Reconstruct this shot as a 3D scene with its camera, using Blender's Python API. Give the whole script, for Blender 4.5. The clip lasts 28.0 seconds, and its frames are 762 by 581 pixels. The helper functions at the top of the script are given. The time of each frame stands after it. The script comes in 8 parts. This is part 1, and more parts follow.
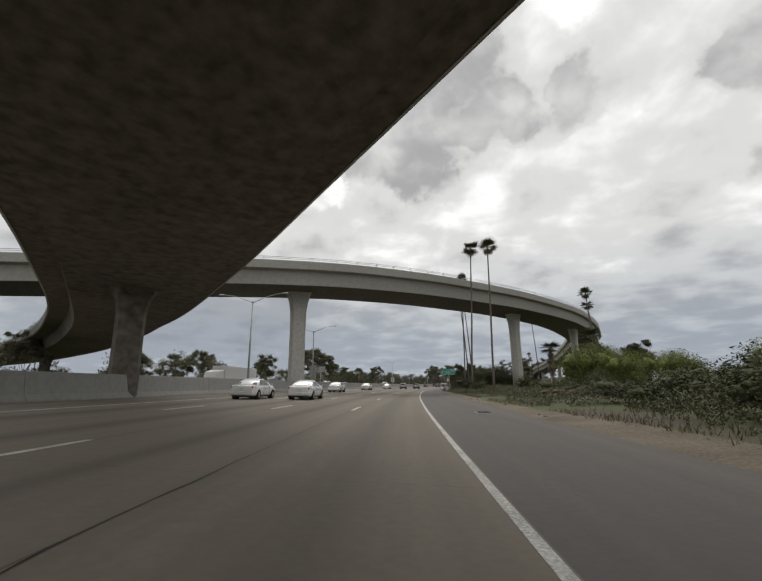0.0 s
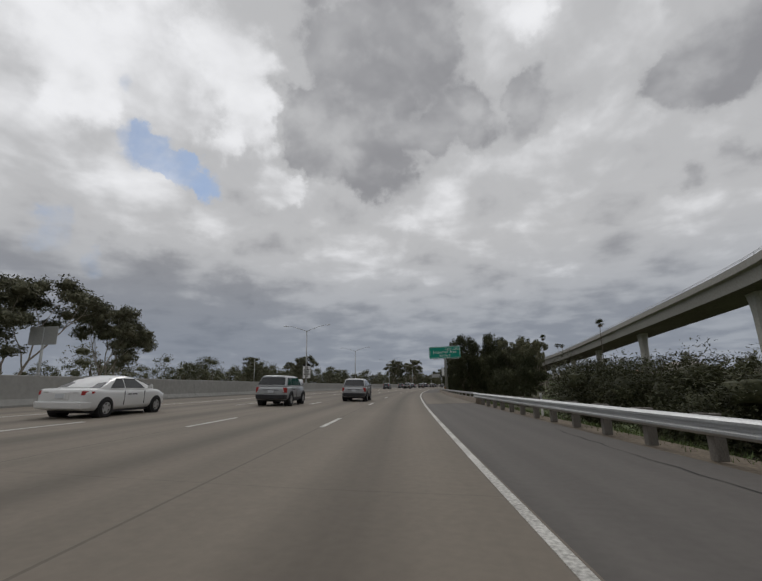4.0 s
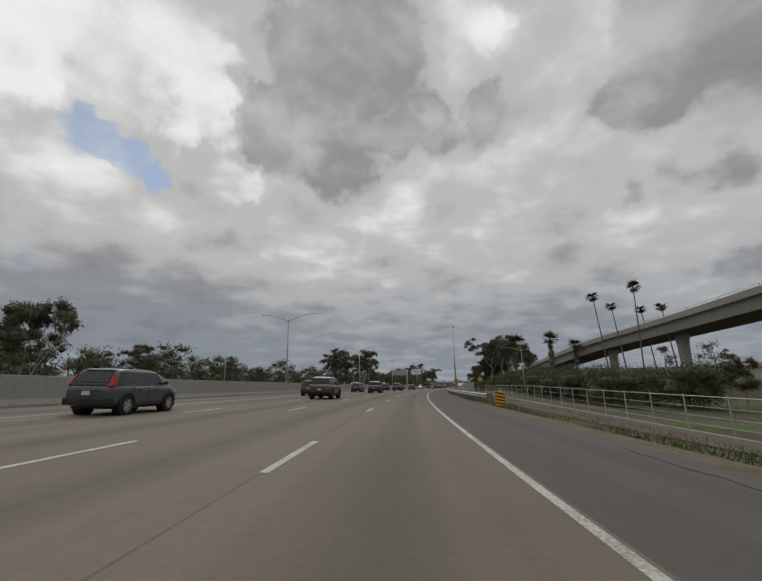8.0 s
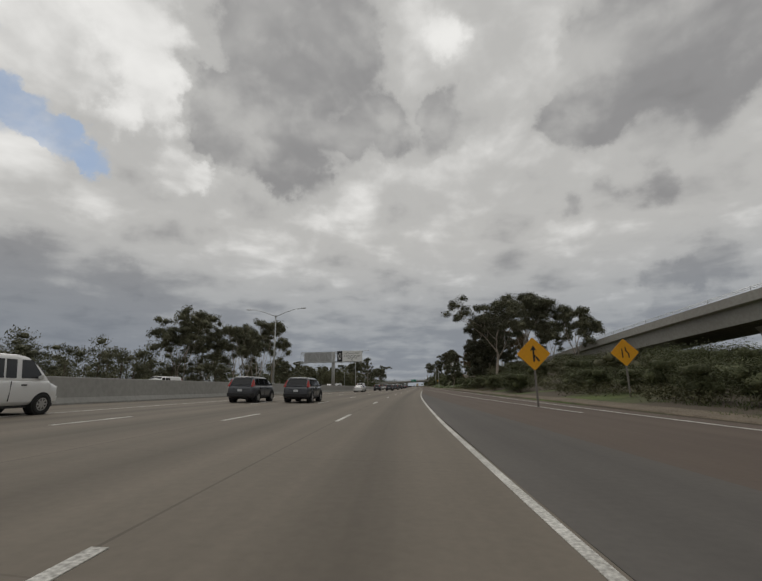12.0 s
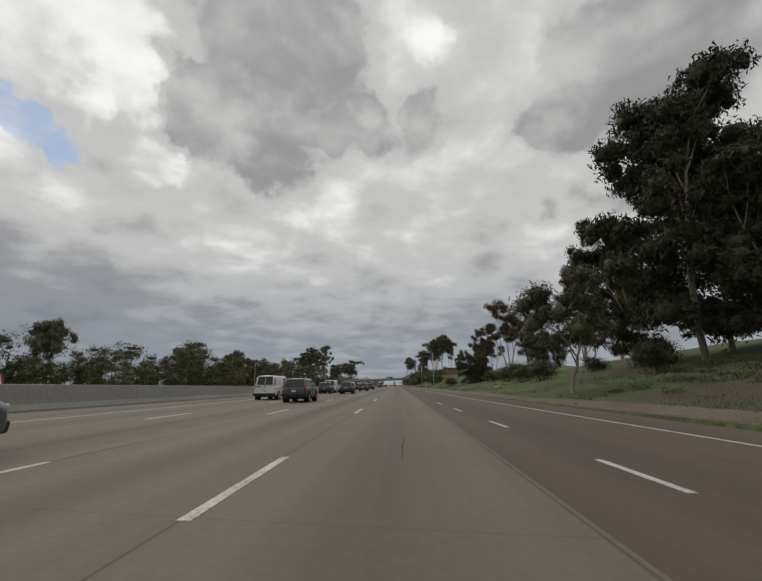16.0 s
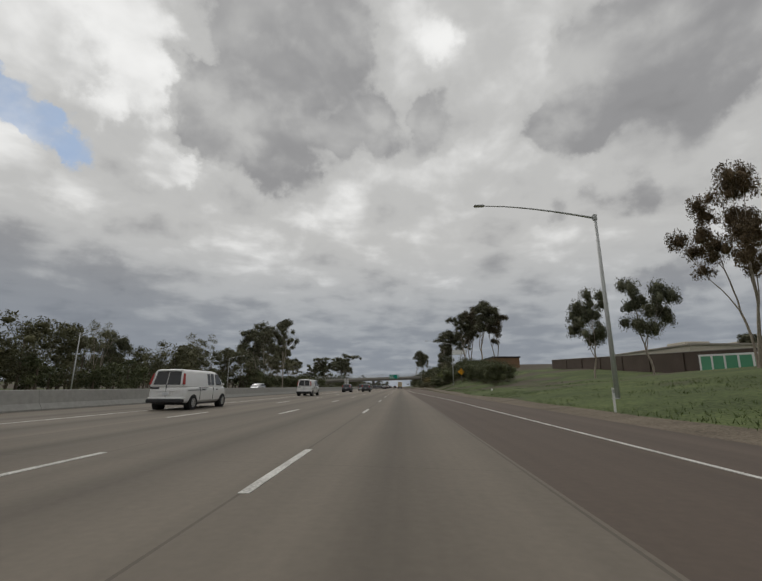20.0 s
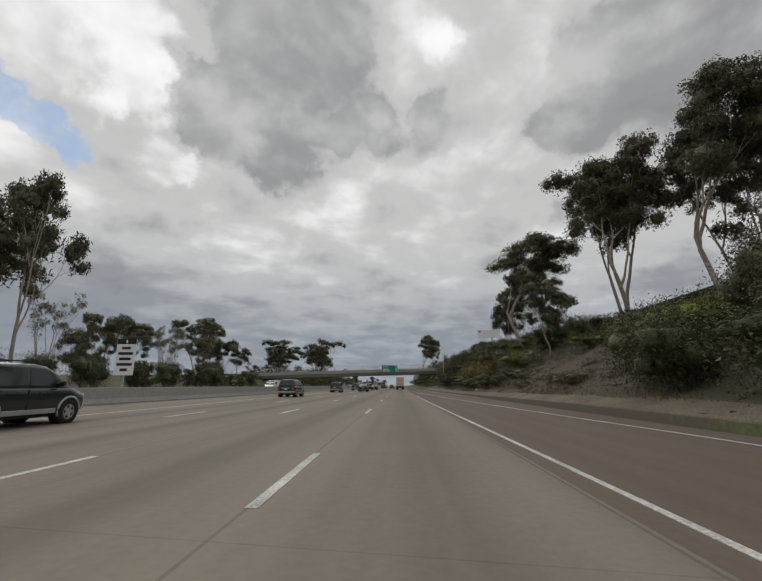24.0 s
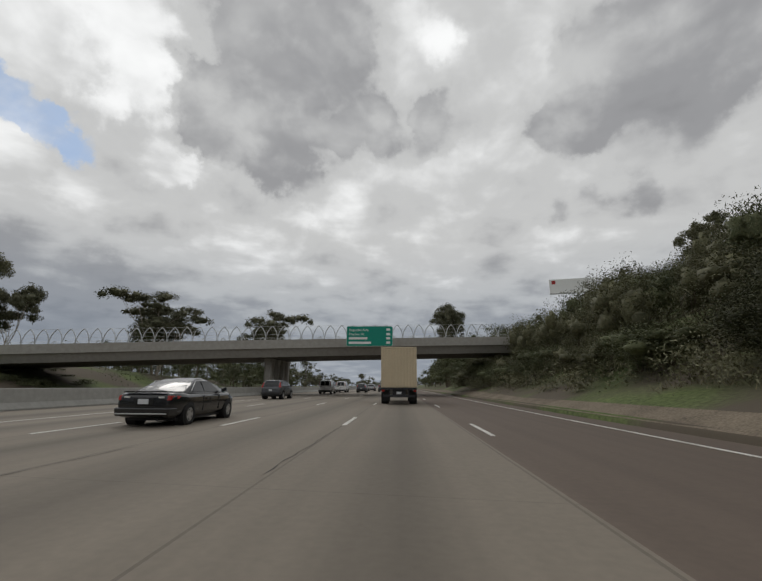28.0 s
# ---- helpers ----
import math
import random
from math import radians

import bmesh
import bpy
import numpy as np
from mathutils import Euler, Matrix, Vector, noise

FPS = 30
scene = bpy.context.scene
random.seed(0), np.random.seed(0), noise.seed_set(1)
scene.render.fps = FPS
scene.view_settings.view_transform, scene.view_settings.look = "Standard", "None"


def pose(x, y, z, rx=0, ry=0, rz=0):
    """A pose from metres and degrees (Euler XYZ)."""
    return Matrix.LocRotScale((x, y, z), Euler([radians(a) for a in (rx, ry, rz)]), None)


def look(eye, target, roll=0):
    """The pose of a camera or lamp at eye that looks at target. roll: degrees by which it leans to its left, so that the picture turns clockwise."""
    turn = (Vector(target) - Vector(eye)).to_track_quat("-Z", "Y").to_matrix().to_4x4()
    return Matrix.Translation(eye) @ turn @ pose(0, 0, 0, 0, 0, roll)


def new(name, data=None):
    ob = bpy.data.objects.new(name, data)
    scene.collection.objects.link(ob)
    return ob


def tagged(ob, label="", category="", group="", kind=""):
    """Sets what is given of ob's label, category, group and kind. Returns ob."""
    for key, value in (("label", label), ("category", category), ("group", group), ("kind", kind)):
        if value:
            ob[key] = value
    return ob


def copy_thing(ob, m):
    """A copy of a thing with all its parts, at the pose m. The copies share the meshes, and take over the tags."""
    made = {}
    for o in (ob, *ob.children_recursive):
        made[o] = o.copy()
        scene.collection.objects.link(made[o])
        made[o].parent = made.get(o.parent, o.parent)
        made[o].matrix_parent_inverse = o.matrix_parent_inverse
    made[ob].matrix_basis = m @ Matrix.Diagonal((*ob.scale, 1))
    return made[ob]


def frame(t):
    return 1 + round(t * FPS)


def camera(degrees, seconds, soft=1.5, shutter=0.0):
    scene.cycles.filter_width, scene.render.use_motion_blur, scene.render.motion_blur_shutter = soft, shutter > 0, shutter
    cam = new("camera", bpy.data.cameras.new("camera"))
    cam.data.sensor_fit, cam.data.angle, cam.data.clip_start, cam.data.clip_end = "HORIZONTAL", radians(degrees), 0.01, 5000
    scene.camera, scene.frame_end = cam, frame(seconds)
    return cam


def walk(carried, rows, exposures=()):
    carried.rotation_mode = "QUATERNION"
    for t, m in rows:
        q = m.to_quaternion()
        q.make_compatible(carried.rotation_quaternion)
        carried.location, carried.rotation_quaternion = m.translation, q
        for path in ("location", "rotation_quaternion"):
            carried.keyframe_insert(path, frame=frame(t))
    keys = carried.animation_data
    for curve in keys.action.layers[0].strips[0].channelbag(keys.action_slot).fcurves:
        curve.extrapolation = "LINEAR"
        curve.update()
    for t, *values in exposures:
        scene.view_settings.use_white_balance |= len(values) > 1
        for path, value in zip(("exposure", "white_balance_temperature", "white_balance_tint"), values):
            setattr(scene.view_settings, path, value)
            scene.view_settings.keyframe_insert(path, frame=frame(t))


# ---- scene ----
# The road's line: heading in degrees left of +y, by metres along it.
TURN_S = (-600, -60, -1, 41, 82, 150, 190, 218, 258, 299, 340, 396, 439, 468, 513, 555, 601, 659, 701, 742, 781, 3000)
TURN_H = (22.5, 22.5, 21.5, 19.06, 17.08, 13.93, 11.39, 9.68, 6.77, 4.07, 1.84, -0.49, -0.58, -0.17, -0.27, 0.35, 0.75,
          0.33, 0.17, 0.25, 0.42, 0.42)
S0, S1 = -600, 3000
_ss = np.arange(S0, S1 + 1.0)
_hh = np.interp(_ss, TURN_S, TURN_H)
_px = np.concatenate([[0], np.cumsum(-np.sin(np.radians(_hh[:-1])))])
_py = np.concatenate([[0], np.cumsum(np.cos(np.radians(_hh[:-1])))])
_px, _py = _px - _px[-S0 - 1], _py - _py[-S0 - 1]


def heading(s):
    """Degrees left of +y at s metres along the road."""
    return float(np.interp(s, _ss, _hh))


def at(s, q=0.0, z=0.0):
    """The place s metres along the road and q metres to the right of the driven line."""
    h = radians(heading(s))
    return Vector((float(np.interp(s, _ss, _px)) + q * math.cos(h), float(np.interp(s, _ss, _py)) + q * math.sin(h), z))


def along(s, q=0.0, z=0.0, turn=0.0):
    """A pose at that place, its y axis along the road, turned left by so many degrees."""
    p = at(s, q, z)
    return pose(p.x, p.y, p.z, 0, 0, heading(s) + turn)


# Seconds, metres along the road, pitch and roll of the camera; it looks 2.65 degrees left of the road.
EYE, YAW = 1.21, 2.65
DRIVE = (
    (0.0, -1.0, 13.15, 0.50), (1.5, 40.7, 13.64, 1.17), (3.0, 82.1, 13.33, 1.22), (5.5, 149.6, 13.07, 0.96),
    (7.0, 190.2, 13.33, 1.03), (8.0, 217.9, 13.32, 0.99), (9.5, 258.2, 13.13, 0.88), (11.0, 299.3, 13.11, 0.99),
    (12.5, 340.1, 13.28, 0.81), (14.5, 396.5, 13.67, 0.65), (16.0, 439.4, 13.04, 0.55), (17.0, 468.5, 13.21, 0.22),
    (18.5, 512.8, 13.09, 0.38), (20.0, 555.4, 13.22, -0.1), (21.5, 601.0, 13.17, 0.01), (23.5, 659.1, 13.13, -0.3),
    (25.0, 701.0, 13.08, -0.21), (26.5, 741.9, 13.22, -0.27), (28.0, 781.0, 13.20, -0.34),
)
_dt = [r[0] for r in DRIVE]


def drive(t, k):
    return float(np.interp(t, _dt, [r[k] for r in DRIVE]))


cam = camera(86.0, 28.0)
rows = []
for i in range(57):
    t = i * 0.5
    s = drive(t, 1)
    p = at(s, 0.0, EYE)
    rows.append((t, pose(p.x, p.y, p.z, 90 + drive(t, 2), drive(t, 3), heading(s) + YAW)))
walk(cam, rows, ((0.0, 0.45, 6500, 10), (0.9, 0.1, 6450, 10), (2.0, 0.25, 6250, 13), (3.0, 0.02, 6250, 13), (5.5, -0.15, 6450, 10), (7.0, -0.03, 6500, 10),
                 (8.5, -0.15, 6500, 10), (12.0, -0.15, 6600, 10), (14.5, 0.05, 6550, 10), (20.0, -0.05, 6500, 10), (23.5, 0.06, 6450, 10), (28.0, 0.08, 6400, 10)))

# ---- sky and sun ----
world = bpy.data.worlds.new("overcast_sky")
scene.world = world
world.use_nodes = True
wt = world.node_tree
wt.nodes.clear()


def wn(kind, **props):
    n = wt.nodes.new(kind)
    for k, v in props.items():
        if k == "operation":
            n.operation = v
        elif k == "blend_type":
            n.blend_type = v
        elif k == "data_type":
            n.data_type = v
    return n


def wmath(op, a, b=None, c=None):
    n = wn("ShaderNodeMath", operation=op)
    for i, v in enumerate((a, b, c)):
        if v is None:
            continue
        if isinstance(v, (int, float)):
            n.inputs[i].default_value = v
        else:
            wt.links.new(v, n.inputs[i])
    return n.outputs[0]


def wvec(op, a, b):
    n = wn("ShaderNodeVectorMath", operation=op)
    for i, v in enumerate((a, b)):
        if isinstance(v, (tuple, list)):
            n.inputs[i].default_value = v
        else:
            wt.links.new(v, n.inputs[i])
    return n


def wnoise(vec, scale, detail, rough=0.55, distort=0.0):
    n = wn("ShaderNodeTexNoise")
    n.inputs["Scale"].default_value, n.inputs["Detail"].default_value = scale, detail
    n.inputs["Roughness"].default_value, n.inputs["Distortion"].default_value = rough, distort
    wt.links.new(vec, n.inputs["Vector"])
    return n


def wsmooth(x, lo, hi):
    n = wn("ShaderNodeMapRange")
    n.interpolation_type = "SMOOTHSTEP"
    n.inputs["From Min"].default_value, n.inputs["From Max"].default_value = lo, hi
    wt.links.new(x, n.inputs["Value"])
    return n.outputs["Result"]


coord = wn("ShaderNodeTexCoord").outputs["Generated"]
sep = wn("ShaderNodeSeparateXYZ")
wt.links.new(coord, sep.inputs[0])
up = wmath("MAXIMUM", sep.outputs["Z"], 0.0)
den = wmath("ADD", up, 0.15)
comb = wn("ShaderNodeCombineXYZ")
wt.links.new(wmath("DIVIDE", sep.outputs["X"], den), comb.inputs[0])
wt.links.new(wmath("DIVIDE", sep.outputs["Y"], den), comb.inputs[1])
layer = comb.outputs[0]
# ragged edges: the direction is shaken a little before the cloud masses are laid out
shake_a = wvec("SUBTRACT", wnoise(coord, 5.0, 6, 0.6).outputs["Color"], (0.5, 0.5, 0.5)).outputs[0]
sc = wn("ShaderNodeVectorMath", operation="SCALE")
wt.links.new(shake_a, sc.inputs[0])
sc.inputs["Scale"].default_value = 0.15
shake_b = wvec("SUBTRACT", wnoise(coord, 17.0, 5, 0.6).outputs["Color"], (0.5, 0.5, 0.5)).outputs[0]
sd = wn("ShaderNodeVectorMath", operation="SCALE")
wt.links.new(shake_b, sd.inputs[0])
sd.inputs["Scale"].default_value = 0.07
bent = wvec("ADD", wvec("ADD", coord, sc.outputs[0]).outputs[0], sd.outputs[0]).outputs[0]
norm = wn("ShaderNodeVectorMath", operation="NORMALIZE")
wt.links.new(bent, norm.inputs[0])
bent = norm.outputs[0]


def masses(rows):
    """The sum of soft round masses: azimuth right of +y, elevation, radius (degrees) and weight."""
    total = None
    for az, el, rad, weight in rows:
        a, e = radians(az), radians(el)
        d = (math.sin(a) * math.cos(e), math.cos(a) * math.cos(e), math.sin(e))
        dot = wvec("DOT_PRODUCT", bent, d).outputs["Value"]
        m = wmath("MULTIPLY", wsmooth(dot, math.cos(radians(rad)), 1.0), weight)
        total = m if total is None else wmath("ADD", total, m)
    return total


DARK = ((-31, 36, 6, 0.7), (-27.5, 33, 7, 0.8), (-22.5, 31, 7.5, 0.8), (-17, 27.5, 5.5, 0.75), (-22, 39.5, 8, 0.75), (-13.5, 44, 8, 0.7), (-19, 34.5, 6, 0.6), (-28, 43, 8, 0.6), (-9, 38, 7.5, 0.75), (-5, 34, 5.5, 0.65), (-12, 32, 5, 0.7), (-11, 49, 8, 0.7), (-21, 47, 8, 0.7),
        (1, 33.5, 6, 0.7), (7.5, 35.5, 5.5, 0.65), (3, 39, 4, 0.4), (25, 35.5, 8.5, 0.75), (24, 31.5, 6, 0.6), (35, 33.5, 10, 0.75), (42, 36, 11, 0.7), (31, 42, 9, 0.6), (19.5, 23, 4.5, 0.5))
DARK_LOW = ((24, 22.5, 4.5, 0.5), (29, 23, 5, 0.55), (36, 22, 7, 0.6), (31, 12.5, 4, 0.75), (36, 13, 5, 0.75), (9.5, 48, 6, 0.4), (-14, 19, 4, 0.25), (-4, 21, 5, 0.3),
            (-46, 10, 12, 0.8), (-34, 9, 11, 0.7), (-58, 11, 13, 0.8), (-22, 7, 8, 0.5), (60, 40, 25, 0.5), (-80, 20, 20, 0.4), (120, 30, 30, 0.4), (180, 35, 30, 0.4), (-130, 40, 30, 0.4))
BRIGHT = ((-40, 38.5, 9, 0.5), (-41, 43, 9.5, 0.42), (-37, 34, 6, 0.5), (3, 46, 5.5, 0.6), (-42.5, 23.5, 6, 0.6), (-33, 27, 5, 0.7), (-57, 36, 9, 0.5), (-57, 30, 5, 0.4),
          (-16.5, 23.3, 4.5, 0.55), (-27.7, 27, 4.5, 0.55), (8, 18.5, 6, 0.4), (27, 11, 3.6, 0.6), (17.5, 30, 5, 0.4), (9, 42, 5.5, 0.4), (-42.3, 31, 3.5, 0.5), (-51.5, 24.5, 5, 0.5))
BRIGHT_LOW = ((-22.5, 10.5, 2.8, 0.4), (-8, 15, 5, 0.35), (2, 13, 4, 0.3), (-24, 17, 6, 0.3), (17, 16, 5, 0.3), (-70, 35, 16, 0.4))
BLUE = ((-50.8, 28.6, 3.9, 0.9), (-48.2, 28.9, 3.5, 1.0), (-45.8, 28.0, 3.0, 1.0), (-43, 26.8, 2.5, 0.8), (-55.5, 14.6, 2.8, 0.7), (-60, 17.5, 3.2, 0.5), (-53.7, 35.4, 1.6, 0.4), (-75, 30, 8, 0.6), (150, 50, 10, 0.5))
billow = wnoise(layer, 1.15, 5, 0.5, 0.25).outputs["Fac"]
fine = wnoise(layer, 3.4, 4, 0.5, 0.2).outputs["Fac"]
wisps = wnoise(coord, 6.0, 5, 0.55, 0.4).outputs["Fac"]
tufts = wnoise(coord, 12.0, 5, 0.55, 0.3).outputs["Fac"]
# the sheet of cloud, then the dark masses under it with torn edges, then the thin bright places
tone = wmath("ADD", wmath("MULTIPLY", wmath("SUBTRACT", billow, 0.5), 0.62), wmath("MULTIPLY", wmath("SUBTRACT", fine, 0.5), 0.66))
tone = wmath("ADD", tone, wmath("MULTIPLY", wmath("SUBTRACT", wisps, 0.5), 0.34))
tone = wmath("ADD", tone, wmath("MULTIPLY", wmath("SUBTRACT", tufts, 0.5), 0.22))
tone = wmath("ADD", tone, 0.675)
torn = wmath("ADD", wmath("MULTIPLY", wmath("SUBTRACT", wisps, 0.5), 2.1), wmath("MULTIPLY", wmath("SUBTRACT", tufts, 0.5), 1.3))
torn = wmath("ADD", torn, wmath("MULTIPLY", wmath("SUBTRACT", billow, 0.5), 0.8))
body = wmath("MINIMUM", wmath("ADD", masses(DARK), masses(DARK_LOW)), 0.95)
shade = wsmooth(wmath("ADD", body, torn), 0.0, 1.15)
shade = wmath("MULTIPLY", shade, wsmooth(wmath("ADD", body, wmath("MULTIPLY", torn, 0.45)), -0.1, 1.0))
tone = wmath("SUBTRACT", tone, wmath("MULTIPLY", shade, wmath("MULTIPLY_ADD", body, 0.19, 0.10)))
low_band = wsmooth(wmath("SUBTRACT", 0.36, sep.outputs["Z"]), 0.0, 0.30)
tone = wmath("SUBTRACT", tone, wmath("MULTIPLY", low_band, 0.24))
thin = wmath("MINIMUM", wmath("ADD", masses(BRIGHT), masses(BRIGHT_LOW)), 1.0)
tone = wmath("ADD", tone, wmath("MULTIPLY", wmath("MULTIPLY", wsmooth(wmath("SUBTRACT", thin, wmath("MULTIPLY", torn, 0.6)), 0.0, 1.2), wsmooth(thin, 0.0, 0.8)), 0.26))
ramp = wn("ShaderNodeValToRGB")
ramp.color_ramp.interpolation = "EASE"
e = ramp.color_ramp.elements
e[0].position, e[0].color = 0.05, (0.20, 0.20, 0.205, 1)
e[1].position, e[1].color = 0.95, (0.92, 0.92, 0.905, 1)
for pos, col in ((0.32, (0.30, 0.30, 0.305, 1)), (0.62, (0.53, 0.53, 0.52, 1))):
    k = e.new(pos)
    k.color = col
wt.links.new(tone, ramp.inputs[0])
sky = wn("ShaderNodeTexSky")
sky.sky_type, sky.sun_disc = "NISHITA", False
SUN_ELEV, SUN_AZ = 48.0, -30.0
sky.sun_elevation, sky.sun_rotation = radians(SUN_ELEV), radians(SUN_AZ)
blue = wn("ShaderNodeVectorMath", operation="SCALE")
wt.links.new(sky.outputs[0], blue.inputs[0])
blue.inputs["Scale"].default_value = 0.085
tint = wvec("MULTIPLY", blue.outputs[0], (0.62, 0.84, 1.04))
holes = wmath("MINIMUM", masses(BLUE), 1.0)
gap = wsmooth(wmath("SUBTRACT", holes, wmath("MULTIPLY", torn, 0.75)), 0.1, 1.05)
gap = wmath("MULTIPLY", wmath("MULTIPLY", gap, wsmooth(holes, 0.0, 0.7)), 0.66)
mix = wn("ShaderNodeMix", data_type="RGBA")
wt.links.new(gap, mix.inputs[0])
wt.links.new(ramp.outputs[0], mix.inputs[6])
wt.links.new(tint.outputs[0], mix.inputs[7])
# towards the horizon the cloud base turns to blue-grey
low = wn("ShaderNodeMix", data_type="RGBA")
wt.links.new(wmath("MULTIPLY", low_band, 0.58), low.inputs[0])
wt.links.new(mix.outputs[2], low.inputs[6])
low.inputs[7].default_value = (0.23, 0.275, 0.335, 1)
bg = wn("ShaderNodeBackground")
wt.links.new(low.outputs[2], bg.inputs["Color"])
bg.inputs["Strength"].default_value = 1.0
out = wn("ShaderNodeOutputWorld")
wt.links.new(bg.outputs[0], out.inputs[0])

sun_data = bpy.data.lights.new("sun", "SUN")
sun_data.energy, sun_data.angle, sun_data.color = 0.6, radians(25), (1.0, 0.96, 0.9)
sun = new("sun", sun_data)
sun.matrix_world = look((0, 0, 100), (0 - 100 * math.sin(radians(SUN_AZ)) * math.cos(radians(SUN_ELEV)),
                                      -100 * math.cos(radians(SUN_AZ)) * math.cos(radians(SUN_ELEV)),
                                      100 - 100 * math.sin(radians(SUN_ELEV))))

# ---- materials ----
def material(name, base, rough=0.8, metal=0.0, vary=0.15, scale=1.0, bump=0.2, second=None, coords="Object", detail=8.0, random_amount=0.0, spec=0.4):
    """A surface with grain at two scales, an optional second colour in patches, and fine relief."""
    m = bpy.data.materials.new(name)
    m.use_nodes = True
    nt = m.node_tree
    b = nt.nodes["Principled BSDF"]
    b.inputs["Roughness"].default_value, b.inputs["Metallic"].default_value = rough, metal
    b.inputs["Specular IOR Level"].default_value = spec
    tc = nt.nodes.new("ShaderNodeTexCoord")
    n1, n2 = nt.nodes.new("ShaderNodeTexNoise"), nt.nodes.new("ShaderNodeTexNoise")
    n1.inputs["Scale"].default_value, n1.inputs["Detail"].default_value = 0.35 * scale, 6
    n2.inputs["Scale"].default_value, n2.inputs["Detail"].default_value = 9.0 * scale, detail
    for n in (n1, n2):
        nt.links.new(tc.outputs[coords], n.inputs["Vector"])
    add = nt.nodes.new("ShaderNodeMath")
    add.operation = "MULTIPLY_ADD"
    nt.links.new(n2.outputs["Fac"], add.inputs[0])
    add.inputs[1].default_value = 0.6
    half = nt.nodes.new("ShaderNodeMath")
    half.operation = "MULTIPLY"
    half.inputs[1].default_value = 0.4
    nt.links.new(n1.outputs["Fac"], half.inputs[0])
    nt.links.new(half.outputs[0], add.inputs[2])
    fac = add.outputs[0]
    ramp = nt.nodes.new("ShaderNodeValToRGB")
    lo = tuple(c * (1 - vary) for c in base)
    hi = tuple(min(1, c * (1 + vary)) for c in (second or base))
    ramp.color_ramp.elements[0].position, ramp.color_ramp.elements[0].color = 0.36, (*lo, 1)
    ramp.color_ramp.elements[1].position, ramp.color_ramp.elements[1].color = 0.64, (*hi, 1)
    nt.links.new(fac, ramp.inputs[0])
    col = ramp.outputs[0]
    if random_amount:
        info = nt.nodes.new("ShaderNodeNewGeometry")
        mr = nt.nodes.new("ShaderNodeMapRange")
        mr.inputs["To Min"].default_value, mr.inputs["To Max"].default_value = 1 - random_amount, 1 + random_amount
        nt.links.new(info.outputs["Random Per Island"], mr.inputs["Value"])
        mul = nt.nodes.new("ShaderNodeVectorMath")
        mul.operation = "SCALE"
        nt.links.new(col, mul.inputs[0])
        nt.links.new(mr.outputs[0], mul.inputs["Scale"])
        col = mul.outputs[0]
    nt.links.new(col, b.inputs["Base Color"])
    if bump:
        bp = nt.nodes.new("ShaderNodeBump")
        bp.inputs["Strength"].default_value, bp.inputs["Distance"].default_value = bump, 0.02
        nt.links.new(n2.outputs["Fac"], bp.inputs["Height"])
        nt.links.new(bp.outputs[0], b.inputs["Normal"])
    return m


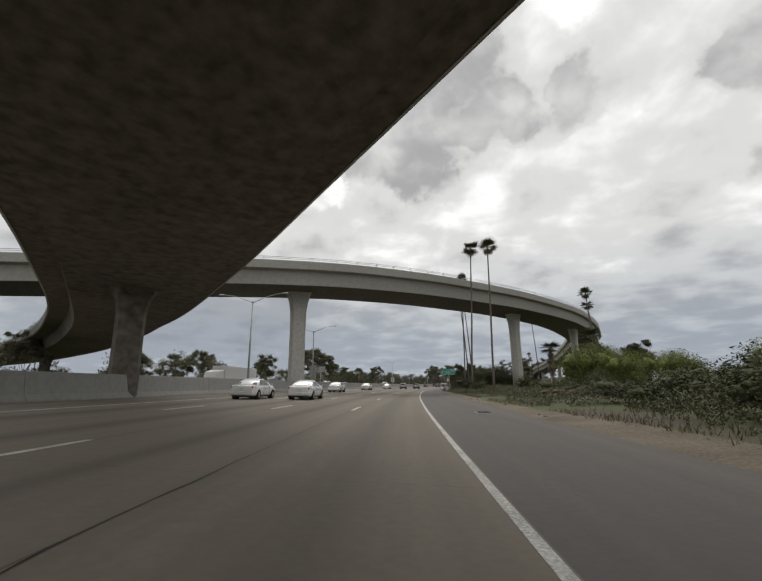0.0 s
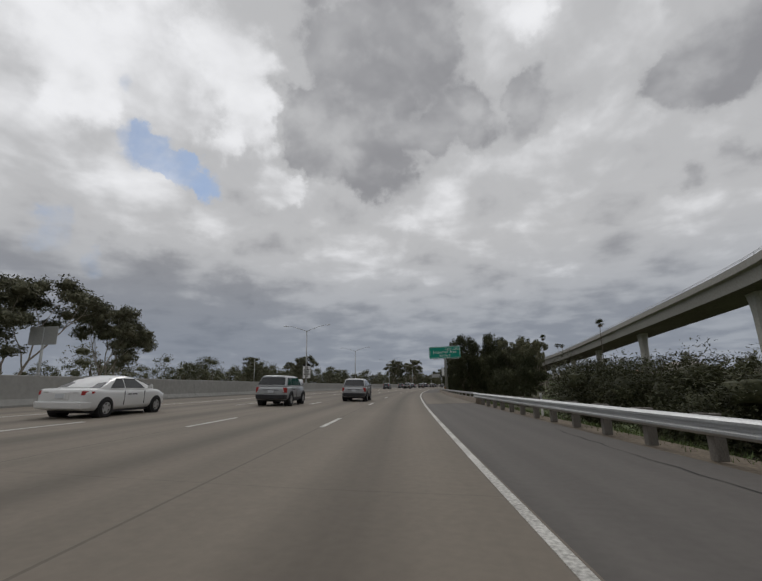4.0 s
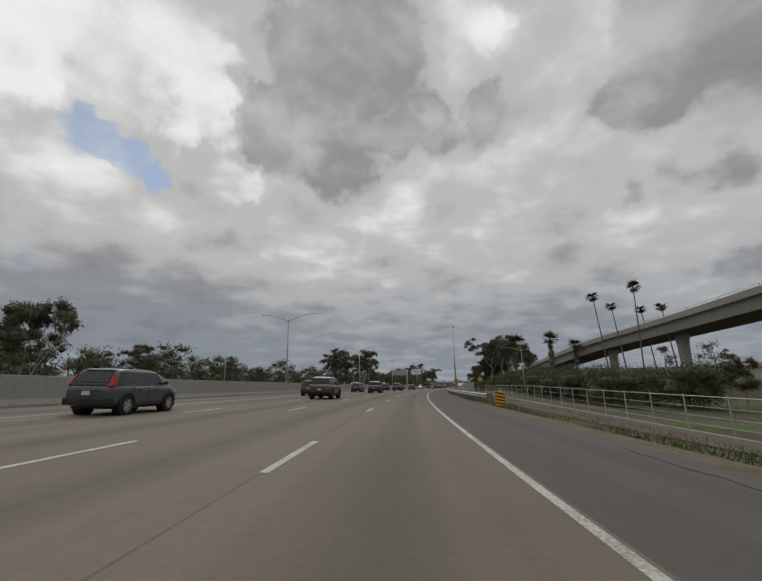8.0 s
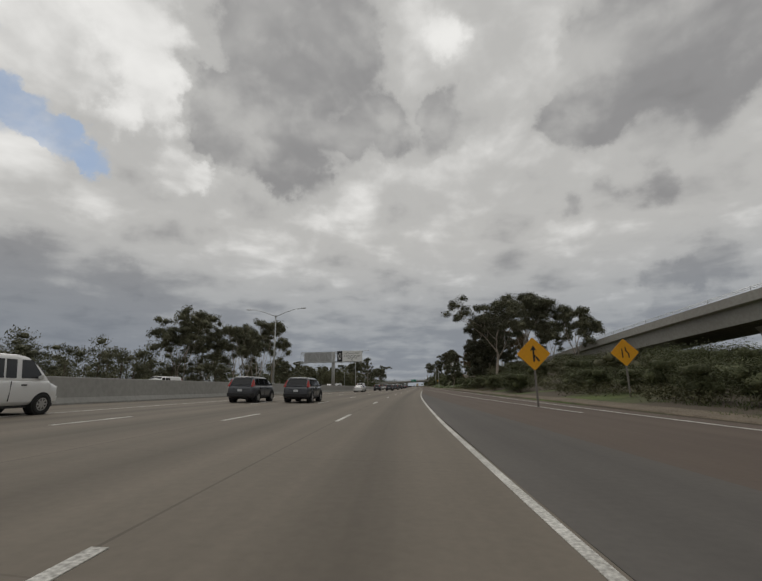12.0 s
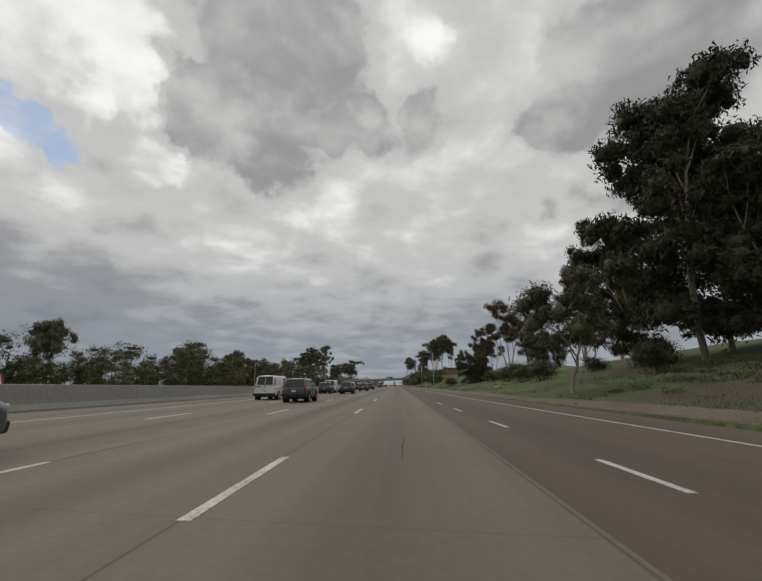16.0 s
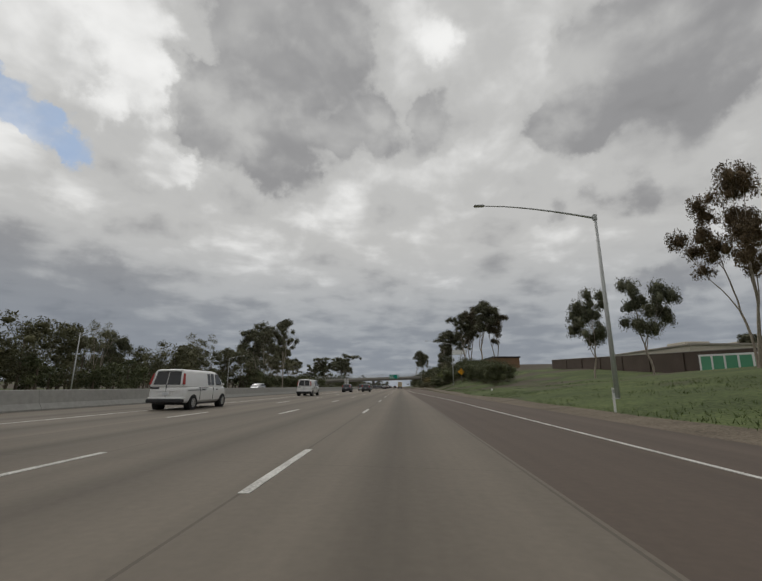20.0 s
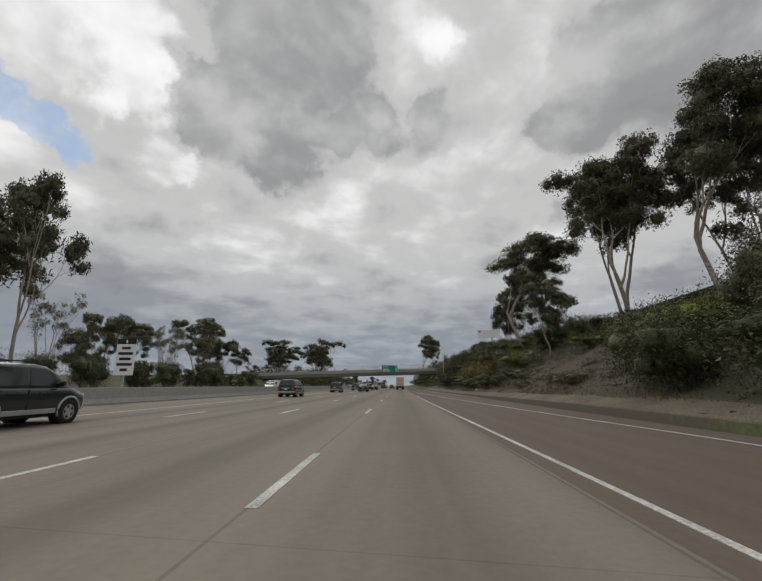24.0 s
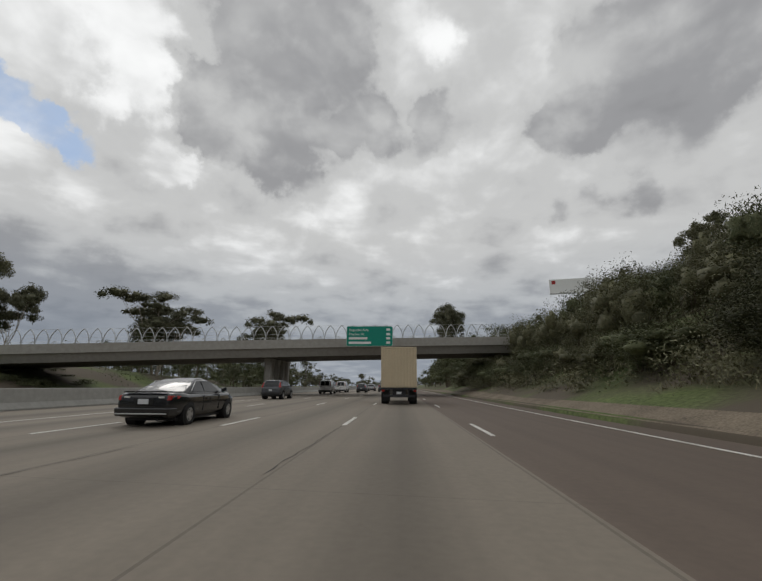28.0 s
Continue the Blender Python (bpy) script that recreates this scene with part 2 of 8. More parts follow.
def road_material(name, base, tracks, stain, joints=0.0):
    """Pavement by its UV (metres across, metres along): worn wheel paths, a dark oily strip down each lane, patches and fine grain."""
    m = material(name, base, 0.85, 0, 0.07, 1.0, 0.06)
    nt = m.node_tree
    b = nt.nodes["Principled BSDF"]
    old = b.inputs["Base Color"].links[0].from_socket
    uv = nt.nodes.new("ShaderNodeUVMap")
    sp = nt.nodes.new("ShaderNodeSeparateXYZ")
    nt.links.new(uv.outputs[0], sp.inputs[0])

    def mth(op, a, bb=None, cc=None):
        n = nt.nodes.new("ShaderNodeMath")
        n.operation = op
        for i, v in enumerate((a, bb, cc)):
            if v is None:
                continue
            if isinstance(v, (int, float)):
                n.inputs[i].default_value = v
            else:
                nt.links.new(v, n.inputs[i])
        return n.outputs[0]

    def noise_at(sx, sy, scale, detail):
        mp = nt.nodes.new("ShaderNodeMapping")
        mp.inputs["Scale"].default_value = (sx, sy, 1)
        nt.links.new(uv.outputs[0], mp.inputs[0])
        n = nt.nodes.new("ShaderNodeTexNoise")
        n.inputs["Scale"].default_value, n.inputs["Detail"].default_value = scale, detail
        nt.links.new(mp.outputs[0], n.inputs["Vector"])
        return n.outputs["Fac"]

    lane = mth("FRACT", mth("DIVIDE", mth("ADD", sp.outputs["X"], 1.95 + 36.6), 3.66))
    mid = mth("SUBTRACT", 1.0, mth("MINIMUM", mth("MULTIPLY", mth("ABSOLUTE", mth("SUBTRACT", lane, 0.5)), 1 / 0.24), 1.0))
    long_noise = noise_at(1.3, 0.012, 1.0, 6)
    patch = noise_at(0.22, 0.035, 1.0, 6)
    dark = mth("ADD", mth("MULTIPLY", mid, tracks), mth("MULTIPLY", mth("SUBTRACT", long_noise, 0.5), stain * 1.6))
    dark = mth("ADD", dark, mth("MULTIPLY", mth("SUBTRACT", patch, 0.5), stain))
    if joints:
        edge = mth("ABSOLUTE", mth("SUBTRACT", lane, mth("ADD", 0.5, 0.0)))
        line = mth("GREATER_THAN", edge, 0.4945)
        across = mth("LESS_THAN", mth("FRACT", mth("DIVIDE", mth("ADD", sp.outputs["Y"], mth("MULTIPLY", sp.outputs["X"], 0.12)), 4.57)), 0.005)
        dark = mth("ADD", dark, mth("MULTIPLY", mth("MAXIMUM", line, mth("MULTIPLY", across, 0.6)), joints))
    # Lighter and darker stretches along the road (metres, share).
    stretch_tone = nt.nodes.new("ShaderNodeValToRGB")
    e = stretch_tone.color_ramp.elements
    e[0].position, e[0].color = 0.0, (0.5, 0.5, 0.5, 1)
    e[1].position, e[1].color = 0.85, (0.45, 0.45, 0.45, 1)
    for at_s, share in ((130, 0.5), (155, 0.43), (185, 0.44), (210, 0.5), (230, 0.5), (252, 0.45), (300, 0.42), (345, 0.43), (430, 0.48), (560, 0.42), (600, 0.44), (655, 0.55), (735, 0.54), (790, 0.45)):
        e.new(at_s / 1000).color = (share, share, share, 1)
    nt.links.new(mth("DIVIDE", sp.outputs["Y"], 1000.0), stretch_tone.inputs[0])
    k = mth("MULTIPLY", mth("SUBTRACT", 1.0, dark), mth("MULTIPLY", stretch_tone.outputs[0], 2.0))
    mul = nt.nodes.new("ShaderNodeVectorMath")
    mul.operation = "SCALE"
    nt.links.new(old, mul.inputs[0])
    nt.links.new(k, mul.inputs["Scale"])
    nt.links.new(mul.outputs[0], b.inputs["Base Color"])
    return m


M_CONCRETE_ROAD = road_material("worn_concrete_pavement", (0.202, 0.174, 0.139), 0.28, 0.36, 0.30)
M_ASPHALT = road_material("grey_asphalt", (0.124, 0.114, 0.103), 0.05, 0.4)
M_ASPHALT_WARM = road_material("brown_grey_asphalt", (0.130, 0.100, 0.079), 0.05, 0.35)
M_LINE = material("worn_road_paint", (0.40, 0.385, 0.35), 0.7, 0, 0.25, 3.0, 0.1, (0.62, 0.61, 0.57))
M_WALL = material("weathered_barrier_concrete", (0.285, 0.28, 0.26), 0.9, 0, 0.06, 0.35, 0.1, (0.315, 0.31, 0.29))
M_BRIDGE = material("bridge_concrete", (0.33, 0.315, 0.285), 0.9, 0, 0.07, 0.25, 0.1, (0.355, 0.34, 0.31))
# Darker copy of the bridge concrete: shade under the deck put into the colour.
M_BRIDGE_DARK = material("shade_dark_bridge_concrete", (0.125, 0.11, 0.09), 0.95, 0, 0.3, 0.22, 0.12, (0.17, 0.15, 0.125))
# Underside shade as a colour: the same concrete, much darker.
M_SOFFIT = material("shade_dark_soffit", (0.105, 0.096, 0.082), 0.95, 0, 0.22, 0.2, 0.12, (0.14, 0.128, 0.11))
# Paler copy of the bridge concrete: light on the piers put into the colour.
M_PIER = material("lit_pier_concrete", (0.40, 0.385, 0.35), 0.9, 0, 0.08, 0.3, 0.1, (0.45, 0.435, 0.395))
M_TAN = material("tan_kerb_concrete", (0.235, 0.195, 0.155), 0.9, 0, 0.14, 0.5, 0.15, (0.27, 0.23, 0.185))
M_STEEL = material("galvanised_steel", (0.50, 0.51, 0.51), 0.45, 0.7, 0.12, 4.0, 0.05)
M_POLE = material("grey_painted_pole", (0.46, 0.47, 0.46), 0.5, 0.25, 0.12, 2.0, 0.05)
M_WOOD_POST = material("weathered_wood_post", (0.19, 0.175, 0.155), 0.9, 0, 0.3, 5.0, 0.3)
M_BARK = material("pale_smooth_bark", (0.30, 0.25, 0.20), 0.85, 0, 0.16, 0.5, 0.2, (0.37, 0.32, 0.265))
M_BARK_DARK = material("dark_bark", (0.12, 0.095, 0.07), 0.95, 0, 0.4, 2.5, 0.5)
M_PALM_TRUNK = material("palm_trunk", (0.15, 0.125, 0.10), 0.95, 0, 0.35, 2.5, 0.5)


def leaf_material(name, base, second, through=0.25):
    m = material(name, base, 0.65, 0, 0.2, 0.5, 0.0, second, random_amount=0.33, spec=0.25)
    return m


M_EUC = leaf_material("eucalyptus_leaves", (0.080, 0.090, 0.055), (0.145, 0.138, 0.085))
M_EUC_DARK = leaf_material("dark_evergreen_leaves", (0.048, 0.050, 0.030), (0.085, 0.082, 0.050))
M_EUC_BROWN = leaf_material("brownish_eucalyptus_leaves", (0.078, 0.070, 0.044), (0.14, 0.115, 0.072))
M_EUC_RUST = leaf_material("russet_eucalyptus_leaves", (0.085, 0.066, 0.038), (0.155, 0.105, 0.058))
M_SHRUB = leaf_material("shrub_leaves", (0.062, 0.076, 0.034), (0.11, 0.115, 0.056))
M_SHRUB_DARK = leaf_material("dark_hanging_leaves", (0.038, 0.045, 0.020), (0.075, 0.075, 0.036))
M_BRIGHT = leaf_material("fresh_green_leaves", (0.095, 0.125, 0.03), (0.17, 0.19, 0.055))
M_OLIVE_DARK = leaf_material("dull_olive_leaves", (0.075, 0.078, 0.038), (0.125, 0.12, 0.065))
M_DRY = leaf_material("dry_brush", (0.12, 0.11, 0.055), (0.19, 0.165, 0.095))
M_DEAD = leaf_material("dead_brush", (0.15, 0.135, 0.115), (0.24, 0.22, 0.19))
M_YELLOW = leaf_material("yellowish_olive_leaves", (0.13, 0.105, 0.04), (0.20, 0.155, 0.065))
M_SAGE = leaf_material("grey_green_sage", (0.115, 0.122, 0.078), (0.185, 0.185, 0.125))
M_OLIVE = leaf_material("pale_olive_leaves", (0.14, 0.145, 0.08), (0.215, 0.205, 0.125))
M_PALM = leaf_material("palm_fronds", (0.05, 0.066, 0.028), (0.095, 0.10, 0.045))
M_PALM_DEAD = leaf_material("dead_palm_fronds", (0.16, 0.125, 0.085), (0.22, 0.18, 0.13))
M_GRASS_BLADE = leaf_material("grass_blades", (0.060, 0.095, 0.026), (0.11, 0.135, 0.048))
M_SIGN_GREEN = material("green_sign_sheeting", (0.0, 0.25, 0.18), 0.45, 0, 0.06, 1.0, 0.0)
M_SIGN_WHITE = material("white_sign_sheeting", (0.78, 0.78, 0.76), 0.5, 0, 0.04, 1.0, 0.0)
M_SIGN_YELLOW = material("yellow_sign_sheeting", (0.78, 0.36, 0.012), 0.45, 0, 0.06, 1.0, 0.0)
M_BLACK = material("black_paint", (0.015, 0.015, 0.016), 0.5, 0, 0.1, 1.0, 0.0)
M_SIGN_BACK = material("dull_aluminium_sheet", (0.42, 0.42, 0.41), 0.5, 0.6, 0.1, 1.0, 0.0)


def paint(name, base, rough=0.3, metal=0.0):
    m = material(name, base, rough, metal, 0.02, 0.4, 0.0, spec=0.5)
    m.node_tree.nodes["Principled BSDF"].inputs["Coat Weight"].default_value = 0.6
    return m


M_CAR_WHITE = paint("white_car_paint", (0.72, 0.72, 0.71))
M_CAR_GREY = paint("dark_grey_car_paint", (0.085, 0.09, 0.10), 0.3, 0.3)
M_CAR_OLIVE = paint("dull_olive_car_paint", (0.055, 0.055, 0.045), 0.5)
M_CAR_BLACK = paint("black_car_paint", (0.010, 0.011, 0.013), 0.2)
M_CAR_GREEN = paint("very_dark_green_car_paint", (0.012, 0.018, 0.017), 0.25)
M_CAR_SILVER = paint("silver_car_paint", (0.42, 0.43, 0.44), 0.35, 0.5)
M_BOX = material("cream_box_panel", (0.62, 0.52, 0.36), 0.6, 0, 0.08, 1.5, 0.05)
M_GLASS = material("dark_car_glass", (0.014, 0.016, 0.018), 0.06, 0, 0.05, 1.0, 0.0, spec=0.5)
M_TYRE = material("tyre_rubber", (0.018, 0.018, 0.018), 0.85, 0, 0.2, 4.0, 0.2)
M_RIM = material("alloy_rim", (0.55, 0.55, 0.55), 0.35, 0.7, 0.1, 4.0, 0.0)
M_PLASTIC = material("black_trim_plastic", (0.03, 0.03, 0.032), 0.6, 0, 0.15, 4.0, 0.05)
M_STEEL_DARK = material("dark_steel_wheel", (0.07, 0.07, 0.072), 0.5, 0.4, 0.15, 4.0, 0.0)
M_LENS_RED = material("red_lamp_lens", (0.34, 0.025, 0.02), 0.25, 0, 0.1, 4.0, 0.0)
M_LENS_WHITE = material("clear_lamp_lens", (0.6, 0.6, 0.58), 0.15, 0, 0.1, 4.0, 0.0)
M_PLATE = material("number_plate", (0.6, 0.62, 0.64), 0.5, 0, 0.05, 4.0, 0.0)

# ---- building helpers ----
def mesh_of(name, verts, faces, mat, smooth=False, uvs=None):
    me = bpy.data.meshes.new(name)
    me.from_pydata([tuple(v) for v in verts], [], [tuple(f) for f in faces])
    if uvs is not None:
        layer_uv = me.uv_layers.new(name="UVMap")
        idx = np.empty(len(me.loops), dtype=np.int32)
        me.loops.foreach_get("vertex_index", idx)
        layer_uv.data.foreach_set("uv", np.asarray(uvs, dtype=np.float32)[idx].ravel())
    if mat:
        me.materials.append(mat)
    if smooth:
        me.polygons.foreach_set("use_smooth", [True] * len(me.polygons))
    me.update()
    return me


def mesh_from(name, bm, mat, smooth=False):
    bmesh.ops.recalc_face_normals(bm, faces=bm.faces)
    me = bpy.data.meshes.new(name)
    bm.to_mesh(me)
    bm.free()
    me.materials.append(mat)
    if smooth:
        me.polygons.foreach_set("use_smooth", [True] * len(me.polygons))
    if smooth == "creased":
        me.set_sharp_from_angle(angle=radians(32))
    return me


def part(name, data, mat=None, parent=None, label="", smooth=False, m=None):
    """One mesh object under a thing or a part; data is a mesh or a bmesh."""
    if isinstance(data, bmesh.types.BMesh):
        data = mesh_from(name, data, mat, smooth)
    ob = new(name, data)
    if parent is not None:
        ob.parent = parent
    if m is not None:
        ob.matrix_basis = m
    if label:
        tagged(ob, label)
    return ob


def thing(name, label, category, m=None, group="", kind="", data=None):
    ob = new(name, data)
    if m is not None:
        ob.matrix_basis = m
    return tagged(ob, label, category, group, kind)


def box(bm, lo, hi, bevel=0.0):
    c = [(a + b) / 2 for a, b in zip(lo, hi)]
    d = [b - a for a, b in zip(lo, hi)]
    r = bmesh.ops.create_cube(bm, size=1.0, matrix=Matrix.Translation(c) @ Matrix.Diagonal((*d, 1)))
    if bevel:
        es = list({e for v in r["verts"] for e in v.link_edges})
        bmesh.ops.bevel(bm, geom=es, offset=bevel, segments=1, affect="EDGES", profile=0.5)
    return bm


def boxed(lo, hi, bevel=0.0):
    return box(bmesh.new(), lo, hi, bevel)


def tube(bm, pts, radii, sides=8, cap=True):
    """A round bar along the points, with a radius at each."""
    rings = []
    pts = [Vector(p) for p in pts]
    for i, p in enumerate(pts):
        a = pts[max(0, i - 1)]
        b = pts[min(len(pts) - 1, i + 1)]
        d = (b - a).normalized()
        u = d.orthogonal().normalized() if abs(d.z) > 0.999 else d.cross(Vector((0, 0, 1))).normalized()
        v = d.cross(u)
        r = radii[i] if isinstance(radii, (list, tuple)) else radii
        rings.append([bm.verts.new(p + (u * math.cos(2 * math.pi * k / sides) + v * math.sin(2 * math.pi * k / sides)) * r) for k in range(sides)])
    for r0, r1 in zip(rings, rings[1:]):
        for k in range(sides):
            bm.faces.new((r0[k], r0[(k + 1) % sides], r1[(k + 1) % sides], r1[k]))
    if cap:
        bm.faces.new(rings[0][::-1])
        bm.faces.new(rings[-1])
    return bm


def sweep(name, stations, profile, mat, uv=False, closed=True, caps=True):
    """A solid along stations, which are functions' results: for each, the list of its profile points in the world."""
    verts, faces = [], []
    n = len(profile(stations[0]))
    for st in stations:
        verts += profile(st)
    rng = n if closed else n - 1
    for i in range(len(stations) - 1):
        for k in range(rng):
            a, b = i * n + k, i * n + (k + 1) % n
            faces.append((a, b, b + n, a + n))
    if caps and closed:
        faces.append(tuple(range(n))[::-1])
        faces.append(tuple(range((len(stations) - 1) * n, len(stations) * n)))
    return mesh_of(name, verts, faces, mat)


def bank(s):
    return float(np.interp(s, (330, 430, 520), (-0.033, -0.009, 0.0)))


def lane_shift(s):
    """How far the lanes lie to the left of the driven line's middle."""
    return float(np.interp(s, (-100, 0, 27, 54, 82, 163, 190, 218, 245, 272, 299, 340, 415, 440, 470, 500, 527, 555, 586, 620, 673, 701, 728, 755, 790),
                           (-0.65, -0.65, -0.6, -0.66, -0.68, -0.3, -0.15, -0.07, -0.02, -0.02, -0.2, -0.4, -0.15, -0.1, -0.04, -0.02, -0.05, 0.05, 0.25, 0.33, 0.42, 0.3, 0.27, 0.16, 0.12)))


WALL_Q = -18.4


def top(s, q):
    """Height of the pavement."""
    return bank(s) * max(min(q, 0.0), -19.0)

# ---- ground: one sheet to the horizon ----
GQ = (5.0, 8.0, 12.0, 20.0, 30.0, 45.0, 70.0, 150.0)
GS = (-600, 60, 90, 112, 150, 200, 232, 268, 300, 350, 400, 450, 500, 560, 620, 660, 700, 740, 800, 850, 900, 1100, 3000)
GZ = ((0, .1, .3, .6, .8, 1, 1, 1), (0, .1, .3, .6, .8, 1, 1, 1), (0, .0, .2, .5, .6, .6, 0, 0), (-.1, -.5, -1.5, -3, -4, -4, -4, -4),
      (-.1, -.5, -1.5, -3, -4, -4, -4, -4), (-.1, -.6, -1.6, -2.2, -3, -3.5, -3.5, -3.5), (0, -.45, -1, -1.8, -2.5, -3, -3, -3), (0, -.15, -.3, -1.2, -1.8, -2, -2, -2),
      (0, -.05, -.15, -.8, -1.4, -1.5, -1, -1),
      (0, 0, .2, .5, 1, 2, 2, 2), (0, 0, .4, 1.8, 3.6, 5.6, 7, 7), (0, 0, .6, 2.5, 4.6, 6.6, 7, 7), (0, 0, .5, 2, 4, 6.4, 7, 7),
      (0, 0, .5, 1.6, 3, 5, 6, 6), (0, 0, .5, 1.4, 2.6, 3.5, 4, 4), (0, 0, .8, 2.6, 4.8, 6, 6, 6), (0, .1, 1.2, 5, 7.2, 7.6, 8, 8),
      (0, .1, 1, 6.5, 9.6, 10.5, 11, 11), (0, .2, 1.5, 6.5, 11, 13, 13, 13), (0, .2, 1.5, 6, 9, 10, 10, 10), (0, .1, 1, 4.5, 8, 9, 9, 9),
      (0, 0, .5, 2, 4, 5, 5, 5), (0, 0, 0, .5, 1, 1, 1, 1))
_gz = np.array(GZ, float)


def edge_q(s):
    """The right edge of the pavement."""
    return float(np.interp(s, (-600, 50, 100, 180, 250, 300, 310, 318, 352, 380, 420, 480, 570, 680, 745, 800, 3000),
                           (4.9, 4.9, 4.6, 4.6, 4.5, 4.6, 5.0, 9.6, 10.0, 9.8, 9.4, 8.4, 7.6, 9.0, 8.2, 7.6, 7.6)))


def land(s, q):
    """Height of the open ground."""
    if q >= edge_q(s):
        col = [float(np.interp(s, GS, _gz[:, k])) for k in range(len(GQ))]
        return float(np.interp(q, GQ, col)) - 0.03
    if q > -42:
        return min(top(s, q), 0.0) - 0.45
    far = float(np.interp(s, (-600, 650, 775, 800, 835, 880, 1000), (0.6, 0.6, 0.8, 4.0, 5.0, 4.0, 1.0)))
    foot = float(np.interp(s, (760, 800, 850, 880), (-48, -45, -44, -48)))
    return float(np.interp(q, (foot - 12.5, foot, -42), (far, 0.6, 0.3))) - 0.03


LAND_Q = [-4000, -2500, -1500, -900, -500, -300, -200, -150, -110, -80, -62, -58, -54, -51, -48, -45, -42, -30, -18.4, -8, 0] + \
         [None] * 5 + [12, 14, 17, 20, 25, 30, 37, 45, 56, 70, 100, 150, 220, 350, 600, 1000, 1800, 3000]


def spread(s, q):
    """A place far to the side, without the road's bend."""
    qq = max(-150.0, min(150.0, q))
    p = at(s, qq)
    if q > 150:
        p += Vector((1, 0.05, 0)) * (q - 150)
    elif q < -150:
        p += Vector((-1, 0.15, 0)) * (-150 - q)
    return p


verts, faces, uvs = [], [], []
stations = list(np.arange(-600, -100, 25.0)) + list(np.arange(-100, 960, 5.0)) + list(np.arange(960, 3000, 40.0)) + [3000.0]
for s in stations:
    e = edge_q(s)
    side = [e - 1.5, e - 0.02, e + 0.02, e + 0.8, e + 1.8]
    for k, q in enumerate(LAND_Q):
        if q is None:
            q = side[k - LAND_Q.index(None)]
        elif 12 <= q <= 14:
            q = max(q, e + 2.5)
        p = spread(s, q)
        rough = (noise.noise((s * 0.09, q * 0.12, 3.0)) * 0.35) if (q > (16.0 if 140 < s < 330 else e + 1.5) or q < -46) else 0.0
        verts.append((p.x, p.y, land(s, q) + rough * min(1.0, abs(q) / 25)))
        uvs.append((q, s))
nq = len(LAND_Q)
for i in range(len(stations) - 1):
    for k in range(nq - 1):
        a = i * nq + k
        faces.append((a, a + 1, a + 1 + nq, a + nq))


def ground_material():
    """Short grass over earth; BARE says how far the earth shows through along the way (metres, share)."""
    m = material("grass_and_earth", (0.052, 0.080, 0.020), 0.95, 0, 0.35, 0.6, 0.8, (0.100, 0.125, 0.040))
    nt = m.node_tree
    b = nt.nodes["Principled BSDF"]
    grass = b.inputs["Base Color"].links[0].from_socket
    tc = nt.nodes.new("ShaderNodeTexCoord")
    n = nt.nodes.new("ShaderNodeTexNoise")
    n.inputs["Scale"].default_value, n.inputs["Detail"].default_value = 0.09, 10
    nt.links.new(tc.outputs["Object"], n.inputs["Vector"])
    uv = nt.nodes.new("ShaderNodeUVMap")
    sp = nt.nodes.new("ShaderNodeSeparateXYZ")
    nt.links.new(uv.outputs[0], sp.inputs[0])
    far = nt.nodes.new("ShaderNodeMath")
    far.operation = "DIVIDE"
    far.inputs[1].default_value = 1000.0
    nt.links.new(sp.outputs["Y"], far.inputs[0])
    bare = nt.nodes.new("ShaderNodeValToRGB")
    e = bare.color_ramp.elements
    e[0].position, e[0].color = 0.0, (0.35, 0.35, 0.35, 1)
    e[1].position, e[1].color = 1.0, (0.4, 0.4, 0.4, 1)
    for at_s, share in BARE:
        e.new(at_s / 1000).color = (share, share, share, 1)
    nt.links.new(far.outputs[0], bare.inputs[0])
    add = nt.nodes.new("ShaderNodeMath")
    add.operation = "MULTIPLY_ADD"
    nt.links.new(bare.outputs[0], add.inputs[0])
    add.inputs[1].default_value = 0.3
    nt.links.new(n.outputs["Fac"], add.inputs[2])
    r = nt.nodes.new("ShaderNodeMapRange")
    r.inputs["From Min"].default_value, r.inputs["From Max"].default_value = 0.55, 0.68
    nt.links.new(add.outputs[0], r.inputs["Value"])
    mx = nt.nodes.new("ShaderNodeMix")
    mx.data_type = "RGBA"
    nt.links.new(r.outputs[0], mx.inputs[0])
    nt.links.new(grass, mx.inputs[6])
    mx.inputs[7].default_value = (0.092, 0.075, 0.054, 1)
    nt.links.new(mx.outputs[2], b.inputs["Base Color"])
    return m


BARE = ((60, 0.5), (110, 0.3), (200, 0.2), (330, 0.5), (395, 0.5), (440, 0.55), (465, 0.1), (600, 0.05), (680, 0.5), (700, 0.95), (760, 0.85), (785, 0.7), (800, 0.3), (870, 0.4))
M_GROUND = ground_material()
M_DIRT = material("dry_dirt", (0.125, 0.098, 0.07), 0.95, 0, 0.3, 1.5, 0.6, (0.18, 0.148, 0.108))
thing("ground", "grassy and earthy ground beside the freeway", "ground", kind="structure", data=mesh_of("ground", verts, faces, M_GROUND, True, uvs))


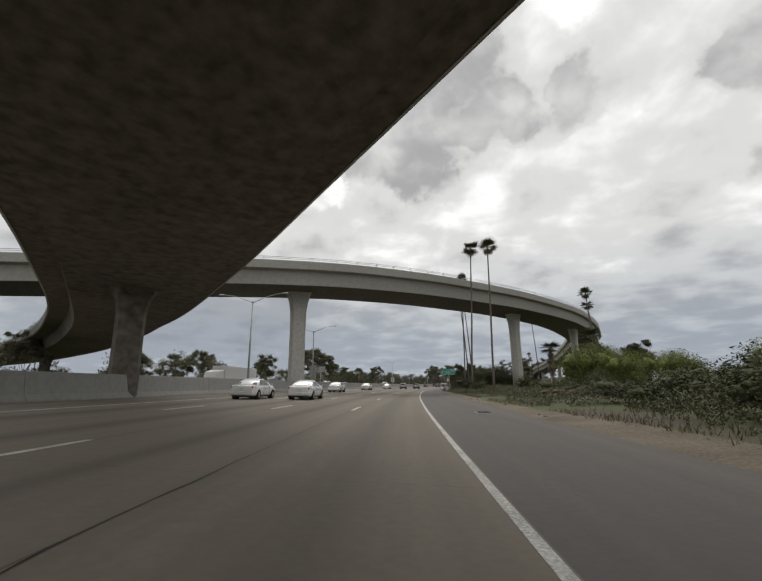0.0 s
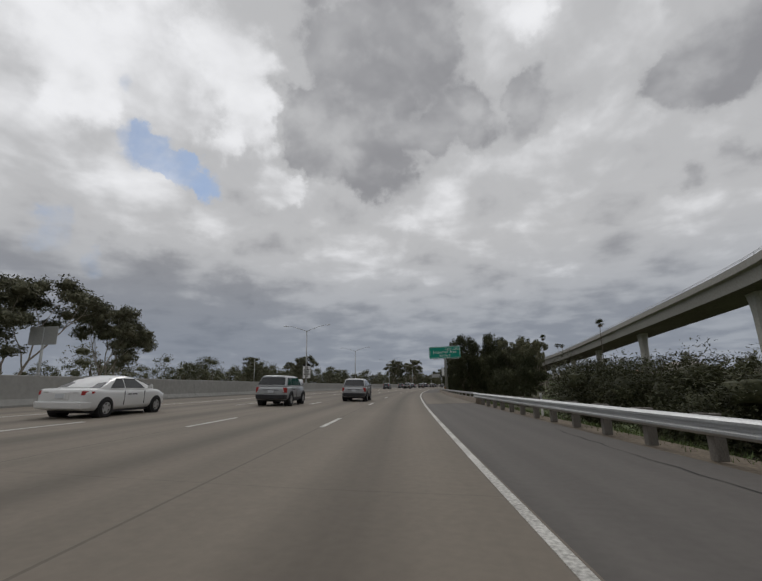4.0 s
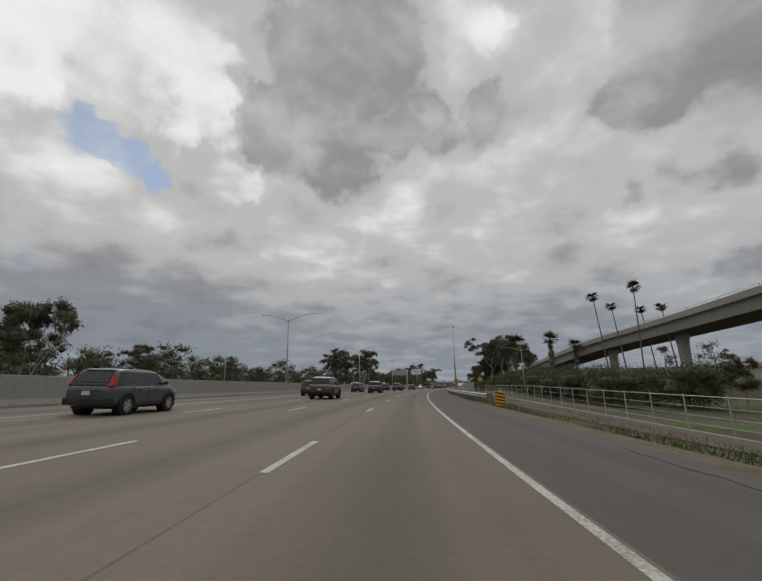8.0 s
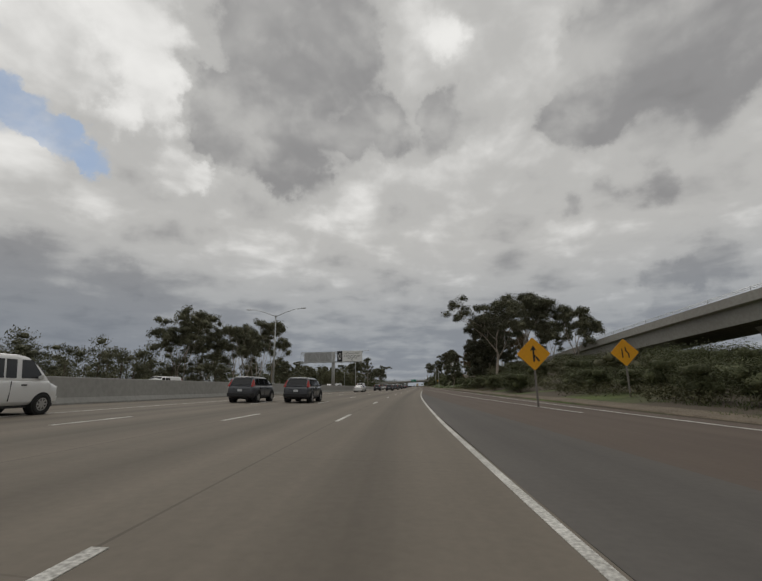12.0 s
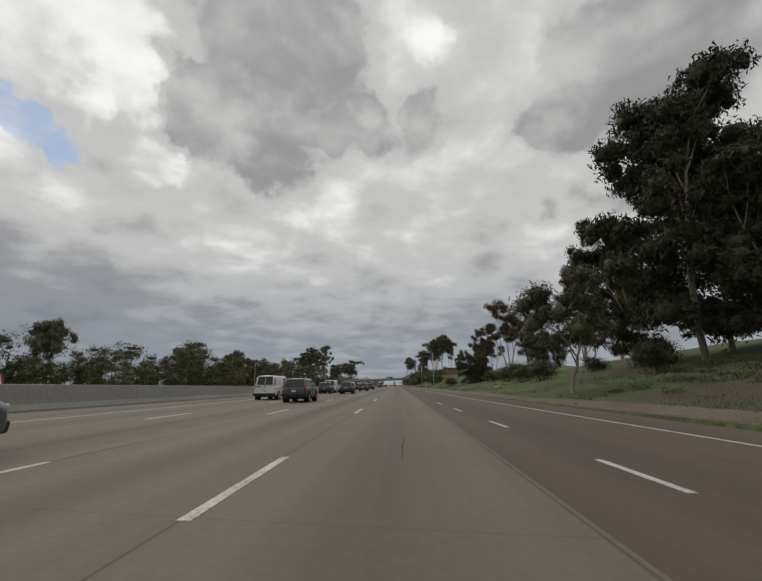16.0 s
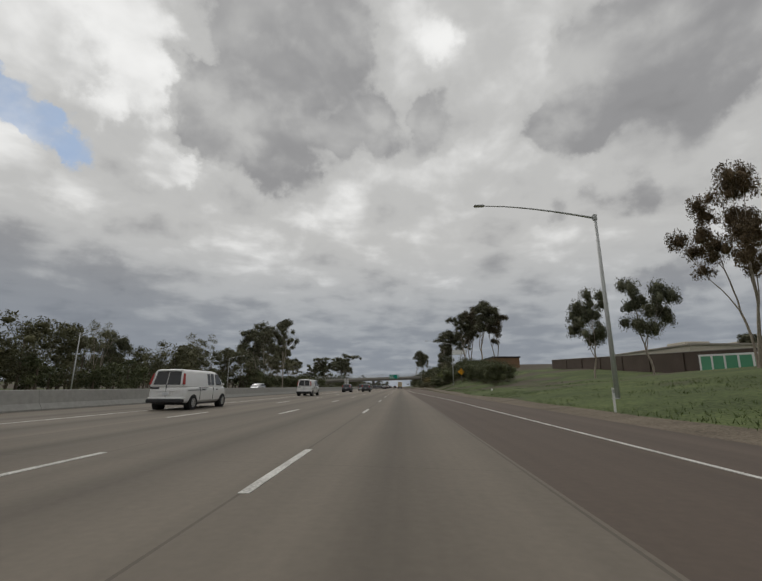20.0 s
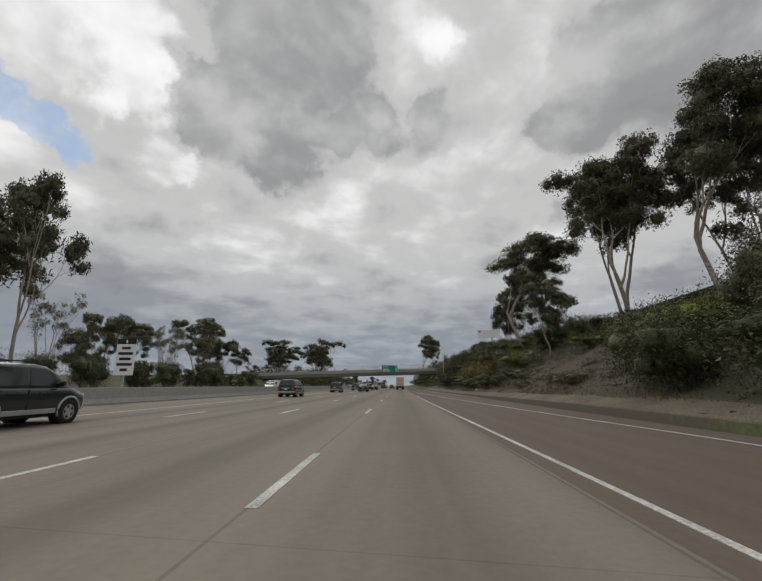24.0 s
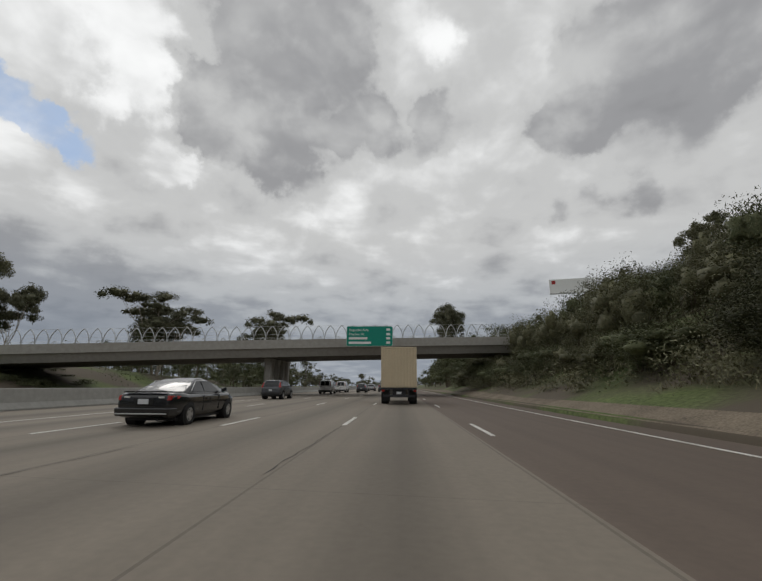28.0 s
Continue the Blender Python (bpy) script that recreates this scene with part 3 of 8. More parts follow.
def strip(name, s_list, left, right, lift, mat, thick=0.0, height=top):
    """A sheet of pavement or paint between two lines along the road."""
    verts, faces, uvs = [], [], []
    for s in s_list:
        a, b = left(s), right(s)
        n = max(1, int(abs(b - a) / 4) + 1)
        n = 1 if mat is M_LINE else 8
        for k in range(n + 1):
            q = a + (b - a) * k / n
            p = at(s, q, height(s, q) + lift)
            verts.append(p)
            uvs.append((q - lane_shift(s), s))
    n1 = n + 1
    for i in range(len(s_list) - 1):
        for k in range(n):
            a = i * n1 + k
            faces.append((a, a + 1, a + 1 + n1, a + n1))
    if thick:
        base = len(verts)
        verts += [Vector(v) - Vector((0, 0, thick)) for v in verts]
        uvs += uvs[:base]
        for i in range(len(s_list) - 1):
            for k in (0, n):
                a = i * n1 + k
                f = (a, a + n1, a + n1 + base, a + base)
                faces.append(f if k == 0 else f[::-1])
        for k in range(n):
            faces.append((k + 1, k, k + base, k + 1 + base))
            a = (len(s_list) - 1) * n1 + k
            faces.append((a, a + 1, a + 1 + base, a + base))
    return mesh_of(name, verts, faces, mat, False, uvs)


LONG = list(np.arange(-300, 1000, 4.0)) + list(np.arange(1000, 1800, 20.0))
CONC_R = lambda s: 1.78 + lane_shift(s)
SEAM = lambda s: edge_q(s) if s <= 308 else max(CONC_R(s), float(np.interp(s, (308, 312, 340, 352, 400), (4.9, 4.4, 3.85, 3.4, CONC_R(400)))))
road = thing("road", "worn tan concrete freeway lanes with dark wheel tracks", "road", kind="structure",
             data=strip("road", LONG, lambda s: WALL_Q + 0.2, CONC_R, 0.0, M_CONCRETE_ROAD, 0.3))
thing("shoulder", "grey asphalt freeway shoulder", "shoulder", kind="structure",
      data=strip("shoulder", [s for s in LONG if s <= 312] + [320, 332, 344, 360, 380, 400], CONC_R, SEAM, 0.0, M_ASPHALT, 0.3))
thing("merging_lane", "brownish asphalt merging lane beside the concrete", "lane", kind="structure",
      data=strip("merging_lane", [308, 312, 314, 316, 318, 320, 332, 344, 360, 380] + [s for s in LONG if s >= 400], SEAM, edge_q, 0.0, M_ASPHALT_WARM, 0.3))
far_side = lambda s, q: 0.35 + float(np.interp(s, (330, 520), (0.6, -0.3)))
thing("road_far", "concrete lanes of the opposite carriageway behind the median wall", "road", kind="structure",
      data=strip("road_far", LONG, lambda s: -40.5, lambda s: WALL_Q - 0.25, 0.0, M_CONCRETE_ROAD, 0.3, far_side))
thing("dirt_verge", "bare dirt verge along the pavement edge", "verge", kind="structure",
      data=strip("dirt_verge", [s for s in LONG if s < 1000], edge_q,
                 lambda s: edge_q(s) + (0.7 if 186 < s < 246 else 1.5) + 0.7 * noise.noise((s * 0.05, 0, 0)) + 0.3 * noise.noise((s * 0.4, 5, 0)), 0.0, M_DIRT, 0.25,
                 lambda s, q: max(land(s, q), -0.2) + 0.035 if q > edge_q(s) + 0.05 else -0.012))

# ---- painted lines ----
def dash_mesh(s, q0, width, length):
    ss = [s, s + length / 2, s + length]
    return strip("lane_dash", ss, lambda x: q0(x) - width / 2, lambda x: q0(x) + width / 2, 0.008, M_LINE, 0.012)


DASH0, PERIOD = 95.7 - 3.4, 14.63
WORN_AWAY = (-6, 5, 22)
for lane in range(3):
    q0 = lambda x, l=lane: -1.91 - 3.72 * l + lane_shift(x)
    off = (0.0, -0.6, -3.2)[lane]
    for k in range(-10, 66 if lane < 2 else 60):
        if lane == 0 and k in WORN_AWAY:
            continue
        part("lane_dash", dash_mesh(DASH0 + off + k * PERIOD, q0, 0.14, 3.4), parent=road)
for a, b, q0 in ((-300, 1400, lambda x: -13.1 + lane_shift(x)), (-300, 432, lambda x: 1.66 + lane_shift(x) * 0.95)):
    part("edge_line", strip("edge_line", [s for s in LONG if a <= s <= b], lambda x: q0(x) - 0.06, lambda x: q0(x) + 0.06, 0.008, M_LINE, 0.012), parent=road)


def painted(rows, width=0.11):
    """A solid line through (s, q) rows."""
    ss = [r[0] for r in rows]
    qq = [r[1] for r in rows]
    s_list = list(np.arange(ss[0], ss[-1], 4.0)) + [ss[-1]]
    q0 = lambda x: float(np.interp(x, ss, qq))
    part("edge_line", strip("edge_line", s_list, lambda x: q0(x) - width / 2, lambda x: q0(x) + width / 2, 0.008, M_LINE, 0.012), parent=road)


painted(((345, 7.5), (375, 6.2), (403, 5.4), (418, 4.3), (436, 3.2), (440, 3.1)))
painted(((336, 8.9), (370, 9.0), (408, 8.9), (424, 7.6), (450, 6.8), (476, 6.1), (520, 5.4), (561, 4.9), (594, 4.7), (612, 4.2), (635, 3.4), (660, 2.8), (678, 2.6),
         (706, 2.1), (724, 1.95)))
painted(((660, 8.6), (683, 7.7), (694, 6.6), (708, 5.5), (723, 4.4), (735, 3.8), (746, 3.4), (752, 3.1)))
painted(((700, 9.2), (713, 8.9), (720, 8.5), (737, 7.5), (747, 6.6), (789, 6.5), (802, 6.4), (1000, 6.2)))
for k in range(4):
    s0 = 444.5 + k * 7.3
    part("lane_dash", dash_mesh(s0, lambda x: float(np.interp(x, (440, 480), (3.35, 2.3))), 0.12, 2.1), parent=road)
for k in range(16):
    s0 = 762.8 + k * PERIOD
    part("lane_dash", dash_mesh(s0, lambda x: float(np.interp(x, (755, 790, 1000), (2.9, 2.35, 2.3))), 0.12, 3.4), parent=road)

# ---- median wall ----
def wall_top(s):
    return float(np.interp(s, (300, 400, 440, 540), (1.47, 1.45, 1.38, 1.02)))


def wall_profile(s):
    z0 = top(s, WALL_Q) - 0.3
    z1 = top(s, WALL_Q) + wall_top(s)
    return [at(s, WALL_Q + 0.42, z0), at(s, WALL_Q + 0.42, z0 + 0.38), at(s, WALL_Q + 0.22, z0 + 0.66), at(s, WALL_Q + 0.10, z1 - 0.03),
            at(s, WALL_Q + 0.07, z1), at(s, WALL_Q - 0.07, z1), at(s, WALL_Q - 0.10, z1 - 0.03), at(s, WALL_Q - 0.2, z0 + 0.5), at(s, WALL_Q - 0.24, z0)]


wall = thing("median_wall", "long weathered grey concrete median barrier", "barrier", kind="structure")
SEG = 18.0
for k in range(-16, 64):
    a = k * SEG
    ss = [a + 0.012] + [a + SEG * j / 4 for j in (1, 2, 3)] + [a + SEG - 0.012]
    part("wall_segment", sweep("wall_segment", ss, wall_profile, M_WALL), parent=wall)

# ---- flyovers ----
def smooth_path(rows, step=3.0):
    """Rows of (s, q, z) in road terms, as a smooth line of places in the world."""
    pts = [Vector((*at(r[0], r[1]).xy, r[2])) for r in rows]
    out = []
    for i in range(len(pts) - 1):
        p0, p1, p2, p3 = pts[max(0, i - 1)], pts[i], pts[i + 1], pts[min(len(pts) - 1, i + 2)]
        n = max(2, int((p2 - p1).length / step))
        for k in range(n):
            t = k / n
            out.append(0.5 * ((2 * p1) + (p2 - p0) * t + (2 * p0 - 5 * p1 + 4 * p2 - p3) * t * t + (3 * p1 - p0 - 3 * p2 + p3) * t ** 3))
    return out + [pts[-1]]


def ribbon(name, path, prof, mat):
    """Sweep a profile of (right, up) along a line in the world."""
    def section(i):
        a, b = path[max(0, i - 1)], path[min(len(path) - 1, i + 1)]
        d = b - a
        r = Vector((d.y, -d.x, 0)).normalized()
        return [path[i] + r * x + Vector((0, 0, z)) for x, z in prof]
    return sweep(name, list(range(len(path))), section, mat)


def rail_on(parent, path, off, z, name="handrail", spacing=3.0):
    """A pipe rail on posts along the top of a parapet."""
    for dz, r in ((0.32, 0.035), (0.55, 0.04)):
        sect = [(off + r * math.cos(a), z + dz + r * math.sin(a)) for a in (0.4, 2.0, 3.5, 5.1)]
        part(name, ribbon(name, path, sect, M_STEEL), parent=parent)
    last = None
    for i, p in enumerate(path):
        if last is not None and (p - last).length < spacing:
            continue
        last = p
        a, b = path[max(0, i - 1)], path[min(len(path) - 1, i + 1)]
        d = b - a
        r = Vector((d.y, -d.x, 0)).normalized()
        q = p + r * off
        part("rail_post", RAIL_POST, parent=parent, m=Matrix.Translation((q.x, q.y, q.z + z)))


RAIL_POST = mesh_from("rail_post", boxed((-0.04, -0.04, -0.02), (0.04, 0.04, 0.58), 0.008), M_STEEL)


def pier(parent, p, soffit, base, width, turn, flare=1.7, mat=None):
    """A concrete column that widens towards the deck."""
    bm = bmesh.new()
    rings = []
    h = soffit - base
    for f, w in ((0, 1.0), (0.3, 0.97), (0.6, 0.95), (0.8, 1.0), (0.9, 1.2), (0.96, 1.45), (1.0, flare)):
        w *= width / 2
        dpt = width * 0.36 * (1 + (w / (width / 2) - 1) * 0.25)
        c = min(w, dpt) * 0.45
        ring = [(-w + c, -dpt), (w - c, -dpt), (w, -dpt + c), (w, dpt - c), (w - c, dpt), (-w + c, dpt), (-w, dpt - c), (-w, -dpt + c)]
        rings.append([bm.verts.new((x, y, base + f * h)) for x, y in ring])
    for a, b in zip(rings, rings[1:]):
        for k in range(8):
            bm.faces.new((a[k], a[(k + 1) % 8], b[(k + 1) % 8], b[k]))
    bm.faces.new(rings[-1])
    bm.faces.new(rings[0][::-1])
    return part("pier", bm, mat or M_BRIDGE, parent, m=pose(p.x, p.y, 0, 0, 0, turn))


def flyover(label, rows, width, inset, depth, lip, piers, mat, soffit_mat, pier_w):
    path = smooth_path(rows)
    fly = thing("flyover", label, "bridge", kind="structure")
    w = width / 2
    girder = [(-w + inset, 0), (w - inset, 0), (w - inset * 0.75, depth - lip - 0.1), (w - 0.12, depth - lip), (w - 0.12, depth), (-w + 0.12, depth),
              (-w + 0.12, depth - lip), (-w + inset * 0.75, depth - lip - 0.1)]
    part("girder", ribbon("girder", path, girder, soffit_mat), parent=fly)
    # Thin dark sheet under the girder, coloured for the shade there.
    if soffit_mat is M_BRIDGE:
        part("soffit", ribbon("soffit", path, [(-w + inset + 0.03, -0.03), (w - inset - 0.03, -0.03), (w - inset - 0.03, -0.004), (-w + inset + 0.03, -0.004)], M_SOFFIT), parent=fly, label="underside darkened in colour for its shade")
    for sg in (-1, 1):
        prof = [(sg * (w - 0.12 + 0.004), depth - lip - 0.05), (sg * (w + 0.05), depth - lip + 0.02), (sg * (w + 0.05), depth + 0.82), (sg * (w - 0.18), depth + 0.82), (sg * (w - 0.40), depth + 0.003), (sg * (w - 0.116), depth + 0.003)]
        part("parapet", ribbon("parapet", path, prof[::sg], mat), parent=fly)
        rail_on(fly, path, sg * (w - 0.06), depth + 0.81)
    for s, q, base, turn in piers:
        p = at(s, q)
        near = min(path, key=lambda c: (c.xy - p.xy).length)
        # Pier tone carries light: brighter on the tall ramp, shaded under the low one.
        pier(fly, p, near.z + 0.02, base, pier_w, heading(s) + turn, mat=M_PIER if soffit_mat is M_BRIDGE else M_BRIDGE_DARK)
    return fly


flyover("tall curved concrete flyover ramp with pipe rails on its parapets",
        ((20, -175, 11.5), (38, -95, 13.8), (50, -55, 15.0), (61.6, -21.4, 16.3), (71.6, -3.6, 16.8), (85.1, 11.3, 17.2), (97.1, 22.3, 17.4), (115.6, 36.3, 17.3),
         (136.9, 47.2, 17.0), (160, 55.5, 16.8), (184, 61.3, 16.3), (245, 65.5, 15.0), (290, 64, 13.4), (325, 60, 12.0), (353, 54.3, 10.7), (385, 49, 8.6), (412, 45.5, 7.0), (440, 42, 5.0), (475, 39, 2.2)),
        12.0, 1.1, 2.7, 0.45, ((63.4, -18.6, 0.2, 25), (98, 22.4, 0.3, 45), (128.3, 44.3, 0.3, 60), (155.5, 51.5, -1.5, 70), (188, 61.5, -3.2, 80), (245, 65, -3.2, 88), (290, 64, -2, 90), (325, 60.2, -1, 95), (353.3, 54, 0, 100), (386, 49, 2, 102)),
        M_BRIDGE, M_BRIDGE, 2.5)
# Whole girder in the darker concrete, for the shade of its underside.
flyover("low concrete flyover passing diagonally overhead, coloured dark for its shade",
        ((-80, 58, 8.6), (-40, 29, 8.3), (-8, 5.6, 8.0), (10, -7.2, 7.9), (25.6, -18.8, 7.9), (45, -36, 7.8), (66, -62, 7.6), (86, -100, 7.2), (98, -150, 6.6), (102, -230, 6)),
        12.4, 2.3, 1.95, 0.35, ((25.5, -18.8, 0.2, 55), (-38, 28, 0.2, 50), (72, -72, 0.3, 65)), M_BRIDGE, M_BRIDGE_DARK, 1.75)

# ---- road bridge at the end ----
def road_bridge():
    b = thing("road_bridge", "concrete road bridge over the freeway with a curved mesh fence", "bridge", kind="structure")
    path = [at(839 + (q + 25) * 0.18, q, float(np.interp(q, (-72, -56, -28, -8, 20), (2.4, 3.35, 4.5, 5.25, 6.2)))) for q in np.arange(-72, 34, 3.0)]
    part("girder", ribbon("girder", path, [(-5.5, 0), (5.5, 0), (6.2, 1.15), (6.2, 1.5), (-6.2, 1.5), (-6.2, 1.15)], M_BRIDGE), parent=b)
    for sg in (-1, 1):
        prof = [(sg * 6.204, 1.0), (sg * 6.4, 1.05), (sg * 6.4, 2.2), (sg * 6.15, 2.2), (sg * 6.0, 1.503), (sg * 6.196, 1.503)]
        part("parapet", ribbon("parapet", path, prof[::sg], M_BRIDGE), parent=b)
    # Dark sheet below the deck: its shade is put into the colour.
    part("soffit", ribbon("soffit", path, [(-5.45, -0.03), (5.45, -0.03), (5.45, -0.004), (-5.45, -0.004)], M_SOFFIT), parent=b, label="underside darkened in colour for its shade")
    for k, off in enumerate((-4.0, -1.3, 1.4, 4.1)):
        p = at(842.0 + off, -18.2)
        pier(b, p, 4.95, 0.0, 1.5, heading(842) + 90, 1.35)
    hoop = bmesh.new()
    for sx in (-1, 1):
        tube(hoop, [(sx * 0.72, 0, -0.05), (sx * 0.70, 0, 0.5), (sx * 0.58, 0, 1.0), (sx * 0.34, 0, 1.45), (0, 0, 1.82)], 0.055, 5)
    hoop = mesh_from("fence_hoop", hoop, M_STEEL)
    turn = heading(842) + 10.0
    for sg in (-1, 1):
        for i, p in enumerate(path[:-1]):
            d = path[i + 1] - p
            r = Vector((d.y, -d.x, 0)).normalized()
            if not -69 < i * 3 - 72 < 26:
                continue
            for j in range(2 if sg > 0 else 1):
                q = p.lerp(path[i + 1], j / 2) + r * 6.27 * sg
                part("fence_hoop", hoop, parent=b, m=pose(q.x, q.y, q.z + 2.2, 0, 0, turn))
        fine = [p for i, p in enumerate(path) if -69 < i * 3 - 72 < 29]
        for z in (2.4, 2.9, 3.4, 3.98):
            o = sg * 6.27
            part("fence_wire", ribbon("fence_wire", fine, [(o + 0.012, z), (o, z + 0.012), (o - 0.012, z), (o, z - 0.012)], M_STEEL), parent=b)
    # abutment at the end of the left span: a wall under the bearings, set into the bank
    bm = bmesh.new()
    lo, hi = [], []
    for s in (826.0, 843.0):
        lo += [at(s, -59.0, -0.5), at(s, -53.5, -0.5)]
        hi += [at(s, -59.0, 3.7), at(s, -53.5, 3.7)]
    vs = [bm.verts.new(p) for p in (lo[0], lo[1], lo[3], lo[2], hi[0], hi[1], hi[3], hi[2])]
    for f in ((0, 1, 2, 3), (4, 5, 6, 7), (0, 1, 5, 4), (1, 2, 6, 5), (2, 3, 7, 6), (3, 0, 4, 7)):
        bm.faces.new([vs[k] for k in f])
    part("abutment_wall", bm, M_BRIDGE, b)
    return b


road_bridge()

# ---- plants ----
rng = np.random.default_rng(7)


def _ball():
    bm = bmesh.new()
    bmesh.ops.create_icosphere(bm, subdivisions=2, radius=1.0)
    v = np.array([x.co[:] for x in bm.verts])
    f = np.array([[w.index for w in t.verts] for t in bm.faces])
    bm.free()
    return v, f


BALL_V, BALL_F = _ball()


def leaves_mesh(name, clumps, per, size, mat, droop=0.3, shell=0.55, long=1.0, core=0.72):
    """A crown: each clump (centre, radii) is a ragged dark heart under many small slim leaves, denser towards its skin."""
    vs, fs, n0 = [], [], 0
    big = float(np.mean(sorted(max(r) for c, r in clumps)[-max(1, len(clumps) // 4):]))
    for (c, r) in clumps:
        c, r = np.asarray(c), np.asarray(r)
        small = max(r[0], r[1]) / big
        if core and small > 0.66:
            jag = (0.62 + 0.5 * rng.random(len(BALL_V))) * (1 + 0.28 * np.sin(BALL_V[:, 0] * 5 + c[0]) * np.sin(BALL_V[:, 1] * 4 + c[1]) + 0.18 * np.sin(BALL_V[:, 2] * 7 + c[2] * 3))
            jag = np.clip(jag, 0.4, 1.15)[:, None]
            vs.append(c + BALL_V * jag * r * core)
            fs.append(BALL_F + n0)
            n0 += len(BALL_V)
        k = int(per * (0.7 + 0.6 * rng.random()) * min(1.3, max(0.35, small)))
        d = rng.normal(size=(k, 3))
        d /= np.linalg.norm(d, axis=1)[:, None] + 1e-9
        rad = (shell + (1 - shell) * rng.random(k)) ** 0.7 * (1 + 0.08 * np.clip(rng.normal(size=k), -2, 2))
        lump = 1 + 0.28 * np.sin(d[:, 0] * 5 + c[0]) * np.sin(d[:, 1] * 4 + c[1]) + 0.18 * np.sin(d[:, 2] * 7 + c[2] * 3)
        p = c + d * np.clip(rad * lump, 0.25, 1.08)[:, None] * r
        a = rng.normal(size=(k, 3))
        a[:, 2] -= droop * 2.5
        a /= np.linalg.norm(a, axis=1)[:, None]
        b = np.cross(a, rng.normal(size=(k, 3)))
        b /= np.linalg.norm(b, axis=1)[:, None] + 1e-9
        sz = size * (0.6 + 0.8 * rng.random(k))[:, None]
        q = np.stack([p - a * sz * 0.5 * long - b * sz * 0.19, p - a * sz * 0.3 * long + b * sz * 0.22, p + a * sz * 0.6 * long], 1).reshape(-1, 3)
        vs.append(q)
        fs.append((np.arange(k * 3).reshape(-1, 3) + n0))
        n0 += k * 3
    v, f = np.concatenate(vs), np.concatenate(fs)
    me = bpy.data.meshes.new(name)
    me.vertices.add(len(v))
    me.vertices.foreach_set("co", v.astype(np.float32).ravel())
    me.loops.add(len(f) * 3)
    me.loops.foreach_set("vertex_index", f.astype(np.int32).ravel())
    me.polygons.add(len(f))
    me.polygons.foreach_set("loop_start", np.arange(0, len(f) * 3, 3, dtype=np.int32))
    me.materials.append(mat)
    me.update(calc_edges=True)
    return me


def limb(bm, a, b, r0, r1, bend=0.12, n=5):
    a, b = Vector(a), Vector(b)
    d = b - a
    side = Vector(rng.normal(size=3)) * d.length * bend
    pts = [a + d * t + side * math.sin(math.pi * t) for t in [i / n for i in range(n + 1)]]
    tube(bm, pts, [r0 + (r1 - r0) * i / n for i in range(n + 1)], 6, False)
    return pts


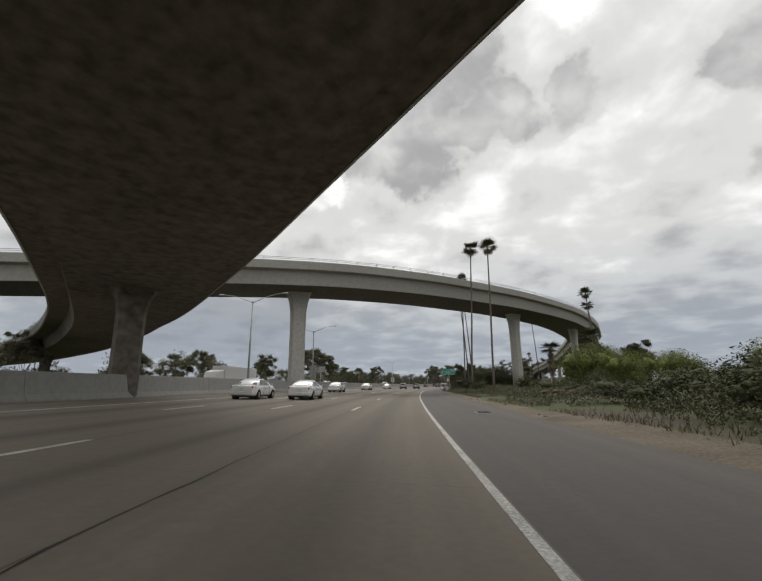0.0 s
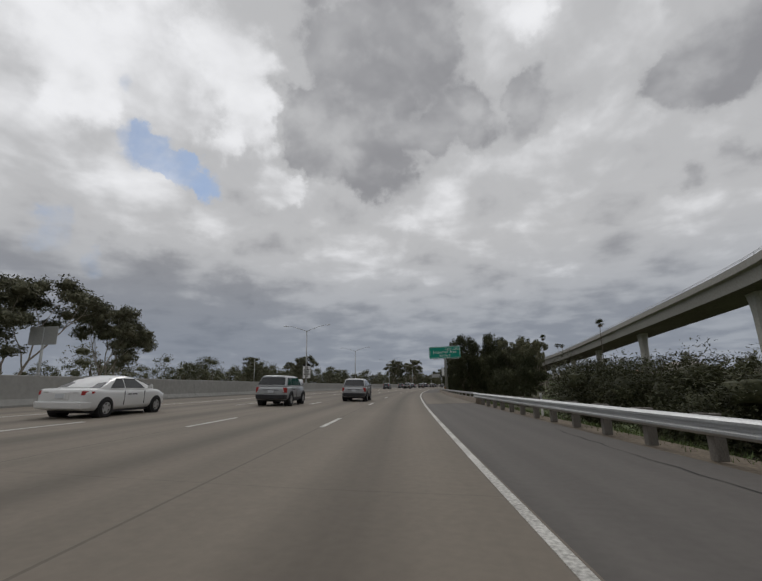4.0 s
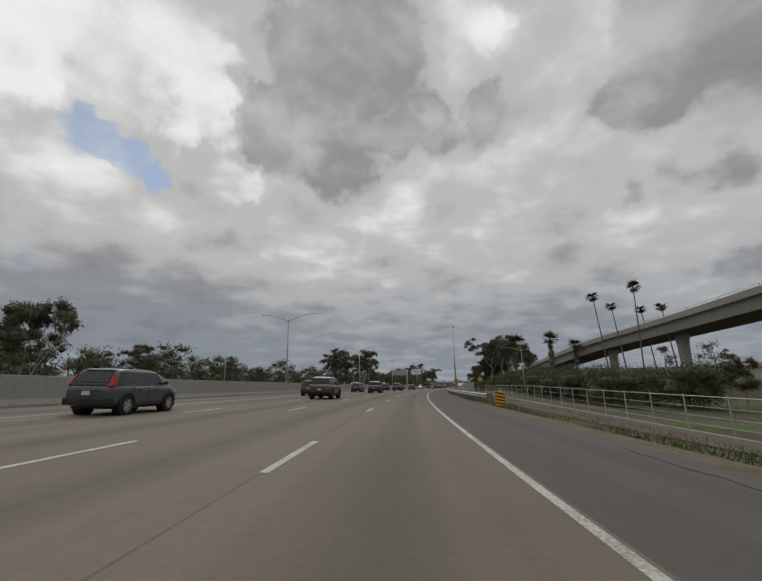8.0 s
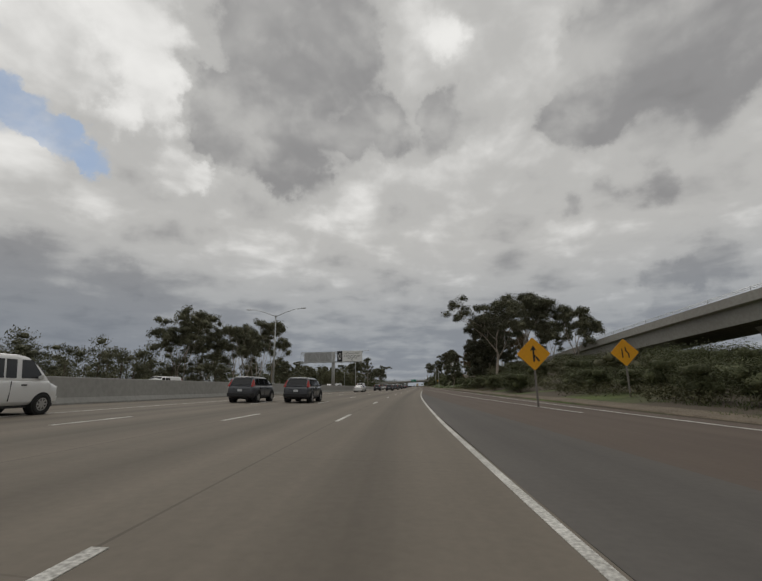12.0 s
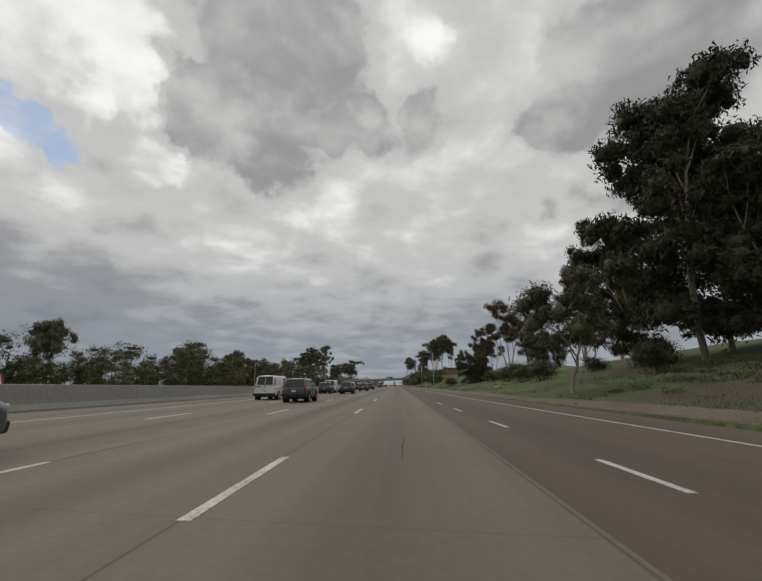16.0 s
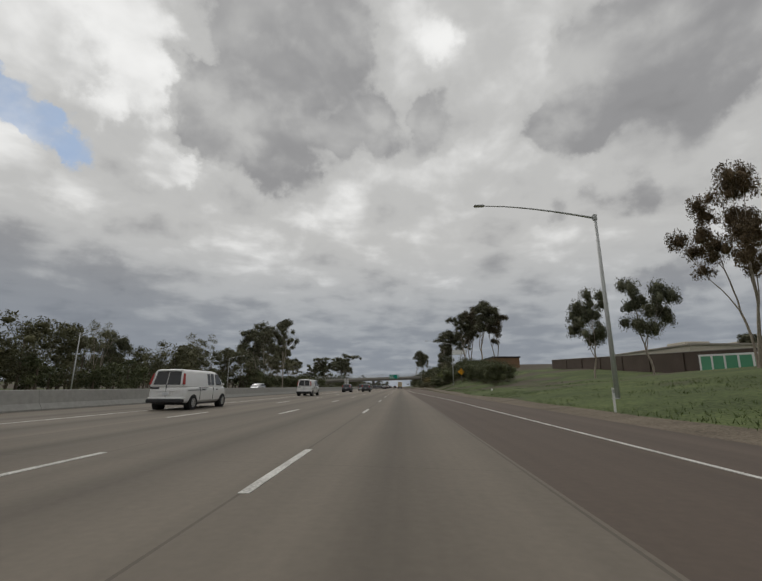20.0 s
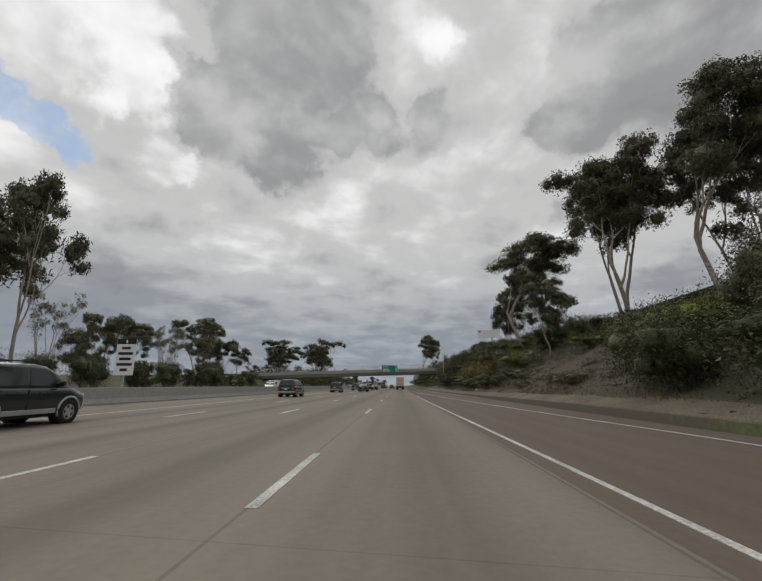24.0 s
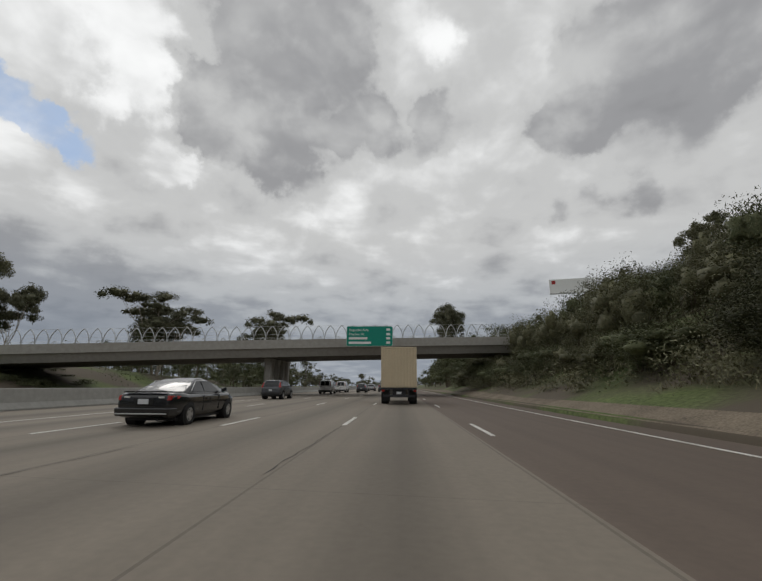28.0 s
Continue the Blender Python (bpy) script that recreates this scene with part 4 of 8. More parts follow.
def eucalyptus(label, h=20.0, r=6.0, fork=0.3, stems=1, splits=(3, 2, 2, 2), wide=0.5, tuft=0.2, per=150, leaf=0.26, mat=None, bark=None, fill=0, low=0.35, droop=0.35, core=0.6, deep=0.8,
               name="eucalyptus_tree", category="tree", skirt=0):
    """A tree, built at the origin: stems that fork again and again, ever steeper, with a rounded lobe of leaves on every tip. fill adds
    lobes inside the crown from low (a share of h) up; skirt hangs further ones under each lobe."""
    tree = thing(name, label, category)
    runs, tips = [], []

    def grow(p, d, length, rad, level):
        pts, cur = [p], d.copy()
        for _ in range(4):
            cur = (cur + Vector(rng.normal(size=3)) * 0.09 + Vector((0, 0, 0.07))).normalized()
            pts.append(pts[-1] + cur * length / 4)
        thick = rad * (0.72 if level < len(splits) else 0.4)
        runs.append((pts, rad, thick))
        if level == len(splits):
            tips.append(pts[-1])
            return
        side = cur.cross(Vector((0.3, 0.9, 0.1))).normalized()
        turn0 = rng.random() * 6.283
        for i in range(splits[level]):
            tilt = wide * (0.45 if i == 0 else 0.8 + 0.5 * rng.random())
            axis = Matrix.Rotation(turn0 + 6.283 * i / splits[level] + rng.normal() * 0.3, 3, cur) @ side
            nd = (cur * math.cos(tilt) + axis * math.sin(tilt)).normalized()
            grow(pts[-1] if i < 2 else pts[-2], nd, length * (0.62 + 0.3 * rng.random()), thick * (0.85 if i == 0 else 0.66), level + 1)
        if level >= 2 and rng.random() < 0.5:
            tips.append(pts[3])

    for st in range(stems):
        ang = 6.283 * st / stems + rng.random()
        out = Vector((math.cos(ang), math.sin(ang), 0))
        lean = 0.10 if stems == 1 else 0.28
        grow(out * (0.0 if stems == 1 else 0.35), (out * lean + Vector((0, 0, 1))).normalized(), h * fork * (1.0 if st == 0 else 0.8 + 0.3 * rng.random()), h * 0.0125 / stems ** 0.35, 0)
    cr = r * tuft
    tp = np.array([t[:] for t in tips])
    kz = (h - cr * deep) / tp[:, 2].max()
    mid = tp[:, :2].mean(0) * 0.6
    kr = (r - cr * 0.7) / np.percentile(np.linalg.norm(tp[:, :2] - mid, axis=1), 88)
    fit = lambda p: Vector(((p[0] - mid[0] * min(1.0, max(0.0, p[2]) / (h * 0.4))) * kr, (p[1] - mid[1] * min(1.0, max(0.0, p[2]) / (h * 0.4))) * kr, p[2] * kz))
    bm = bmesh.new()
    for pts, r0, r1 in runs:
        pts = [fit(p) for p in pts]
        if pts[0].z < 0.05:
            pts[0].z = -0.5
        tube(bm, pts, [r0 + (r1 - r0) * i / 4 for i in range(5)], 7, False)
    cl = []

    def lobe(p, k):
        c = cr * k * (0.75 + 0.5 * rng.random())
        cl.append((tuple(p), (c, c * (0.8 + 0.3 * rng.random()), c * deep)))
        for _ in range(3):
            a, o, sr = rng.random() * 6.283, c * (0.6 + 0.4 * rng.random()), c * (0.4 + 0.25 * rng.random())
            cl.append((tuple(p + Vector((math.cos(a) * o, math.sin(a) * o, c * (rng.random() * 0.9 - 0.6)))), (sr, sr, sr * (0.8 + 0.5 * rng.random()))))
        for _ in range(skirt):
            cl.append((tuple(p + Vector((rng.normal() * c * 0.6, rng.normal() * c * 0.6, -c * (0.8 + 1.4 * rng.random())))), (c * 0.5, c * 0.5, c * 1.1)))

    for t in tips:
        lobe(fit(t), 1.0)
    for _ in range(fill):
        a, u, z = rng.random() * 6.283, math.sqrt(rng.random()), rng.random()
        rr = r * 0.86 * u * math.sqrt(max(0.05, 1 - (2 * z - 0.9) ** 2 * 0.8))
        lobe(Vector((math.cos(a) * rr, math.sin(a) * rr, h * (low + (0.9 - low) * z))), 0.9)
    part("trunk", bm, bark or M_BARK, tree, smooth=True)
    part("crown", leaves_mesh("crown", cl, per, leaf, mat or M_EUC, droop, 0.45, 1.15, core), parent=tree)
    return tree


def bush(label, w=3.0, h=2.2, per=500, n=7, leaf=0.16, mat=None, name="shrub", droop=0.1, heart=0.42):
    """A low mound of leaf clumps on a few woody stems."""
    b = thing(name, label, "shrub")
    bm = bmesh.new()
    cl = []
    for i in range(n):
        a, r = 6.28 * i / n + rng.random(), w * 0.36 * (0.3 + 0.7 * rng.random())
        z = h * (0.32 + 0.42 * rng.random())
        c = Vector((math.cos(a) * r, math.sin(a) * r, z))
        limb(bm, (c.x * 0.25, c.y * 0.25, -0.3), c, 0.05, 0.02, 0.1, 3)
        s = w * (0.24 + 0.12 * rng.random())
        cl.append((tuple(c), (s, s, min(z * 1.05, h * 0.42))))
    cl.append(((0, 0, h * 0.6), (w * 0.33, w * 0.33, h * 0.38)))
    part("woody_base", bm, M_BARK_DARK, b)
    part("foliage", leaves_mesh("foliage", cl, per, leaf, mat or M_SHRUB, droop, 0.32, 1.0, heart), parent=b)
    return b


def palm(label, h=22.0, lean=1.5, skirt=0.0, head=1.4, r0=0.17):
    """A fan palm: thin curved trunk, round head of fan fronds, some hanging dead ones."""
    p = thing("fan_palm", label, "palm tree")
    bm = bmesh.new()
    n = 12
    pts = [Vector((lean * (i / n) ** 1.15, 0.06 * math.sin(i * 0.7), h * i / n)) for i in range(n + 1)]
    pts[0].z = -0.6
    tube(bm, pts, [r0 * (1.25 if i == 0 else 1.0 - 0.45 * i / n) for i in range(n + 1)], 9)
    part("trunk", bm, M_PALM_TRUNK, p, smooth=True)
    topv = pts[-1]

    def fans(count, zlo, zhi, length, mat, name, hang=False):
        vs, fs = [], []
        for k in range(count):
            az = 6.283 * k / count * 5.3 + rng.random()
            el = zlo + (zhi - zlo) * rng.random()
            d = Vector((math.cos(az) * math.cos(el), math.sin(az) * math.cos(el), math.sin(el)))
            side = d.cross(Vector((0, 0, 1))).normalized()
            upv = side.cross(d)
            L = length * (0.8 + 0.4 * rng.random())
            o = topv + Vector((0, 0, -0.15)) if not hang else topv - Vector((0, 0, skirt * h * rng.random() * 0.95))
            stem = o + d * L * 0.34
            w = 0.03
            i0 = len(vs)
            vs += [o - side * w, o + side * w, stem + side * w, stem - side * w]
            fs.append((i0, i0 + 1, i0 + 2, i0 + 3))
            m = 15
            for j in range(m):
                a = -1.05 + 2.1 * j / (m - 1)
                bl = L * 0.78 * (0.7 + 0.3 * math.cos(a))
                e = (d * math.cos(a) + side * math.sin(a)).normalized()
                e2 = (e - Vector((0, 0, 0.22))).normalized()
                perp = e.cross(upv).normalized() * (0.026 * L)
                i0 = len(vs)
                mid = stem + e * bl * 0.55
                vs += [stem, mid + perp, mid + (e2) * bl * 0.55, mid - perp]
                fs.append((i0, i0 + 1, i0 + 2, i0 + 3))
        return mesh_of(name, vs, fs, mat)

    part("crown", fans(34, -0.55, 1.45, head * 1.08, M_PALM, "crown"), parent=p)
    part("dead_fronds", fans(9 if not skirt else 90, -1.45, -0.75, head * (0.85 if not skirt else 0.6), M_PALM_DEAD, "dead_fronds", bool(skirt)), parent=p)
    return p


def place(ob, s, q, z=None, scale=1.0, turn=0.0, label="", tall=None, first=False):
    """Set a built thing down at a place along the road, or a copy of it."""
    p = at(s, q)
    z = land(s, q) if z is None else z
    m = pose(p.x, p.y, z, 0, 0, turn) @ Matrix.Diagonal((scale, scale, (tall or scale), 1))
    if ob not in PLACED:
        PLACED.add(ob)
        ob.matrix_basis = m
        o = ob
    else:
        o = copy_thing(ob, m)
        o.matrix_basis = m
    if label:
        tagged(o, label)
    return o


PLACED = set()
E_TALL = eucalyptus("tall eucalyptus with pale bare limbs and clumped leaves", 22, 6.4, 0.36, 1, (3, 2, 2, 2), 0.44, 0.20, 260, 0.25, fill=7, low=0.45, deep=1.0, core=0.52)
E_FORK = eucalyptus("great eucalyptus forking low with a wide open crown", 29, 10.0, 0.22, 1, (3, 3, 2, 2), 0.46, 0.125, 300, 0.24, deep=1.0, core=0.42)
E_MULTI = eucalyptus("many-stemmed tall eucalyptus with pale trunks and high leaf clumps", 22, 6.6, 0.36, 2, (2, 3, 2), 0.38, 0.20, 260, 0.25, M_EUC_BROWN, fill=9, low=0.44, deep=1.0, core=0.52)
E_THIN = eucalyptus("slender eucalyptus with a high open russet crown", 22, 6.0, 0.38, 3, (2, 2, 2), 0.38, 0.22, 240, 0.25, mat=M_EUC_RUST, fill=10, low=0.46, deep=1.0, core=0.5)
E_DENSE = eucalyptus("dense dark evergreen tree with leaves almost to the ground", 17, 5.0, 0.24, 1, (3, 3, 2), 0.40, 0.23, 150, 0.27, mat=M_EUC_DARK, fill=64, low=0.07)
E_WILLOW = eucalyptus("drooping pepper tree with hanging foliage to the ground", 11, 4.6, 0.22, 2, (3, 2, 2), 0.55, 0.22, 260, 0.2, M_SHRUB_DARK, M_BARK_DARK, 36, 0.03, 0.95, 0.4, 1.2, name="pepper_tree", skirt=1)
E_SMALL = eucalyptus("small open-crowned tree with a thin pale trunk", 11, 3.3, 0.30, 1, (3, 2, 2), 0.36, 0.27, 190, 0.2, fill=18, low=0.40, deep=1.3)
F_TALL = eucalyptus("eucalyptus with pale limbs behind the opposite lanes", 22, 6.3, 0.30, 1, (3, 3, 2), 0.52, 0.24, 110, 0.42, fill=3, low=0.5)
F_MULTI = eucalyptus("many-stemmed eucalyptus with high leaf clumps behind the lanes", 22, 6.8, 0.40, 3, (3, 2, 2), 0.42, 0.215, 90, 0.42, fill=3, low=0.5)
E_ROUND = eucalyptus("broad dark eucalyptus with a rounded crown", 16, 6.3, 0.34, 2, (3, 2, 2), 0.50, 0.21, 110, 0.38, fill=14, low=0.32)
E_PALE = eucalyptus("pale olive tree with a light feathery crown and grey branches", 16, 5.2, 0.26, 3, (3, 2, 2), 0.42, 0.19, 250, 0.24, M_OLIVE, droop=0.1, core=0, fill=20, low=0.3)
E_BARE = eucalyptus("almost bare tree with thin grey twigs", 13, 3.8, 0.26, 3, (3, 2, 2), 0.42, 0.17, 34, 0.22, M_OLIVE, droop=0.1, core=0)
B_GREEN = bush("rounded dark green roadside shrub", 4.0, 2.6, 620, 7, 0.16)
B_OLIVE = bush("bright green leafy roadside bush", 5.0, 3.6, 900, 9, 0.15, M_BRIGHT)
B_DRY = bush("low dry grey-green brush", 3.2, 1.0, 460, 7, 0.12, M_DRY)
B_TALL = bush("tall dense uneven shrub on the bank", 6.0, 5.2, 820, 11, 0.18, M_SHRUB)
B_OAK = bush("tall dark olive shrub with an open top", 5.4, 5.8, 800, 10, 0.18, M_OLIVE_DARK)
B_LIGHT = bush("feathery pale olive shrub on the bank", 4.6, 4.2, 560, 9, 0.18, M_OLIVE)
B_NEAR = bush("dense dark green shrub of small leaves behind the guard rail", 6.0, 5.2, 1900, 12, 0.15, M_SHRUB_DARK, heart=0.42)
B_RUST = bush("big yellowish olive shrub at the foot of the cutting", 5.6, 4.4, 900, 10, 0.16, M_YELLOW)
P_TALL = palm("tall slender fan palm with a small round head", 23, 1.6)
P_STRAIGHT = palm("tall straight fan palm with a small round head", 23, 0.5)
P_SKIRT = palm("stout fan palm with a shaggy skirt of dead fronds", 12, 0.4, 0.55, 2.3, 0.42)

# palms by the flyover and along it
for ob, s, q, h, turn in ((P_TALL, 68.5, 9.4, 25.0, 60), (P_STRAIGHT, 63.2, 12.0, 23.0, 30), (P_STRAIGHT, 91.0, 37.2, 20.5, 200), (P_TALL, 94, 39.5, 18.5, 180),
                          (P_TALL, 103, 11.9, 23.9, 180), (P_TALL, 107.5, 13.2, 23.5, 180), (P_STRAIGHT, 100.5, 10.6, 27.0, 0), (P_TALL, 127.0, 27.5, 21.0, 120),
                          (P_TALL, 134.5, 35.0, 23.0, 140), (P_TALL, 320, 41.8, 21.5, 150), (P_STRAIGHT, 313, 46, 21.8, 0), (P_TALL, 327.5, 48.3, 20.2, 160),
                          (P_TALL, 330, 56, 19.5, 150), (P_TALL, 322, 57, 18.5, 190), (P_STRAIGHT, 262, 58, 21, 0)):
    z = land(s, q)
    place(ob, s, q, z, 1.0, turn, tall=(h - z) / 23.0)
for s, q, h in ((343, 24.5, 13.4), (350.5, 35.7, 14.7), (360.7, 45.1, 13.6), (88, 35.2, 11.0), (84, 26.5, 8.2), (146, 33, 5.5)):
    z = land(s, q)
    place(P_SKIRT, s, q, z, 1.0 if h > 12 else 0.85, s * 7, tall=(h - z) / 12.0)

# eucalyptus and other trees beside the road: tree, s, q, top height, width factor, turn
TREES = (
    # right side
    (E_ROUND, 118, 46, 13, 0.9, 20), (E_DENSE, 108, 52, 12, 0.9, 80), (E_WILLOW, 190.5, 9.8, 11.2, 0.78, 10), (E_WILLOW, 194, 8.0, 8.6, 0.6, 100), (E_WILLOW, 191, 15, 11.3, 0.85, 60),
    (E_WILLOW, 210, 8.9, 4.3, 0.9, 200), (E_WILLOW, 216, 9.3, 5.1, 0.9, 320), (E_WILLOW, 203.5, 9.8, 3.0, 0.9, 80), (E_WILLOW, 222.5, 10.3, 5.2, 0.85, 140), (E_WILLOW, 213, 13.0, 4.6, 1.0, 20), (E_WILLOW, 208, 17, 3.5, 1.0, 120), (E_DENSE, 237, 25, 5.5, 0.5, 130), (E_WILLOW, 192, 15.5, 9.0, 0.95, 250), (E_WILLOW, 185, 15.2, 7.2, 0.9, 150), (E_PALE, 186, 18.5, 9.6, 0.6, 30), (E_WILLOW, 178, 17.5, 6.6, 0.9, 40), (E_WILLOW, 205.5, 20.5, 3.0, 1.0, 70), (E_WILLOW, 211, 22.5, 3.3, 1.1, 260), (E_WILLOW, 219, 20, 3.9, 1.0, 15), (E_PALE, 180, 20, 8.5, 0.55, 130), (E_SMALL, 268, 36, 4.0, 0.9, 0), (E_ROUND, 250, 33, 2.8, 0.5, 40),
    (E_TALL, 427, 27.5, 23, 1.15, 30), (E_ROUND, 421, 36, 19, 0.9, 80),
    (E_FORK, 442, 21.6, 26.0, 1.2, 255), (E_TALL, 450, 30.5, 28, 1.3, 320), (E_ROUND, 450, 39, 20, 1.1, 10), (E_DENSE, 470.5, 22.5, 27, 1.05, 100), (E_DENSE, 475, 28, 25.5, 1.0, 150), (E_DENSE, 465, 24, 17, 0.9, 20), (E_DENSE, 479, 22, 18, 0.8, 220),
    (E_SMALL, 469, 12, 9.5, 1.1, 50), (E_SMALL, 477, 33, 13, 1.1, 90), (E_SMALL, 492, 24, 11.5, 1.2, 190), (E_SMALL, 500, 28, 12, 1.1, 30), (E_SMALL, 507, 22, 10, 1.0, 250),
    (E_MULTI, 530, 40, 29, 0.8, 45), (E_THIN, 531.5, 49, 31, 1.1, 90), (E_ROUND, 535, 54, 22, 1.0, 180), (E_WILLOW, 528, 31, 12.5, 0.95, 200),
    (E_THIN, 573.5, 36, 28.5, 1.15, 20), (E_THIN, 569, 41, 23, 0.7, 110), (E_WILLOW, 542, 18, 8.8, 1.0, 300), (E_WILLOW, 546, 21, 8.0, 0.8, 30), (E_THIN, 593, 31.5, 22, 0.7, 80), (E_THIN, 585.5, 34, 19.6, 0.8, 160),
    (E_SMALL, 619, 29.3, 16.2, 0.95, 10), (E_SMALL, 616, 36.2, 18.0, 1.0, 220), (E_ROUND, 640, 70, 12, 0.7, 0), (E_ROUND, 560, 75, 14, 0.8, 70),
    (E_TALL, 739, 20.0, 26.0, 1.3, 60), (E_ROUND, 757, 23.5, 22.5, 0.62, 200), (E_SMALL, 755, 21, 19, 0.9, 20), (E_MULTI, 727, 29.5, 34, 1.05, 240), (E_TALL, 722.5, 27.5, 31, 1.1, 130), (E_TALL, 713, 32, 34, 1.1, 20),
    (E_MULTI, 717, 37, 31, 1.0, 70), (E_SMALL, 724.5, 18.3, 14.5, 1.1, 280), (E_TALL, 768, 32, 27.5, 0.95, 330),
    (E_PALE, 815, 26, 15.5, 0.6, 100), (E_PALE, 806, 27, 15.5, 0.6, 190), (E_TALL, 947, 17.6, 35, 1.0, 70), (E_TALL, 960, 22, 33, 0.9, 0),
    # left side
    (E_ROUND, 155, -48, 16.4, 1.25, 20), (E_ROUND, 166, -44.5, 15, 0.95, 150), (F_TALL, 171, -47, 13, 0.8, 100), (E_SMALL, 128, -52, 12, 1.4, 40), (E_SMALL, 138, -58, 11.5, 1.3, 70),
    (E_ROUND, 112, -64, 12, 0.8, 210), (E_SMALL, 96, -60, 10, 1.2, 300), (F_MULTI, 60, -62, 12, 0.7, 40), (E_SMALL, 74, -55, 9, 1.2, 10),
    (F_MULTI, 291, -88, 14, 0.75, 50), (E_SMALL, 284, -82, 12, 1.5, 90), (F_TALL, 262, -72, 14, 0.8, 0), (E_ROUND, 268.5, -52.5, 14.5, 0.85, 0), (E_ROUND, 240, -58, 10, 0.7, 50), (F_TALL, 345, -100, 17.5, 0.95, 60), (F_MULTI, 336, -92, 15, 0.8, 170),
    (E_ROUND, 320, -75, 10, 0.6, 100), (F_MULTI, 421, -56, 21.5, 1.0, 20), (F_MULTI, 434, -57, 20.5, 0.95, 110), (F_TALL, 440, -52, 19, 0.8, 220), (F_MULTI, 452, -50, 23, 0.9, 300),
    (F_TALL, 466, -49.5, 23.5, 0.85, 15), (E_ROUND, 484, -53, 12.5, 0.75, 77), (F_MULTI, 430, -44, 18, 0.75, 190), (E_ROUND, 505, -58, 13, 0.6, 40),
    (E_PALE, 560, -62, 13, 0.8, 30), (E_PALE, 580, -72, 15, 0.9, 90), (F_TALL, 603, -80, 19, 0.9, 150), (E_BARE, 612, -70, 14, 1.0, 10), (E_BARE, 628, -66, 13, 1.0, 80),
    (E_ROUND, 598, -62, 15, 0.9, 240), (E_PALE, 590, -55, 12, 0.7, 330), (E_BARE, 640, -64, 15, 0.9, 140), (E_SMALL, 650, -67, 14.3, 1.1, 0), (F_MULTI, 724, -57.5, 28, 1.0, 50), (F_TALL, 718, -60, 24, 0.9, 180),
    (F_TALL, 721, -47, 28.5, 0.8, 120), (F_TALL, 708, -50, 22, 0.7, 30), (E_BARE, 740, -60, 17, 1.0, 60), (E_PALE, 756, -62, 16, 0.9, 100), (E_SMALL, 765, -75, 15, 1.2, 200), (E_BARE, 775, -58, 15, 1.0, 290),
    (E_PALE, 850, -88, 30, 1.6, 40), (E_ROUND, 862, -82, 22, 1.0, 310), (E_ROUND, 820, -98, 25, 1.2, 90), (E_PALE, 800, -62, 16, 1.0, 160), (E_SMALL, 812, -55, 15, 1.1, 260), (E_BARE, 792, -70, 19, 1.0, 10),
    (F_MULTI, 877, -58, 23.5, 1.45, 200), (E_ROUND, 886, -64, 20, 1.3, 20), (F_MULTI, 948, -54, 32, 1.35, 320), (E_ROUND, 960, -58, 27, 1.2, 100), (F_TALL, 940, -50, 24, 0.9, 0),
    (E_PALE, 690, -56, 14, 0.8, 210), (E_PALE, 672, -60, 13, 0.9, 0), (E_BARE, 684, -64, 18, 1.1, 100),
)
HEIGHTS = {E_FORK: 29, E_TALL: 22, E_MULTI: 22, E_THIN: 22, E_ROUND: 16, F_TALL: 22, F_MULTI: 22, E_DENSE: 17, E_WILLOW: 11, E_SMALL: 11, E_PALE: 16, E_BARE: 13}
for ob, s, q, topz, wide, turn in TREES:
    z = land(s, q) - 0.1
    k = (topz - z) / HEIGHTS[ob]
    wk = wide * (0.5 + 0.5 * k)
    place(ob, s, q, z, wk, turn, tall=k)

# shrubs
rs = random.Random(3)
for i in range(46):
    s = rs.uniform(6, 92)
    q = edge_q(s) + 3.6 + abs(rs.gauss(0, 10))
    place(B_DRY if rs.random() < 0.6 else B_GREEN, s, q, None, rs.uniform(0.7, 1.2), rs.uniform(0, 360), tall=rs.uniform(0.4, 0.85))
for s, q, k in ((47, 19.5, 1.25), (51, 22, 1.3), (54, 25.5, 1.2), (44, 22, 1.0), (58, 30, 1.2), (66, 40, 1.3), (40, 34, 1.1), (80, 46, 1.6), (88, 52, 1.6)):
    place(B_OLIVE, s, q, None, k, s * 31)
for s in np.arange(97, 138, 4.2):
    place(B_NEAR, s, 9.6 + rs.uniform(0, 2.0), None, rs.uniform(0.7, 0.95), rs.uniform(0, 360), tall=rs.uniform(0.5, 0.85))
    place(B_NEAR, s + 1.5, 15 + rs.uniform(0, 5), None, rs.uniform(1.2, 1.6), rs.uniform(0, 360), tall=rs.uniform(1.1, 1.4) if s < 112 else rs.uniform(0.6, 0.8))
for s in np.arange(340, 425, 4.0):
    far = 2.6 if s < 352 else (1.0 if s > 372 else 4.5)
    place(B_TALL, s, edge_q(s) + far + rs.uniform(1.6, 3.4), None, rs.uniform(0.5, 0.72), rs.uniform(0, 360), tall=rs.uniform(0.34, 0.5))
    place(B_TALL if rs.random() < 0.6 else B_OAK, s + 2, rs.uniform(21, 31), None, rs.uniform(0.8, 1.05), rs.uniform(0, 360), tall=rs.uniform(0.42, 0.62))
for s in np.arange(266, 338, 4.2):
    place(B_TALL, s, rs.uniform(21, 24.5), None, rs.uniform(0.85, 1.15), rs.uniform(0, 360), tall=rs.uniform(0.7, 0.95))
    place(B_OAK if rs.random() < 0.4 else B_TALL, s + 2, rs.uniform(27, 34), None, rs.uniform(0.9, 1.2), rs.uniform(0, 360), tall=rs.uniform(0.8, 1.1))
